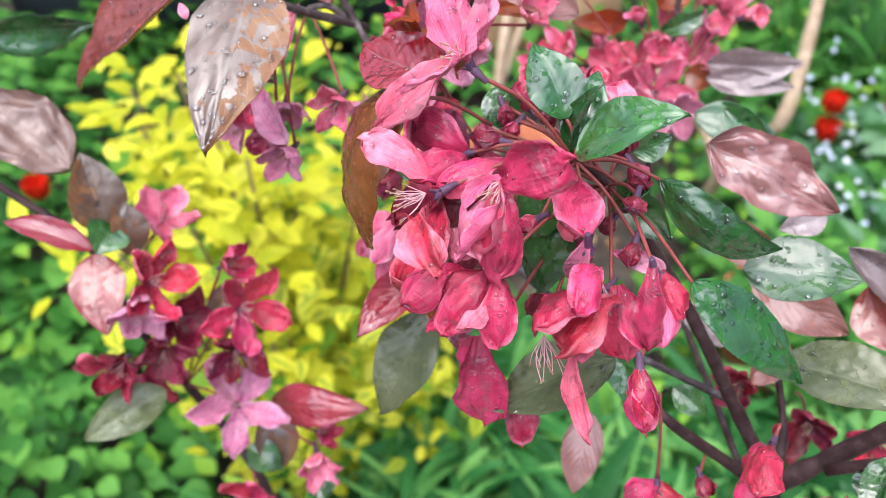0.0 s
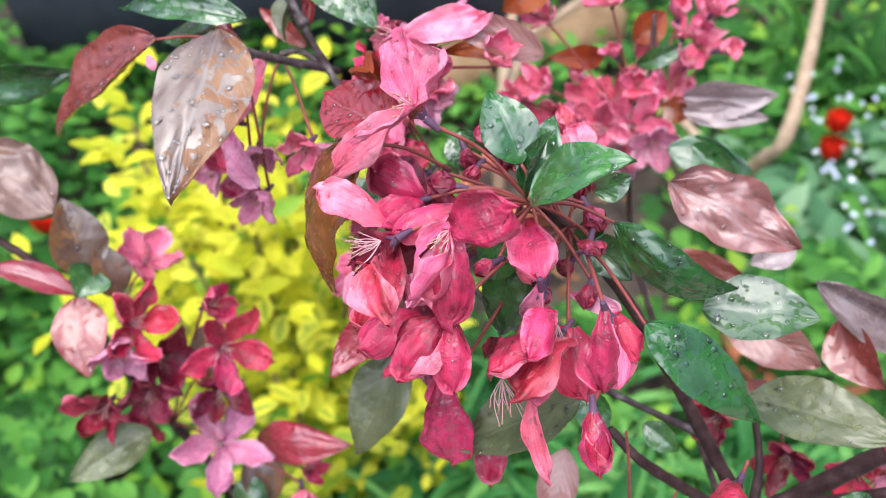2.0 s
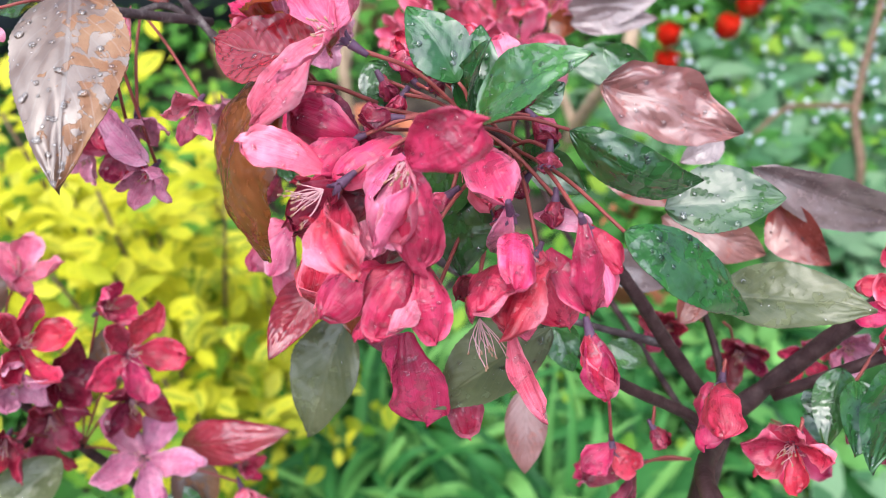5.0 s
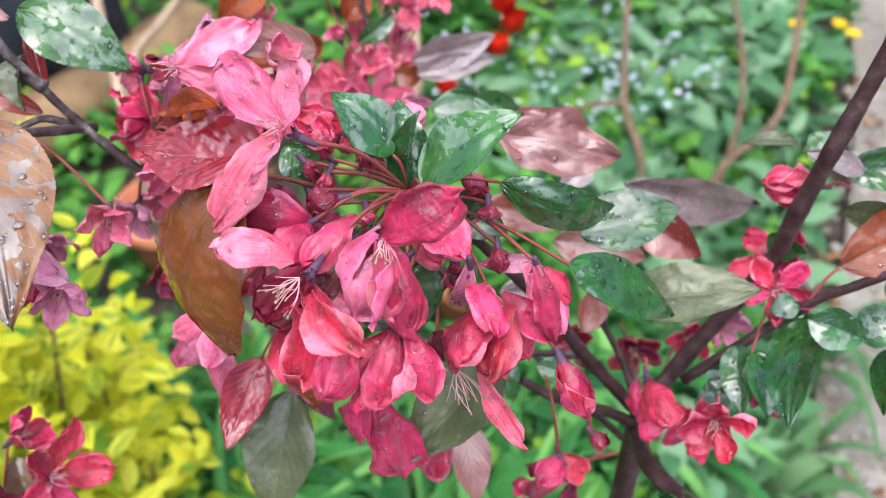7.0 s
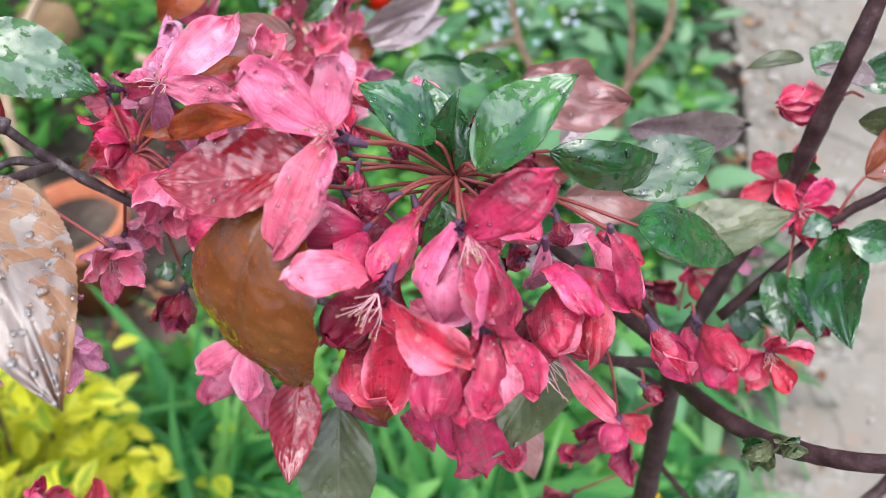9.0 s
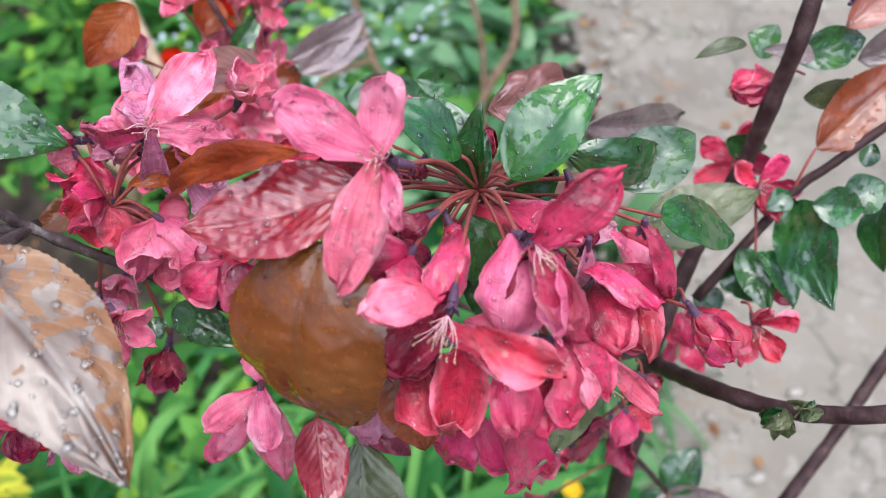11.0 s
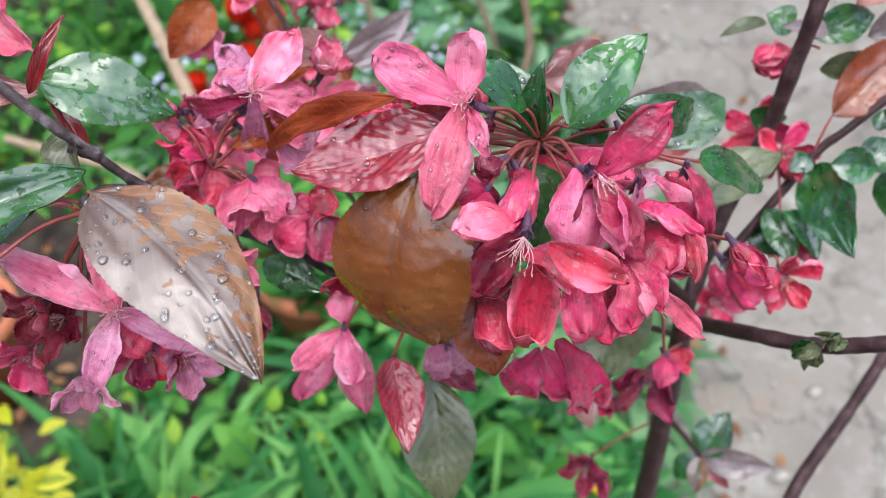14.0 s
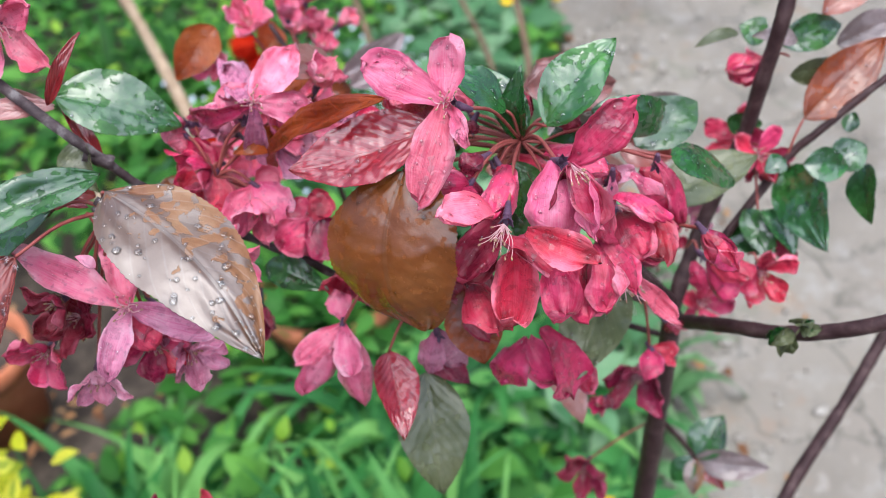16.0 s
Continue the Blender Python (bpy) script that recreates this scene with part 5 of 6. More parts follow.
# more petals inside the large truss
flower = flower_stem(tree, (0.0845, 0.3019, 1.2690), (0.0633, 0.3023, 1.2563), toward=(0.0459, 0.2985, 1.2554))
petal(tree, flower, (0.0622, 0.3038, 1.2564), (0.0467, 0.3072, 1.2677), (0.1167, -0.8960, 0.4285), 0.0127, DARKRED, cup=-0.2, fold=-0.2, drops=10)
petal(tree, flower, (0.0465, 0.2900, 1.2577), (0.0226, 0.2808, 1.2558), (0.0192, -0.2482, 0.9685), 0.0163, DARKRED, cup=-0.15, fold=-0.1, drops=10)
flower = flower_stem(tree, (0.0980, 0.3087, 1.2510), (0.0960, 0.2650, 1.2445), toward=(0.0828, 0.2483, 1.2391))
petal(tree, flower, (0.0886, 0.2590, 1.2493), (0.0706, 0.2392, 1.2523), (-0.2141, 0.3292, 0.9197), 0.0197, CRIMSON, cup=-0.15, fold=-0.1, drops=10)
petal(tree, flower, (0.0963, 0.2531, 1.2515), (0.0778, 0.2336, 1.2474), (-0.3395, 0.1288, 0.9317), 0.0163, CRIMSON, cup=-0.15, fold=-0.1, drops=10)
petal(tree, flower, (0.0572, 0.2530, 1.2507), (0.0367, 0.2405, 1.2494), (-0.0793, 0.0251, 0.9965), 0.0160, CRIMSON, cup=-0.2, fold=-0.2, drops=10)
petal(tree, flower, (0.0446, 0.2595, 1.2591), (0.0269, 0.2443, 1.2581), (-0.1171, 0.0736, 0.9904), 0.0138, CRIMSON, cup=-0.25, fold=-0.3, drops=10)
petal(tree, flower, (0.0595, 0.2489, 1.2567), (0.0448, 0.2339, 1.2581), (-0.1639, 0.2434, 0.9560), 0.0099, PINK, cup=-0.2, fold=-0.2, drops=10)
flower = flower_stem(tree, (0.0980, 0.3087, 1.2510), (0.0400, 0.2930, 1.2430), toward=(0.0318, 0.2900, 1.2426))
petal(tree, flower, (0.0318, 0.2900, 1.2426), (0.0222, 0.2702, 1.2363), (0.2123, -0.3913, 0.8954), 0.0155, CRIMSON, cup=-0.2, fold=-0.3, drops=10)
petal(tree, flower, (0.0468, 0.2773, 1.2599), (0.0432, 0.2623, 1.2588), (0.1633, -0.1088, 0.9806), 0.0102, PINK, cup=-0.1, drops=10)
bud(tree, (0.0845, 0.3019, 1.2690), (0.0846, 0.3636, 1.2503), (0.0699, 0.3823, 1.2530), 0.0130, CRIMSON)
bud(tree, (0.0845, 0.3019, 1.2690), (0.1032, 0.3791, 1.2393), (0.1007, 0.3893, 1.2491), 0.0103, CRIMSON)
bud(tree, (0.0980, 0.3087, 1.2510), (0.0507, 0.3360, 1.2477), (0.0492, 0.3289, 1.2406), 0.0122, DARKRED)
bud(tree, (0.0845, 0.3019, 1.2690), (0.1034, 0.3002, 1.2700), (0.1079, 0.2894, 1.2670), 0.0077, DARKRED)
open_flower(tree, (0.0845, 0.3019, 1.2690), (0.0770, 0.3553, 1.2559), (-0.5946, -0.0152, 0.8039), 0.0122, CRIMSON, openness=0.8, seed=91)
leaf(tree, (0.0845, 0.3019, 1.2690), (0.0927, 0.3259, 1.2907), (-0.1783, -0.6267, 0.7586), 0.0168, GREEN, drops=5)
leaf(tree, (0.0845, 0.3019, 1.2690), (0.0915, 0.3059, 1.2987), (-0.9673, -0.0874, 0.2381), 0.0123, GREEN, fold=0.35, drops=5)
leaf(tree, (0.1091, 0.2879, 1.2669), (0.0979, 0.2960, 1.2502), (-0.7732, 0.1869, 0.6060), 0.0154, GREEN, drops=5)
leaf(tree, (0.0767, 0.3003, 1.2647), (0.0708, 0.2895, 1.2408), (-0.2888, -0.8434, 0.4530), 0.0192, GREEN, drops=5)

flower = flower_stem(tree, (0.0845, 0.3019, 1.2690), (0.0352, 0.3125, 1.1960), toward=(0.0360, 0.3115, 1.1850))
petal(tree, flower, (0.0352, 0.3125, 1.1943), (0.0440, 0.3070, 1.1660), (-0.5, -0.5, 0.7), 0.0150, MAUVE, cup=-0.1, fold=-0.2)
petal(tree, flower, (0.0352, 0.3125, 1.1943), (0.0300, 0.3145, 1.1720), (-0.6, -0.4, 0.7), 0.0130, MAUVE, cup=-0.1, fold=-0.2)

# fuller back truss
open_flower(tree, (0.1574, 0.5012, 1.1406), (0.1258, 0.5082, 1.1655), (-0.3408, -0.6451, 0.6839), 0.0204, PINK, openness=0.9, seed=120)
open_flower(tree, (0.1574, 0.5012, 1.1406), (0.1440, 0.5215, 1.1601), (0.0052, -0.5326, 0.8464), 0.0208, PINK, openness=0.8, seed=121)
open_flower(tree, (0.1574, 0.5012, 1.1406), (0.0920, 0.5216, 1.1483), (-0.4417, -0.6699, 0.5968), 0.0195, PINK, openness=0.7, seed=122)
open_flower(tree, (0.1574, 0.5012, 1.1406), (0.1853, 0.5276, 1.1794), (0.2234, -0.3738, 0.9002), 0.0153, PINK, openness=0.6, seed=123)
open_flower(tree, (0.1574, 0.5012, 1.1406), (0.1490, 0.4999, 1.1374), (-0.0860, -0.9927, 0.0843), 0.0191, MAUVE, openness=0.8, seed=124)
open_flower(tree, (0.1574, 0.5012, 1.1406), (0.2003, 0.5675, 1.1845), (0.1988, -0.2461, 0.9486), 0.0177, PINK, openness=0.5, seed=125)
open_flower(tree, (0.1574, 0.5012, 1.1406), (0.2007, 0.5496, 1.2005), (0.3454, -0.1642, 0.9240), 0.0170, PINK, openness=0.6, seed=126)
open_flower(tree, (0.1574, 0.5012, 1.1406), (0.1858, 0.5500, 1.1852), (0.0355, -0.2502, 0.9676), 0.0174, PINK, openness=0.6, seed=127)
open_flower(tree, (0.1574, 0.5012, 1.1406), (0.1665, 0.5474, 1.1672), (-0.1251, -0.4728, 0.8722), 0.0177, PINK, openness=0.7, seed=128)
open_flower(tree, (0.1574, 0.5012, 1.1406), (0.1223, 0.4962, 1.1535), (-0.3291, -0.8047, 0.4941), 0.0187, PINK, openness=0.8, seed=129)

# pink bulk of the upper left truss
open_flower(tree, (0.0173, 0.4141, 1.2459), (0.0187, 0.4171, 1.2489), (-0.9527, -0.0387, 0.3014), 0.0180, CRIMSON, openness=0.6, seed=140)
open_flower(tree, (0.0173, 0.4141, 1.2459), (0.0218, 0.3967, 1.2382), (-0.6673, -0.7353, -0.1180), 0.0188, PINK, openness=0.5, seed=141)
open_flower(tree, (0.0173, 0.4141, 1.2459), (0.0382, 0.4223, 1.2528), (-0.5377, -0.0458, 0.8419), 0.0179, MAUVE, openness=0.5, seed=142)
open_flower(tree, (0.0173, 0.4141, 1.2459), (0.0442, 0.3996, 1.2568), (-0.0095, -0.6851, 0.7284), 0.0175, PINK, openness=0.6, seed=143)
open_flower(tree, (0.0173, 0.4141, 1.2459), (0.0720, 0.4018, 1.2650), (0.1763, -0.4480, 0.8765), 0.0154, PINK, openness=0.5, seed=144)
open_flower(tree, (0.0173, 0.4141, 1.2459), (0.0407, 0.3637, 1.2031), (-0.7927, -0.6043, -0.0799), 0.0200, CRIMSON, openness=0.5, seed=145)
open_flower(tree, (0.0173, 0.4141, 1.2459), (0.0231, 0.4335, 1.2627), (-0.8122, 0.1519, 0.5632), 0.0113, PINK, openness=0.4, seed=146)

# crowded red stalks of the large truss
bud(tree, (0.0980, 0.3087, 1.2510), (0.0848, 0.2857, 1.2440), (0.0848, 0.2799, 1.2383), 0.0063, DARKRED, seed=200)
bud(tree, (0.0845, 0.3019, 1.2690), (0.0729, 0.2989, 1.2416), (0.0744, 0.2919, 1.2350), 0.0065, DARKRED, seed=201)
bud(tree, (0.0980, 0.3087, 1.2510), (0.0526, 0.3174, 1.2718), (0.0535, 0.3109, 1.2655), 0.0063, CRIMSON, seed=202)
bud(tree, (0.0845, 0.3019, 1.2690), (0.0653, 0.3303, 1.2648), (0.0597, 0.3261, 1.2600), 0.0066, CRIMSON, seed=203)
bud(tree, (0.0980, 0.3087, 1.2510), (0.0587, 0.3397, 1.2663), (0.0619, 0.3333, 1.2603), 0.0067, DARKRED, seed=204)
bud(tree, (0.0845, 0.3019, 1.2690), (0.1070, 0.3032, 1.2495), (0.1100, 0.2989, 1.2456), 0.0065, CRIMSON, seed=205)
bud(tree, (0.0980, 0.3087, 1.2510), (0.0866, 0.3392, 1.2546), (0.0854, 0.3348, 1.2502), 0.0069, DARKRED, seed=206)
bud(tree, (0.0845, 0.3019, 1.2690), (0.0815, 0.3572, 1.2577), (0.0808, 0.3514, 1.2519), 0.0071, CRIMSON, seed=207)
bud(tree, (0.0980, 0.3087, 1.2510), (0.0992, 0.2915, 1.2512), (0.0939, 0.2882, 1.2475), 0.0063, DARKRED, seed=208)
bud(tree, (0.0845, 0.3019, 1.2690), (0.0889, 0.2792, 1.2521), (0.0857, 0.2735, 1.2462), 0.0061, CRIMSON, seed=209)
bud(tree, (0.0980, 0.3087, 1.2510), (0.1034, 0.2804, 1.2722), (0.1016, 0.2762, 1.2684), 0.0063, DARKRED, seed=210)
bud(tree, (0.0845, 0.3019, 1.2690), (0.0665, 0.2996, 1.2706), (0.0650, 0.2954, 1.2671), 0.0061, CRIMSON, seed=211)
bud(tree, (0.0980, 0.3087, 1.2510), (0.0876, 0.2741, 1.2573), (0.0851, 0.2710, 1.2538), 0.0063, DARKRED, seed=212)
bud(tree, (0.0845, 0.3019, 1.2690), (0.0717, 0.2793, 1.2626), (0.0639, 0.2794, 1.2572), 0.0061, CRIMSON, seed=213)
bud(tree, (0.0980, 0.3087, 1.2510), (0.0781, 0.3192, 1.2765), (0.0730, 0.3190, 1.2728), 0.0063, DARKRED, seed=214)
bud(tree, (0.0845, 0.3019, 1.2690), (0.1043, 0.2753, 1.2563), (0.1016, 0.2678, 1.2501), 0.0065, DARKRED, seed=215)

# dark flowers behind the near flower
open_flower(tree, (-0.0384, 0.3973, 1.2775), (-0.0579, 0.4214, 1.2221), (-0.6826, -0.4063, 0.6074), 0.0190, DARKRED, openness=0.9, seed=161)
open_flower(tree, (-0.0384, 0.3973, 1.2775), (-0.0721, 0.4301, 1.2099), (-0.8272, -0.5398, 0.1559), 0.0181, CRIMSON, openness=0.8, seed=162)
open_flower(tree, (-0.0384, 0.3973, 1.2775), (-0.0474, 0.3896, 1.2167), (-0.3650, -0.8996, 0.2397), 0.0188, CRIMSON, openness=0.8, seed=163)
open_flower(tree, (-0.0384, 0.3973, 1.2775), (-0.0385, 0.3802, 1.2103), (-0.3333, -0.9361, 0.1121), 0.0178, MAUVE, openness=0.7, seed=164)
open_flower(tree, (-0.0384, 0.3973, 1.2775), (-0.0670, 0.4068, 1.2059), (-0.6903, -0.7017, -0.1765), 0.0167, MAUVE, openness=0.6, seed=165)
flower = flower_stem(tree, (0.1209, 0.2633, 1.1836), (0.1254, 0.2550, 1.1337), toward=(0.1249, 0.2471, 1.1258))
petal(tree, flower, (0.1252, 0.2542, 1.1329), (0.1128, 0.2489, 1.1264), (-0.2421, -0.4727, 0.8473), 0.0133, CRIMSON, cup=-0.1, fold=0.2, drops=10)
petal(tree, flower, (0.1252, 0.2542, 1.1329), (0.1324, 0.2451, 1.1247), (-0.0724, -0.6983, 0.7121), 0.0133, CRIMSON, cup=-0.1, fold=0.2, drops=10)

# single petals of the upper left truss
flower = flower_stem(tree, (0.0173, 0.4141, 1.2459), (0.0188, 0.4141, 1.2470))
petal(tree, flower, (0.0188, 0.4141, 1.2470), (0.0154, 0.4298, 1.2545), (-0.5269, -0.4564, 0.7170), 0.0188, CRIMSON, cup=-0.06, fold=0.1, drops=2)
petal(tree, flower, (0.0188, 0.4141, 1.2470), (0.0045, 0.4196, 1.2399), (-0.5333, -0.5863, 0.6098), 0.0188, CRIMSON, cup=-0.06, fold=0.1, drops=2)
petal(tree, flower, (0.0188, 0.4141, 1.2470), (0.0106, 0.4057, 1.2355), (-0.4349, -0.5513, 0.7120), 0.0138, CRIMSON, cup=-0.06, fold=0.1, drops=2)
flower = flower_stem(tree, (0.0173, 0.4141, 1.2459), (0.0256, 0.3992, 1.2425))
petal(tree, flower, (0.0256, 0.3992, 1.2425), (0.0091, 0.3996, 1.2305), (-0.4951, -0.5709, 0.6549), 0.0163, PINK, cup=-0.06, fold=0.1, drops=2)
petal(tree, flower, (0.0256, 0.3992, 1.2425), (0.0257, 0.3827, 1.2321), (-0.5106, -0.4632, 0.7243), 0.0188, PINK, cup=-0.06, fold=0.1, drops=2)
petal(tree, flower, (0.0256, 0.3992, 1.2425), (0.0346, 0.3932, 1.2455), (-0.5611, -0.5356, 0.6310), 0.0125, PINK, cup=-0.06, fold=0.1, drops=2)
flower = flower_stem(tree, (0.0173, 0.4141, 1.2459), (0.0419, 0.4131, 1.2637))
petal(tree, flower, (0.0419, 0.4131, 1.2637), (0.0284, 0.4310, 1.2650), (-0.6158, -0.5091, 0.6013), 0.0113, PINK, cup=-0.06, fold=0.1, drops=2)
petal(tree, flower, (0.0419, 0.4131, 1.2637), (0.0426, 0.4270, 1.2731), (-0.5430, -0.4521, 0.7076), 0.0150, PINK, cup=-0.06, fold=0.1, drops=2)
flower = flower_stem(tree, (0.0173, 0.4141, 1.2459), (0.0420, 0.3981, 1.2542))
petal(tree, flower, (0.0420, 0.3981, 1.2542), (0.0525, 0.3872, 1.2551), (-0.5929, -0.5196, 0.6152), 0.0150, MAUVE, cup=-0.06, fold=0.1, drops=2)
petal(tree, flower, (0.0420, 0.3981, 1.2542), (0.0421, 0.3832, 1.2447), (-0.5514, -0.4497, 0.7027), 0.0150, MAUVE, cup=-0.06, fold=0.1, drops=2)
petal(tree, flower, (0.0420, 0.3981, 1.2542), (0.0330, 0.4041, 1.2513), (-0.5663, -0.5532, 0.6109), 0.0125, MAUVE, cup=-0.06, fold=0.1, drops=2)
flower = flower_stem(tree, (0.0400, 0.3660, 1.1930), (0.0330, 0.3760, 1.2260), toward=(0.0312, 0.3745, 1.2310))
petal(tree, flower, (0.0312, 0.3745, 1.2310), (0.0160, 0.3793, 1.2226), (-0.5315, -0.5111, 0.6755), 0.0163, CRIMSON, cup=-0.06, fold=0.1, drops=2)
petal(tree, flower, (0.0312, 0.3745, 1.2310), (0.0303, 0.3588, 1.2203), (-0.5208, -0.4608, 0.7186), 0.0188, CRIMSON, cup=-0.06, fold=0.1, drops=2)
petal(tree, flower, (0.0312, 0.3745, 1.2310), (0.0421, 0.3728, 1.2381), (-0.5226, -0.5138, 0.6804), 0.0138, CRIMSON, cup=-0.06, fold=0.1, drops=2)
petal(tree, flower, (0.0312, 0.3745, 1.2310), (0.0301, 0.3842, 1.2364), (-0.5308, -0.4563, 0.7142), 0.0125, CRIMSON, cup=-0.06, fold=0.1, drops=2)
flower = flower_stem(tree, (0.0173, 0.4141, 1.2459), (0.0201, 0.4315, 1.2592))
petal(tree, flower, (0.0201, 0.4315, 1.2592), (0.0149, 0.4415, 1.2616), (-0.5914, -0.4719, 0.6539), 0.0100, PINK, cup=-0.06, fold=0.1, drops=2)
petal(tree, flower, (0.0201, 0.4315, 1.2592), (0.0134, 0.4345, 1.2561), (-0.5407, -0.6164, 0.5725), 0.0100, PINK, cup=-0.06, fold=0.1, drops=2)
open_flower(tree, (0.1574, 0.5012, 1.1406), (0.1002, 0.5223, 1.2157), (-0.4777, -0.3940, 0.7852), 0.0177, PINK, openness=0.8, seed=171)
open_flower(tree, (0.1574, 0.5012, 1.1406), (0.1380, 0.5300, 1.2208), (-0.2033, -0.3949, 0.8960), 0.0217, PINK, openness=0.7, seed=172)
leaf(tree, (0.1051, 0.5154, 1.2429), (0.0755, 0.5197, 1.2236), (-0.4682, -0.6831, 0.5605), 0.0232, ORANGE)
flower = flower_stem(tree, (0.0980, 0.3087, 1.2510), (0.0614, 0.3077, 1.2378), toward=(0.0443, 0.3014, 1.2289))
petal(tree, flower, (0.0597, 0.3077, 1.2366), (0.0368, 0.2997, 1.2225), (-0.3814, -0.3837, 0.8410), 0.0222, DARKRED, cup=-0.1, fold=-0.1, drops=10)
petal(tree, flower, (0.0489, 0.2953, 1.2286), (0.0348, 0.2833, 1.2117), (-0.5217, -0.4264, 0.7389), 0.0211, DARKRED, cup=-0.1, fold=-0.1, drops=10)
petal(tree, flower, (0.0837, 0.3032, 1.2612), (0.0835, 0.2800, 1.2524), (-0.1617, -0.3482, 0.9234), 0.0128, CRIMSON, cup=-0.1, fold=-0.2, drops=10)
flower = flower_stem(tree, (0.0845, 0.3019, 1.2690), (0.0794, 0.3116, 1.2549), toward=(0.0754, 0.3012, 1.2442))
petal(tree, flower, (0.0794, 0.3116, 1.2549), (0.0724, 0.2953, 1.2451), (-0.0109, -0.5099, 0.8602), 0.0143, CRIMSON, cup=-0.15, fold=-0.2, drops=10)


# rain beads on the near petals
for b3, flower in PENDING:
    part("rain_drops", b3, WATER, flower, "tiny clear beads of rain")["kind"] = "stuff"

# ---- the garden: ground, path, pots and planting ----
SOIL = plain_material("wet_soil", ((0.3, (0.020, 0.015, 0.012)), (0.5, (0.068, 0.052, 0.040)), (0.72, (0.17, 0.13, 0.10))), 14, 0.75, bump_amount=0.9, dist=0.01)


def concrete_material():
    """Old concrete: broad damp stains, sandy grain, rusty and pale blotches."""
    m, n, l, b = nodes_of("worn_concrete")
    big = noise_of(n, l, 2.6, 6.0, 0.6)
    mid = noise_of(n, l, 11.0, 8.0, 0.7)
    fine = noise_of(n, l, 160.0, 4.0, 0.7)
    c = ramp(n, l, big, ((0.3, (0.175, 0.146, 0.112)), (0.5, (0.25, 0.215, 0.172)), (0.7, (0.295, 0.262, 0.215))))
    c = mix(n, l, ramp(n, l, mid, ((0.52, (0, 0, 0)), (0.72, (1, 1, 1)))), c, (0.35, 0.32, 0.28))
    rust = noise_of(n, l, 7.0, 7.0, 0.75, None)
    c = mix(n, l, ramp(n, l, rust, ((0.57, (0, 0, 0)), (0.68, (0.75, 0.75, 0.75)))), c, (0.30, 0.17, 0.09))
    c = mix(n, l, maths(n, l, "MULTIPLY", fine, 0.5), c, (0.16, 0.14, 0.12))
    vor = n.new("ShaderNodeTexVoronoi")
    vor.feature = "DISTANCE_TO_EDGE"
    vor.inputs["Scale"].default_value = 4.5
    wob = n.new("ShaderNodeVectorMath")
    wob.operation = "ADD"
    tc = n.new("ShaderNodeTexCoord")
    l.new(tc.outputs["Object"], wob.inputs[0])
    l.new(maths(n, l, "MULTIPLY", mid, 0.25), wob.inputs[1])
    l.new(wob.outputs[0], vor.inputs["Vector"])
    crack = ramp(n, l, maths(n, l, "ADD", vor.outputs["Distance"], maths(n, l, "MULTIPLY", rust, 0.05)), ((0.028, (0.8, 0.8, 0.8)), (0.05, (0, 0, 0))))
    c = mix(n, l, crack, c, (0.07, 0.06, 0.045))
    moss = noise_of(n, l, 5.0, 6.0, 0.7)
    c = mix(n, l, ramp(n, l, moss, ((0.58, (0, 0, 0)), (0.70, (0.75, 0.75, 0.75)))), c, (0.13, 0.125, 0.075))
    pale = noise_of(n, l, 24.0, 3.0, 0.6)
    c = mix(n, l, ramp(n, l, pale, ((0.60, (0, 0, 0)), (0.68, (0.45, 0.45, 0.45)))), c, (0.40, 0.37, 0.325))
    l.new(c, b.inputs["Base Color"])
    l.new(ramp(n, l, big, ((0.35, (0.35, 0.35, 0.35)), (0.6, (0.75, 0.75, 0.75)))), b.inputs["Roughness"])
    bump(n, l, b, maths(n, l, "ADD", mid, maths(n, l, "MULTIPLY", fine, 0.4)), 0.6, 0.006)
    return m


CONCRETE = concrete_material()
TERRACOTTA = plain_material("terracotta", ((0.3, (0.42, 0.13, 0.06)), (0.7, (0.60, 0.24, 0.13))), 25, 0.75)
BLACKPLASTIC = plain_material("black_plastic", ((0.3, (0.030, 0.034, 0.046)), (0.7, (0.062, 0.067, 0.086))), 12, 0.4, bump_amount=0.2)
SLEEPER = plain_material("weathered_timber", ((0.3, (0.20, 0.12, 0.06)), (0.7, (0.42, 0.28, 0.15))), 18, 0.8)


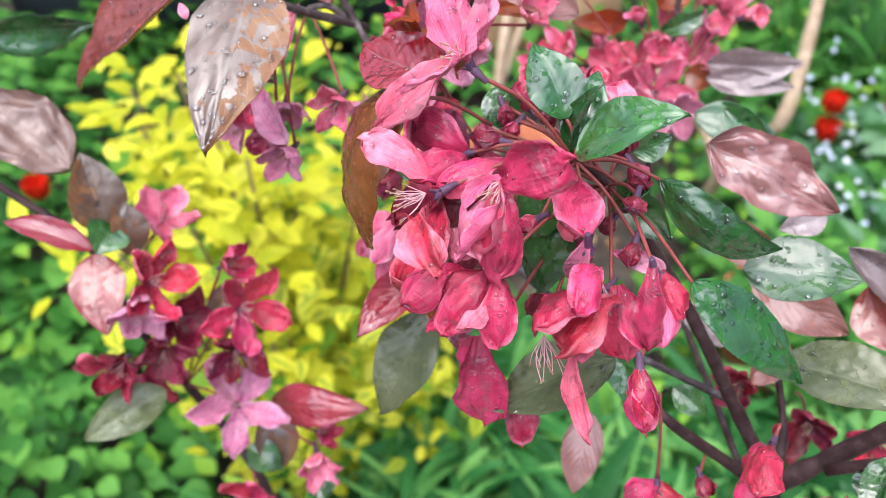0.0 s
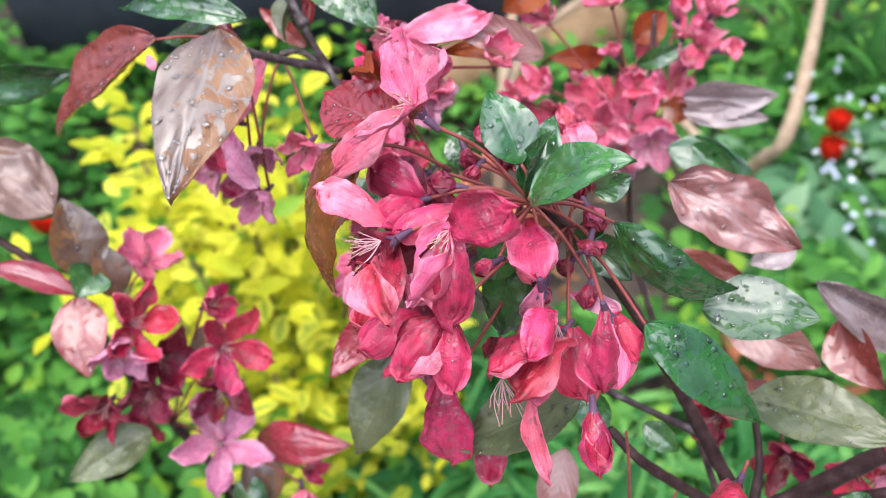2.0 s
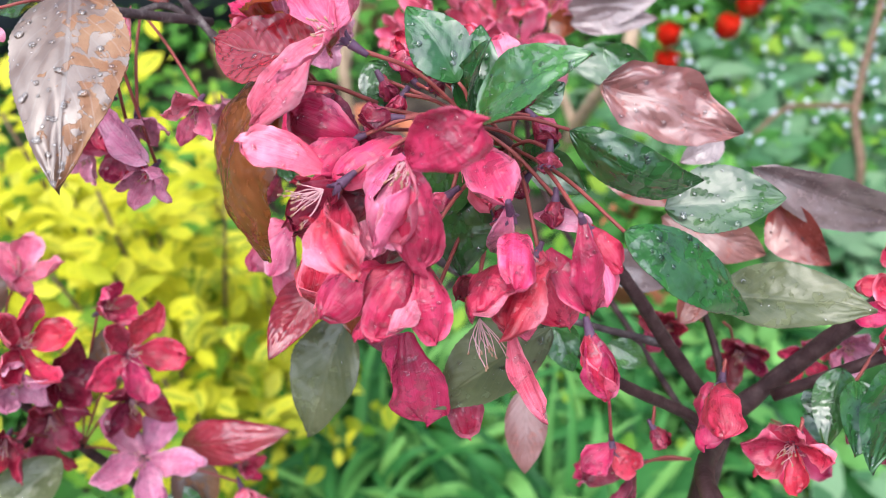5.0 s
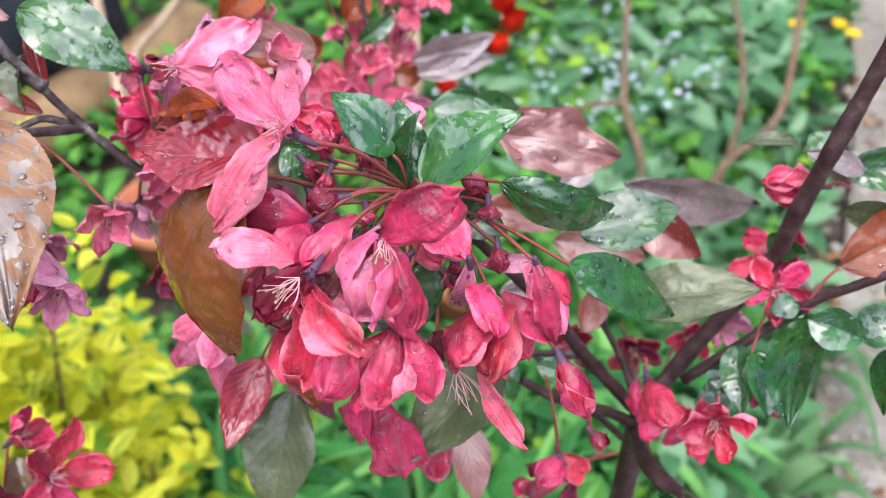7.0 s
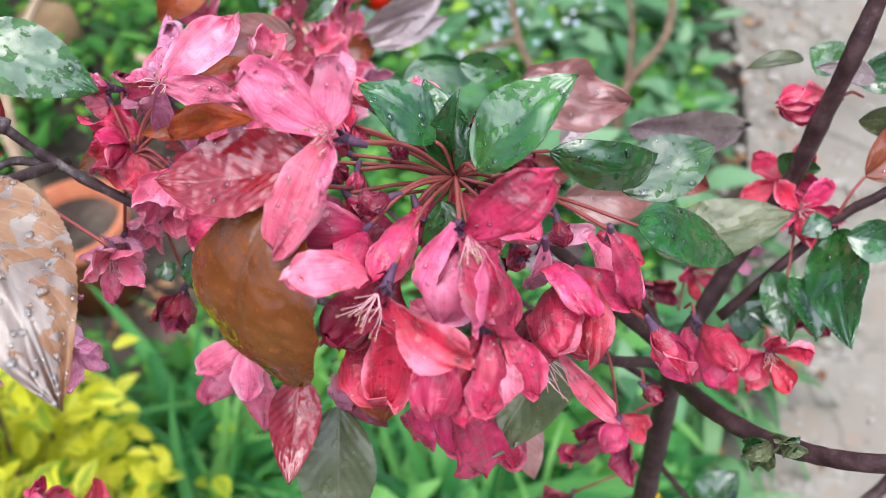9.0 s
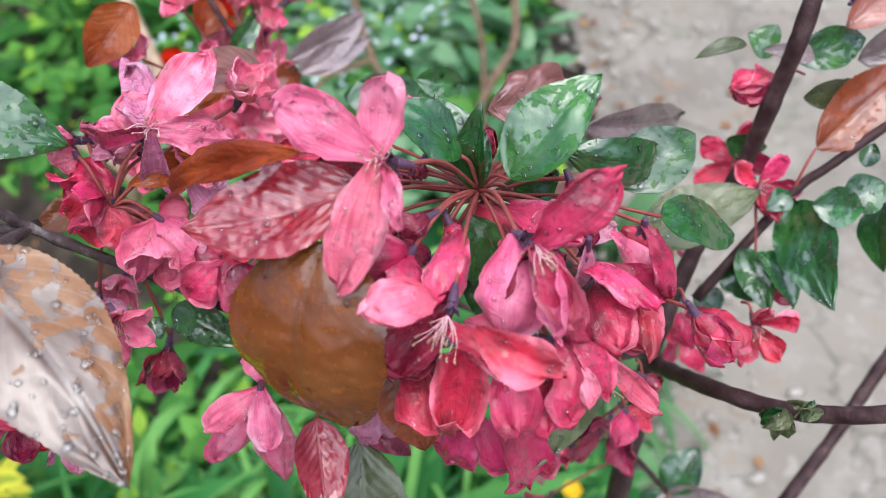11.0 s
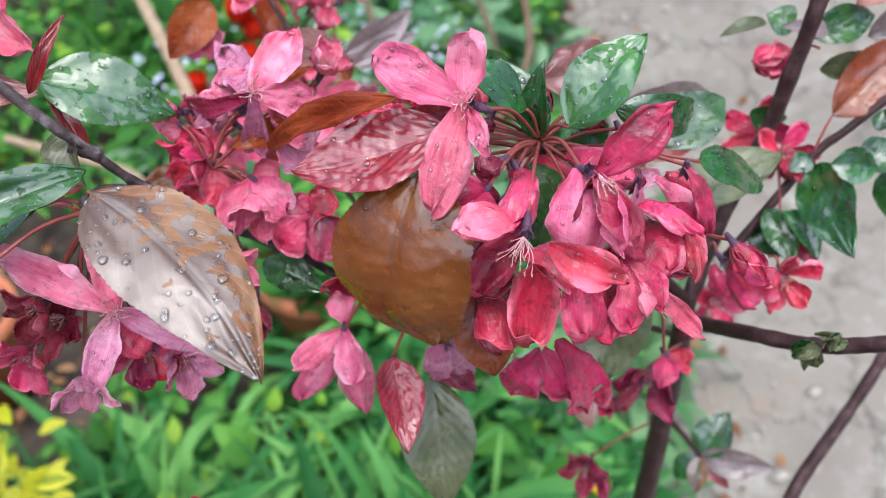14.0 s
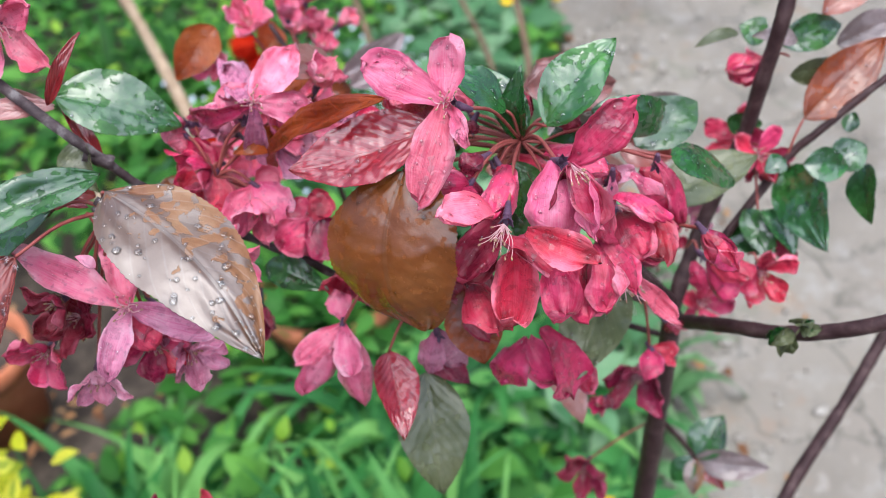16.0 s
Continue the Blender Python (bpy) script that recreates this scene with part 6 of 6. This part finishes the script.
def greenery(name, dark, mid, light, glow=0.25, rough=0.4, heart=None):
    m, n, l, b = nodes_of(name)
    geo = n.new("ShaderNodeNewGeometry")
    f = noise_of(n, l, 30.0, 3.0)
    info = n.new("ShaderNodeObjectInfo")
    c = ramp(n, l, maths(n, l, "FRACT", maths(n, l, "ADD", geo.outputs["Random Per Island"], info.outputs["Random"])), ((0.0, dark), (0.5, mid), (1.0, light)))
    c = mix(n, l, maths(n, l, "MULTIPLY", f, 0.5), c, mid)
    if heart:
        uv = n.new("ShaderNodeUVMap")
        sp = n.new("ShaderNodeSeparateXYZ")
        l.new(uv.outputs[0], sp.inputs[0])
        off = maths(n, l, "ABSOLUTE", maths(n, l, "SUBTRACT", sp.outputs[1], 0.5))
        inner = maths(n, l, "LESS_THAN", maths(n, l, "ADD", off, maths(n, l, "MULTIPLY", f, 0.25)), maths(n, l, "MULTIPLY", geo.outputs["Random Per Island"], 0.5))
        c = mix(n, l, maths(n, l, "MULTIPLY", inner, 0.6), c, heart)
    l.new(c, b.inputs["Base Color"])
    b.inputs["Roughness"].default_value, b.inputs["Specular IOR Level"].default_value = rough, 0.14
    bump(n, l, b, f, 0.3, 0.002)
    tr = n.new("ShaderNodeBsdfTranslucent")
    l.new(c, tr.inputs["Color"])
    ms = n.new("ShaderNodeMixShader")
    ms.inputs[0].default_value = glow
    l.new(b.outputs[0], ms.inputs[1])
    l.new(tr.outputs[0], ms.inputs[2])
    l.new(ms.outputs[0], n["Material Output"].inputs["Surface"])
    return m


MIDGREEN = greenery("garden_leaf", (0.008, 0.036, 0.008), (0.055, 0.19, 0.030), (0.18, 0.42, 0.07), glow=0.3, rough=0.45)
STRAPGREEN = greenery("strap_leaf", (0.008, 0.050, 0.018), (0.060, 0.23, 0.055), (0.27, 0.54, 0.14), glow=0.3)
BLUEGREEN = greenery("grey_green_leaf", (0.04, 0.12, 0.05), (0.11, 0.25, 0.11), (0.28, 0.42, 0.24))
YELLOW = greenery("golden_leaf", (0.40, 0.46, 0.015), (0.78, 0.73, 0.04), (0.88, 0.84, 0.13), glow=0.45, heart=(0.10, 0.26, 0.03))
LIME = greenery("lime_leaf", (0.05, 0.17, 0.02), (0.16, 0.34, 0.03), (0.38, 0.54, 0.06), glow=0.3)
POPPYRED = greenery("poppy_red", (0.50, 0.012, 0.004), (0.70, 0.025, 0.008), (0.80, 0.06, 0.015), glow=0.3)
PALEBLUE = greenery("pale_blue_flower", (0.45, 0.52, 0.66), (0.62, 0.68, 0.78), (0.80, 0.82, 0.86), glow=0.2)
YOLK = greenery("yellow_flower", (0.70, 0.42, 0.01), (0.80, 0.55, 0.02), (0.85, 0.65, 0.05))

# ground sheet with soft unevenness
bm = bmesh.new()
bmesh.ops.create_grid(bm, x_segments=60, y_segments=60, size=30.0)
for w in bm.verts:
    d = math.hypot(w.co.x, w.co.y)
    w.co.z = 0.02 * noise.noise(w.co * 1.1) - 0.015
ground = new("ground", mesh_of("ground", bm, SOIL))
tagged(ground, "dark wet garden soil between the plants", "ground", kind="structure")

# concrete path
bm = bmesh.new()
edge = [(-3.0, -3.1), (-0.6, -0.78), (0.2, 0.10), (0.44, 0.33), (0.62, 0.45), (0.78, 0.50), (0.95, 0.59), (1.32, 0.88), (1.6, 1.12), (1.86, 1.38), (2.6, 2.15), (6.0, 5.5)]
far = [(10.0, 2.0), (8.0, -3.0), (0.0, -7.0)]
vs = [bm.verts.new((x, y, 0.03)) for x, y in edge + far]
f = bm.faces.new(vs)
if f.normal.z < 0:
    f.normal_flip()
ex = bmesh.ops.extrude_face_region(bm, geom=[f])
for w in ex["geom"]:
    if isinstance(w, bmesh.types.BMVert):
        w.co.z = -0.06
bmesh.ops.recalc_face_normals(bm, faces=bm.faces)
path = new("path", mesh_of("path", bm, CONCRETE, False))
tagged(path, "pale worn concrete garden path, damp and stained", "path", kind="structure")


def leaf_card(bm, base, tip, normal, width, nu=4, bend=0.12, outline=leaf_outline):
    """A small bent leaf of the planting: one strip each side of the midrib."""
    ax = tip - base
    ln = ax.length
    ax = ax.normalized()
    nrm = (normal - ax * normal.dot(ax)).normalized()
    side = ax.cross(nrm)
    uvl = bm.loops.layers.uv.verify()
    rows = []
    for i in range(nu + 1):
        u = i / nu
        w = 0.5 * width * outline(u) if 0 < u < 1 else width * 0.02
        m = base + ax * ln * u + nrm * ln * bend * 4 * u * (1 - u)
        rows.append([bm.verts.new(m - side * w + nrm * w * 0.35), bm.verts.new(m), bm.verts.new(m + side * w + nrm * w * 0.35)])
    for a, b in zip(rows, rows[1:]):
        for j in (0, 1):
            f = bm.faces.new((a[j], b[j], b[j + 1], a[j + 1]))
            for lp, v in zip(f.loops, (j, j, j + 1, j + 1)):
                lp[uvl].uv = (0.5, v / 2)


def foliage_mesh(name, material, parent, spots, seed, org, label="", single=0):
    """spots: position, leaf length, width share, how upright. The highest ones, as many as single says, become leaves of their own."""
    bm = bmesh.new()
    rnd = random.Random(seed)
    if single:
        spots = sorted(spots, key=lambda q: -q[0][2])
    for k, (pos, ln, share, upright, outline) in enumerate(spots):
        a = rnd.uniform(0, 2 * math.pi)
        way = Vector((math.cos(a), math.sin(a), upright + rnd.uniform(-0.35, 0.35))).normalized()
        nrm = Vector((rnd.uniform(-0.5, 0.5), rnd.uniform(-0.7, 0.3), 1.0))
        b = Vector(pos) - org
        leaf_card(bm, b, b + way * ln, nrm, ln * share, outline=outline, bend=rnd.uniform(-0.05, 0.18))
        if k < single:
            part("leaf", bm, material, parent)
            bm = bmesh.new()
    if len(spots) <= single:
        bm.free()
        return None
    ob = new(name, mesh_of(name, bm, material))
    ob.parent = parent
    tagged(ob, label, kind="stuff")
    return ob


# golden variegated shrub
def golden_shrub(c, number, spread, low, high, seed):
    c = Vector(c)
    t = thing("golden_shrub", c, "rounded shrub with bright yellow-green variegated leaves", "shrub", "golden shrubs")
    rnd = random.Random(seed)
    ys, gs = [], []
    for k in range(number):
        bm = bmesh.new()
        a, r = rnd.uniform(0, 6.28), rnd.uniform(0.04, spread)
        top = Vector((math.cos(a) * r, math.sin(a) * r * 1.15, rnd.uniform(low, high) - r * 0.6))
        tube(bm, [(top.x * 0.15, top.y * 0.15, 0), top * 0.55, top], 0.005, 0.002, 5, 4)
        part("stem", bm, BROWNSTEM, t)
        tip = top + c
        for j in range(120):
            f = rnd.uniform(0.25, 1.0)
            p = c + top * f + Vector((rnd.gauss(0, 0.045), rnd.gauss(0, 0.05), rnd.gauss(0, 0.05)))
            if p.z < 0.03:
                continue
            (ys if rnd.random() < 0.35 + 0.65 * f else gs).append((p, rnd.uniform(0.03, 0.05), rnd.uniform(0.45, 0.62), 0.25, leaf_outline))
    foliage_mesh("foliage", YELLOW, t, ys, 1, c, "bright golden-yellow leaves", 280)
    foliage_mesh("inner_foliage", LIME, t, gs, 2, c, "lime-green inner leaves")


golden_shrub((-0.265, 0.94, 0.0), 24, 0.21, 0.6, 0.92, 11)
golden_shrub((-0.13, 1.0, 0.0), 8, 0.14, 0.36, 0.5, 12)


def strap_plant(x, y, number, length, seed, material=STRAPGREEN, label="clump of arching bright green strap leaves"):
    """A clump of long arching leaves."""
    t = thing("strap_leaved_plant", (x, y, 0.0), label, "plant", "strap-leaved plants")
    rnd = random.Random(seed)
    for k in range(number):
        bm = bmesh.new()
        a = rnd.uniform(0, 6.28)
        ln = length * rnd.uniform(0.6, 1.15)
        lean = rnd.uniform(0.25, 0.9)
        w = rnd.choice((0.012, 0.018, 0.026, 0.042)) * rnd.uniform(0.8, 1.1)
        out = Vector((math.cos(a), math.sin(a), 0))
        side = Vector((-math.sin(a), math.cos(a), 0))
        b = out * rnd.uniform(0, 0.05)
        bend, roll, droop = rnd.uniform(-0.35, 0.35), rnd.uniform(-0.9, 0.9), rnd.choice((0.0, 0.0, 0.25, 0.5))
        rows = []
        for i in range(11):
            u = i / 10
            p = b + out * (ln * lean * u ** 1.5) + Vector((0, 0, ln * (u * (1.25 - 0.2 * lean) - (0.45 + 0.35 * lean) * u * u - droop * u ** 4))) + side * (bend * ln * u * u)
            across = side * math.cos(roll * u) + Vector((0, 0, 1)) * math.sin(roll * u)
            ww = w * (1 - u ** 3) * (0.6 + 0.6 * min(1, u * 3)) * 0.5 + 0.0005
            rows.append([bm.verts.new(p - across * ww + Vector((0, 0, ww * 0.5))), bm.verts.new(p), bm.verts.new(p + across * ww + Vector((0, 0, ww * 0.5)))])
        for q, s in zip(rows, rows[1:]):
            for j in (0, 1):
                bm.faces.new((q[j], s[j], s[j + 1], q[j + 1]))
        part("leaf", bm, material, t)


rnd = random.Random(21)
for k in range(22):
    strap_plant(rnd.uniform(-0.12, 0.66), rnd.uniform(0.55, 1.05), 38, rnd.uniform(0.32, 0.5), 40 + k)
for k in range(5):
    strap_plant(rnd.uniform(0.7, 1.3), rnd.uniform(1.6, 2.3), 26, 0.4, 70 + k, MIDGREEN, "clump of green grassy leaves behind the poppies")


EDGEGREEN = greenery("pale_strap_leaf", (0.05, 0.13, 0.05), (0.12, 0.25, 0.10), (0.27, 0.42, 0.20), glow=0.3)
for x, y, ln, k in ((0.70, 0.50, 0.30, 101), (0.82, 0.55, 0.32, 102), (0.93, 0.60, 0.28, 103), (0.58, 0.44, 0.24, 104), (1.10, 0.74, 0.26, 105)):
    strap_plant(x, y, 12, ln, k, EDGEGREEN, "pale grey-green strap-leaved clump leaning over the path")


def on_path(x, y):
    return y < 0.80 * (x - 0.44) + 0.28


def ground_cover(name, label, material, box, number, zs, ln, share, seed, upright=0.3, outline=round_outline, keep=None):
    rnd = random.Random(seed)
    spots = []
    while len(spots) < number:
        x, y = rnd.uniform(box[0], box[1]), rnd.uniform(box[2], box[3])
        if on_path(x, y - 0.03) or (keep and not keep(x, y)):
            number -= 1
            continue
        h = zs[0] + (zs[1] - zs[0]) * (0.5 + 0.5 * noise.noise(Vector((x * 4, y * 4, seed)))) * rnd.uniform(0.3, 1)
        spots.append(((x, y, h), rnd.uniform(*ln), share * rnd.uniform(0.8, 1.2), upright, outline))
    ob = foliage_mesh(name, material, None, spots, seed, Vector((0, 0, 0)), label)
    ob["category"] = "plants"


def bare(x, y):
    return not (0.0 < x < 0.42 and 1.3 < y < 1.95)


ground_cover("broad_leaved_plants", "low mass of fresh green broad leaves", MIDGREEN, (-2.0, -0.45, 0.5, 2.3), 5600, (0.02, 0.34), (0.03, 0.075), 0.75, 5)
ground_cover("bed_foliage", "mixed low green foliage of the flower bed", MIDGREEN, (-0.6, 2.2, 1.05, 3.2), 6000, (0.02, 0.26), (0.03, 0.085), 0.55, 6, outline=leaf_outline, keep=bare)


def outer_bed(x, y):
    """The bed beyond its planted middle, thinning out along a wavering edge."""
    if -2.0 < x < -0.45 and 0.5 < y < 2.3 or -0.6 < x < 2.2 and 1.05 < y < 3.2 or -1.4 < x < 0.45 and 2.1 < y < 2.95:
        return False
    if y < 0.5 and x > -0.9:
        return False
    reach = math.hypot((x + 0.1) / 3.0, (y - 1.9) / 2.0)
    return reach + 0.35 * noise.noise(Vector((x * 0.9, y * 0.9, 3.0))) + 0.2 * noise.noise(Vector((x * 3, y * 3, 7.0))) < 0.95


ground_cover("outer_foliage", "low green foliage thinning out round the bed", MIDGREEN, (-3.6, 3.4, -0.4, 4.4), 13000, (0.02, 0.24), (0.04, 0.10), 0.6, 27, outline=leaf_outline, keep=outer_bed)
ground_cover("edge_plants", "bright green leafy plants at the foot of the tree", STRAPGREEN, (0.0, 0.8, 0.3, 0.95), 1500, (0.02, 0.3), (0.04, 0.09), 0.42, 17, upright=0.6, outline=leaf_outline)
ground_cover("grey_leaved_plants", "grey-green leaved plants beside the path", BLUEGREEN, (0.6, 1.8, 0.55, 1.8), 1700, (0.02, 0.30), (0.05, 0.13), 0.45, 7, outline=leaf_outline)
ground_cover("lime_leaved_plants", "patches of lime-green leaves", LIME, (-0.9, 1.6, 0.6, 2.6), 900, (0.05, 0.3), (0.03, 0.06), 0.55, 8, outline=leaf_outline, keep=bare)
ground_cover("forget_me_nots", "scatter of pale blue forget-me-not flowers", PALEBLUE, (0.75, 1.4, 1.35, 1.95), 200, (0.16, 0.3), (0.010, 0.018), 0.9, 9)


def poppy(x, y, z, r, seed, tall=True):
    t = thing("poppy", (x, y, 0.0), "scarlet poppy on a thin green stem", "flower", "red poppies")
    rnd = random.Random(seed)
    bm = bmesh.new()
    tube(bm, [(0.03, 0.02, 0), (0.01, 0.01, z * 0.6), (0, 0, z - r * 0.5)], 0.003, 0.002, 6, 4)
    part("stem", bm, MIDGREEN, t)
    for k in range(5):
        a = k * 2 * math.pi / 5 + rnd.uniform(-0.3, 0.3)
        o = Vector((math.cos(a), math.sin(a), 0))
        b2 = bmesh.new()
        blade(b2, Vector((0, 0, z - r * 0.55)), Vector((0, 0, z + r * 0.95)) + o * r * 0.75, Vector((0, 0, 0.7)) - o, r * 1.5, round_outline, sag=-0.15, fold=0.25, wave=0.08, nu=8, nv=8, thick=0.0005, seed=k)
        part("petal", b2, POPPYRED, t)


for k, (x, y, z, r) in enumerate(((0.815, 1.72, 0.24, 0.034), (0.81, 1.70, 0.18, 0.036), (0.955, 1.687, 0.37, 0.04), (0.965, 1.66, 0.33, 0.036), (0.919, 1.649, 0.288, 0.034), (1.28, 1.87, 0.26, 0.036), (-0.875, 1.437, 0.24, 0.036))):
    poppy(x, y, z, r, 80 + k)


def pot(x, y, r, h, label="round terracotta plant pot with a thick rim"):
    t = thing("terracotta_pot", (x, y, 0.0), label, "plant pot", "terracotta pots")
    bm = bmesh.new()
    prof = [(r * 0.68, 0), (r * 0.9, h * 0.78), (r * 0.92, h * 0.8), (r * 1.0, h * 0.8), (r * 1.02, h), (r * 0.9, h), (r * 0.86, h * 0.85), (r * 0.84, h * 0.84)]
    rings = [[bm.verts.new((q * math.cos(2 * math.pi * s / 40), q * math.sin(2 * math.pi * s / 40), z)) for s in range(40)] for q, z in prof]
    for a, b in zip(rings, rings[1:]):
        for s in range(40):
            bm.faces.new((a[s], a[(s + 1) % 40], b[(s + 1) % 40], b[s]))
    bm.faces.new(rings[0][::-1])
    part("body", bm, TERRACOTTA, t)
    b2 = bmesh.new()
    bmesh.ops.create_circle(b2, cap_ends=True, segments=32, radius=r * 0.85, matrix=Matrix.Translation((0, 0, h * 0.84)))
    part("compost", b2, SOIL, t, "dark damp compost")


pot(0.60, 1.12, 0.135, 0.25)
rnd = random.Random(55)
potted = thing("potted_plant", (0.60, 1.12, 0.21), "leafy grey-green plant filling the terracotta pot", "plant")
spots = []
for k in range(260):
    a, r = rnd.uniform(0, 6.28), 0.15 * rnd.random() ** 0.5
    spots.append(((0.60 + r * math.cos(a), 1.12 + r * math.sin(a), 0.22 + rnd.uniform(0, 0.14) * (1.2 - r * 4)), rnd.uniform(0.04, 0.08), 0.5, 0.3, leaf_outline))
foliage_mesh("foliage", MIDGREEN, potted, spots, 56, Vector((0.60, 1.12, 0.21)), "green leaves spilling over the rim", 280)
pot(0.10, 1.59, 0.11, 0.22)

# black tub and timber edging behind
tub = thing("black_tub", (-0.55, 2.55, 0.0), "large black plastic tub behind the planting", "tub")
bm = bmesh.new()
bmesh.ops.create_cube(bm, size=1.0, matrix=Matrix.Translation((0, 0, 0.3)) @ Matrix.Diagonal((1.5, 0.5, 0.6, 1)))
bmesh.ops.bevel(bm, geom=bm.edges[:], offset=0.03, segments=3, affect="EDGES")
part("body", bm, BLACKPLASTIC, tub)
bm = bmesh.new()
bmesh.ops.create_cube(bm, size=1.0, matrix=Matrix.Translation((0, 0, 0.585)) @ Matrix.Diagonal((1.58, 0.58, 0.05, 1)))
bmesh.ops.bevel(bm, geom=bm.edges[:], offset=0.015, segments=3, affect="EDGES")
part("rim", bm, BLACKPLASTIC, tub)
beam = thing("timber_edging", (0.10, 2.25, 0.0), "weathered timber sleeper edging the bed", "edging")
for shift in (-0.177, 0.177):
    bm = bmesh.new()
    bmesh.ops.create_cube(bm, size=1.0, matrix=Matrix.Rotation(radians(28), 4, "Z") @ Matrix.Translation((shift, 0, 0.09)) @ Matrix.Diagonal((0.35, 0.12, 0.18, 1)))
    bmesh.ops.bevel(bm, geom=bm.edges[:], offset=0.012, segments=2, affect="EDGES")
    part("sleeper", bm, SLEEPER, beam)


def bare_shrub(x, y, stems, material, label):
    t = thing("bare_shrub", (x, y, 0.0), label, "shrub", "bare stems")
    for pts, r0, r1 in stems:
        bm = bmesh.new()
        tube(bm, pts, r0, r1, 9, 6, 0.2, shift=Vector((x, y, 0)))
        part("stem", bm, material, t)


bare_shrub(0.56, 1.56, (
    (((0.52, 1.60, 0.0), (0.53, 1.50, 0.22), (0.55, 1.40, 0.40), (0.57, 1.354, 0.495), (0.63, 1.50, 0.60), (0.66, 1.62, 0.72)), 0.015, 0.011),
    (((0.53, 1.50, 0.22), (0.50, 1.56, 0.30), (0.44, 1.66, 0.335), (0.38, 1.74, 0.38)), 0.011, 0.008)), TANWOOD, "bare pale tan stem of a dead shrub")
bare_shrub(0.08, 1.62, (
    (((0.06, 1.58, 0.0), (0.07, 1.60, 0.2), (0.078, 1.637, 0.39), (0.10, 1.80, 0.46), (0.12, 1.95, 0.52)), 0.013, 0.010),
    (((0.078, 1.637, 0.36), (0.14, 1.774, 0.45), (0.214, 1.856, 0.458), (0.30, 1.95, 0.47)), 0.010, 0.008)), TANWOOD, "two forked tan stems of a dead shrub")
bare_shrub(1.1, 1.2, (
    (((0.95, 1.14, 0.0), (0.97, 1.16, 0.263), (1.015, 1.293, 0.33), (1.152, 1.493, 0.425), (1.25, 1.65, 0.5)), 0.009, 0.006),
    (((1.015, 1.293, 0.33), (0.95, 1.32, 0.325), (0.897, 1.336, 0.317), (0.82, 1.30, 0.30)), 0.006, 0.004),
    (((1.04, 1.03, 0.0), (1.072, 1.054, 0.284), (1.292, 1.128, 0.304), (1.491, 1.314, 0.414), (1.62, 1.42, 0.48)), 0.010, 0.007),
    (((1.07, 1.05, 0.2), (1.2, 1.15, 0.33), (1.3, 1.3, 0.42), (1.4, 1.5, 0.5)), 0.007, 0.004)), BROWNSTEM, "bare thin brown stems beside the path")


def path_litter():
    rnd = random.Random(77)
    bm = bmesh.new()
    for k in range(420):
        x = rnd.uniform(0.5, 2.0)
        y = 0.80 * (x - 0.44) + 0.26 - abs(rnd.gauss(0, 0.22))
        r = rnd.choice((0.005, 0.008, 0.012, 0.018)) * rnd.uniform(0.6, 1.2)
        m = Matrix.Translation((x, y, 0.03 + r * 0.25)) @ Matrix.Rotation(rnd.uniform(0, 6.3), 4, "Z") @ Matrix.Diagonal((r, r * rnd.uniform(0.6, 0.9), r * 0.5, 1))
        bmesh.ops.create_icosphere(bm, subdivisions=1, radius=1.0, matrix=m)
    ob = new("gravel", mesh_of("gravel", bm, plain_material("pale_stone", ((0.3, (0.20, 0.17, 0.14)), (0.7, (0.50, 0.46, 0.41))), 30, 0.7)))
    tagged(ob, "loose pale stones and grit along the path edge", "gravel", kind="stuff")
    spots = []
    for k in range(140):
        x = rnd.uniform(0.1, 1.9)
        y = 0.80 * (x - 0.44) + 0.27 - abs(rnd.gauss(0, 0.22)) if k < 80 else rnd.uniform(1.3, 1.9)
        if k >= 80:
            x = rnd.uniform(0.0, 0.42)
        spots.append(((x, y, 0.036 if k < 80 else 0.02), rnd.uniform(0.015, 0.04), 0.5, 0.1, leaf_outline))
    ob = foliage_mesh("leaf_litter", greenery("dead_leaf", (0.10, 0.04, 0.02), (0.26, 0.12, 0.05), (0.45, 0.28, 0.14), 0.1, 0.6), None, spots, 31, Vector((0, 0, 0)), "scattered brown dead leaves and fallen petals")
    ob["category"] = "litter"


path_litter()


def yellow_flower(x, y, z, r, seed):
    t = thing("yellow_flower", (x, y, 0.0), "small bright yellow flower on a green stem", "flower", "yellow flowers")
    bm = bmesh.new()
    tube(bm, [(0.02, 0.01, 0), (0.01, 0, z * 0.6), (0, 0, z)], 0.002, 0.0015, 6, 4)
    part("stem", bm, MIDGREEN, t)
    for k in range(6):
        a = k * math.pi / 3
        o = Vector((math.cos(a), math.sin(a), 0.5))
        b2 = bmesh.new()
        blade(b2, Vector((0, 0, z)), Vector((0, 0, z)) + o * r, Vector((0, 0, 1)), r * 0.9, round_outline, sag=-0.1, fold=0.2, nu=6, nv=6, seed=k)
        part("petal", b2, YOLK, t)


for k, (x, y, z) in enumerate(((0.46, 0.43, 0.325), (1.72, 1.33, 0.24), (1.78, 1.42, 0.2), (1.66, 1.45, 0.22))):
    yellow_flower(x, y, z, 0.015 if k == 0 else 0.022, k)
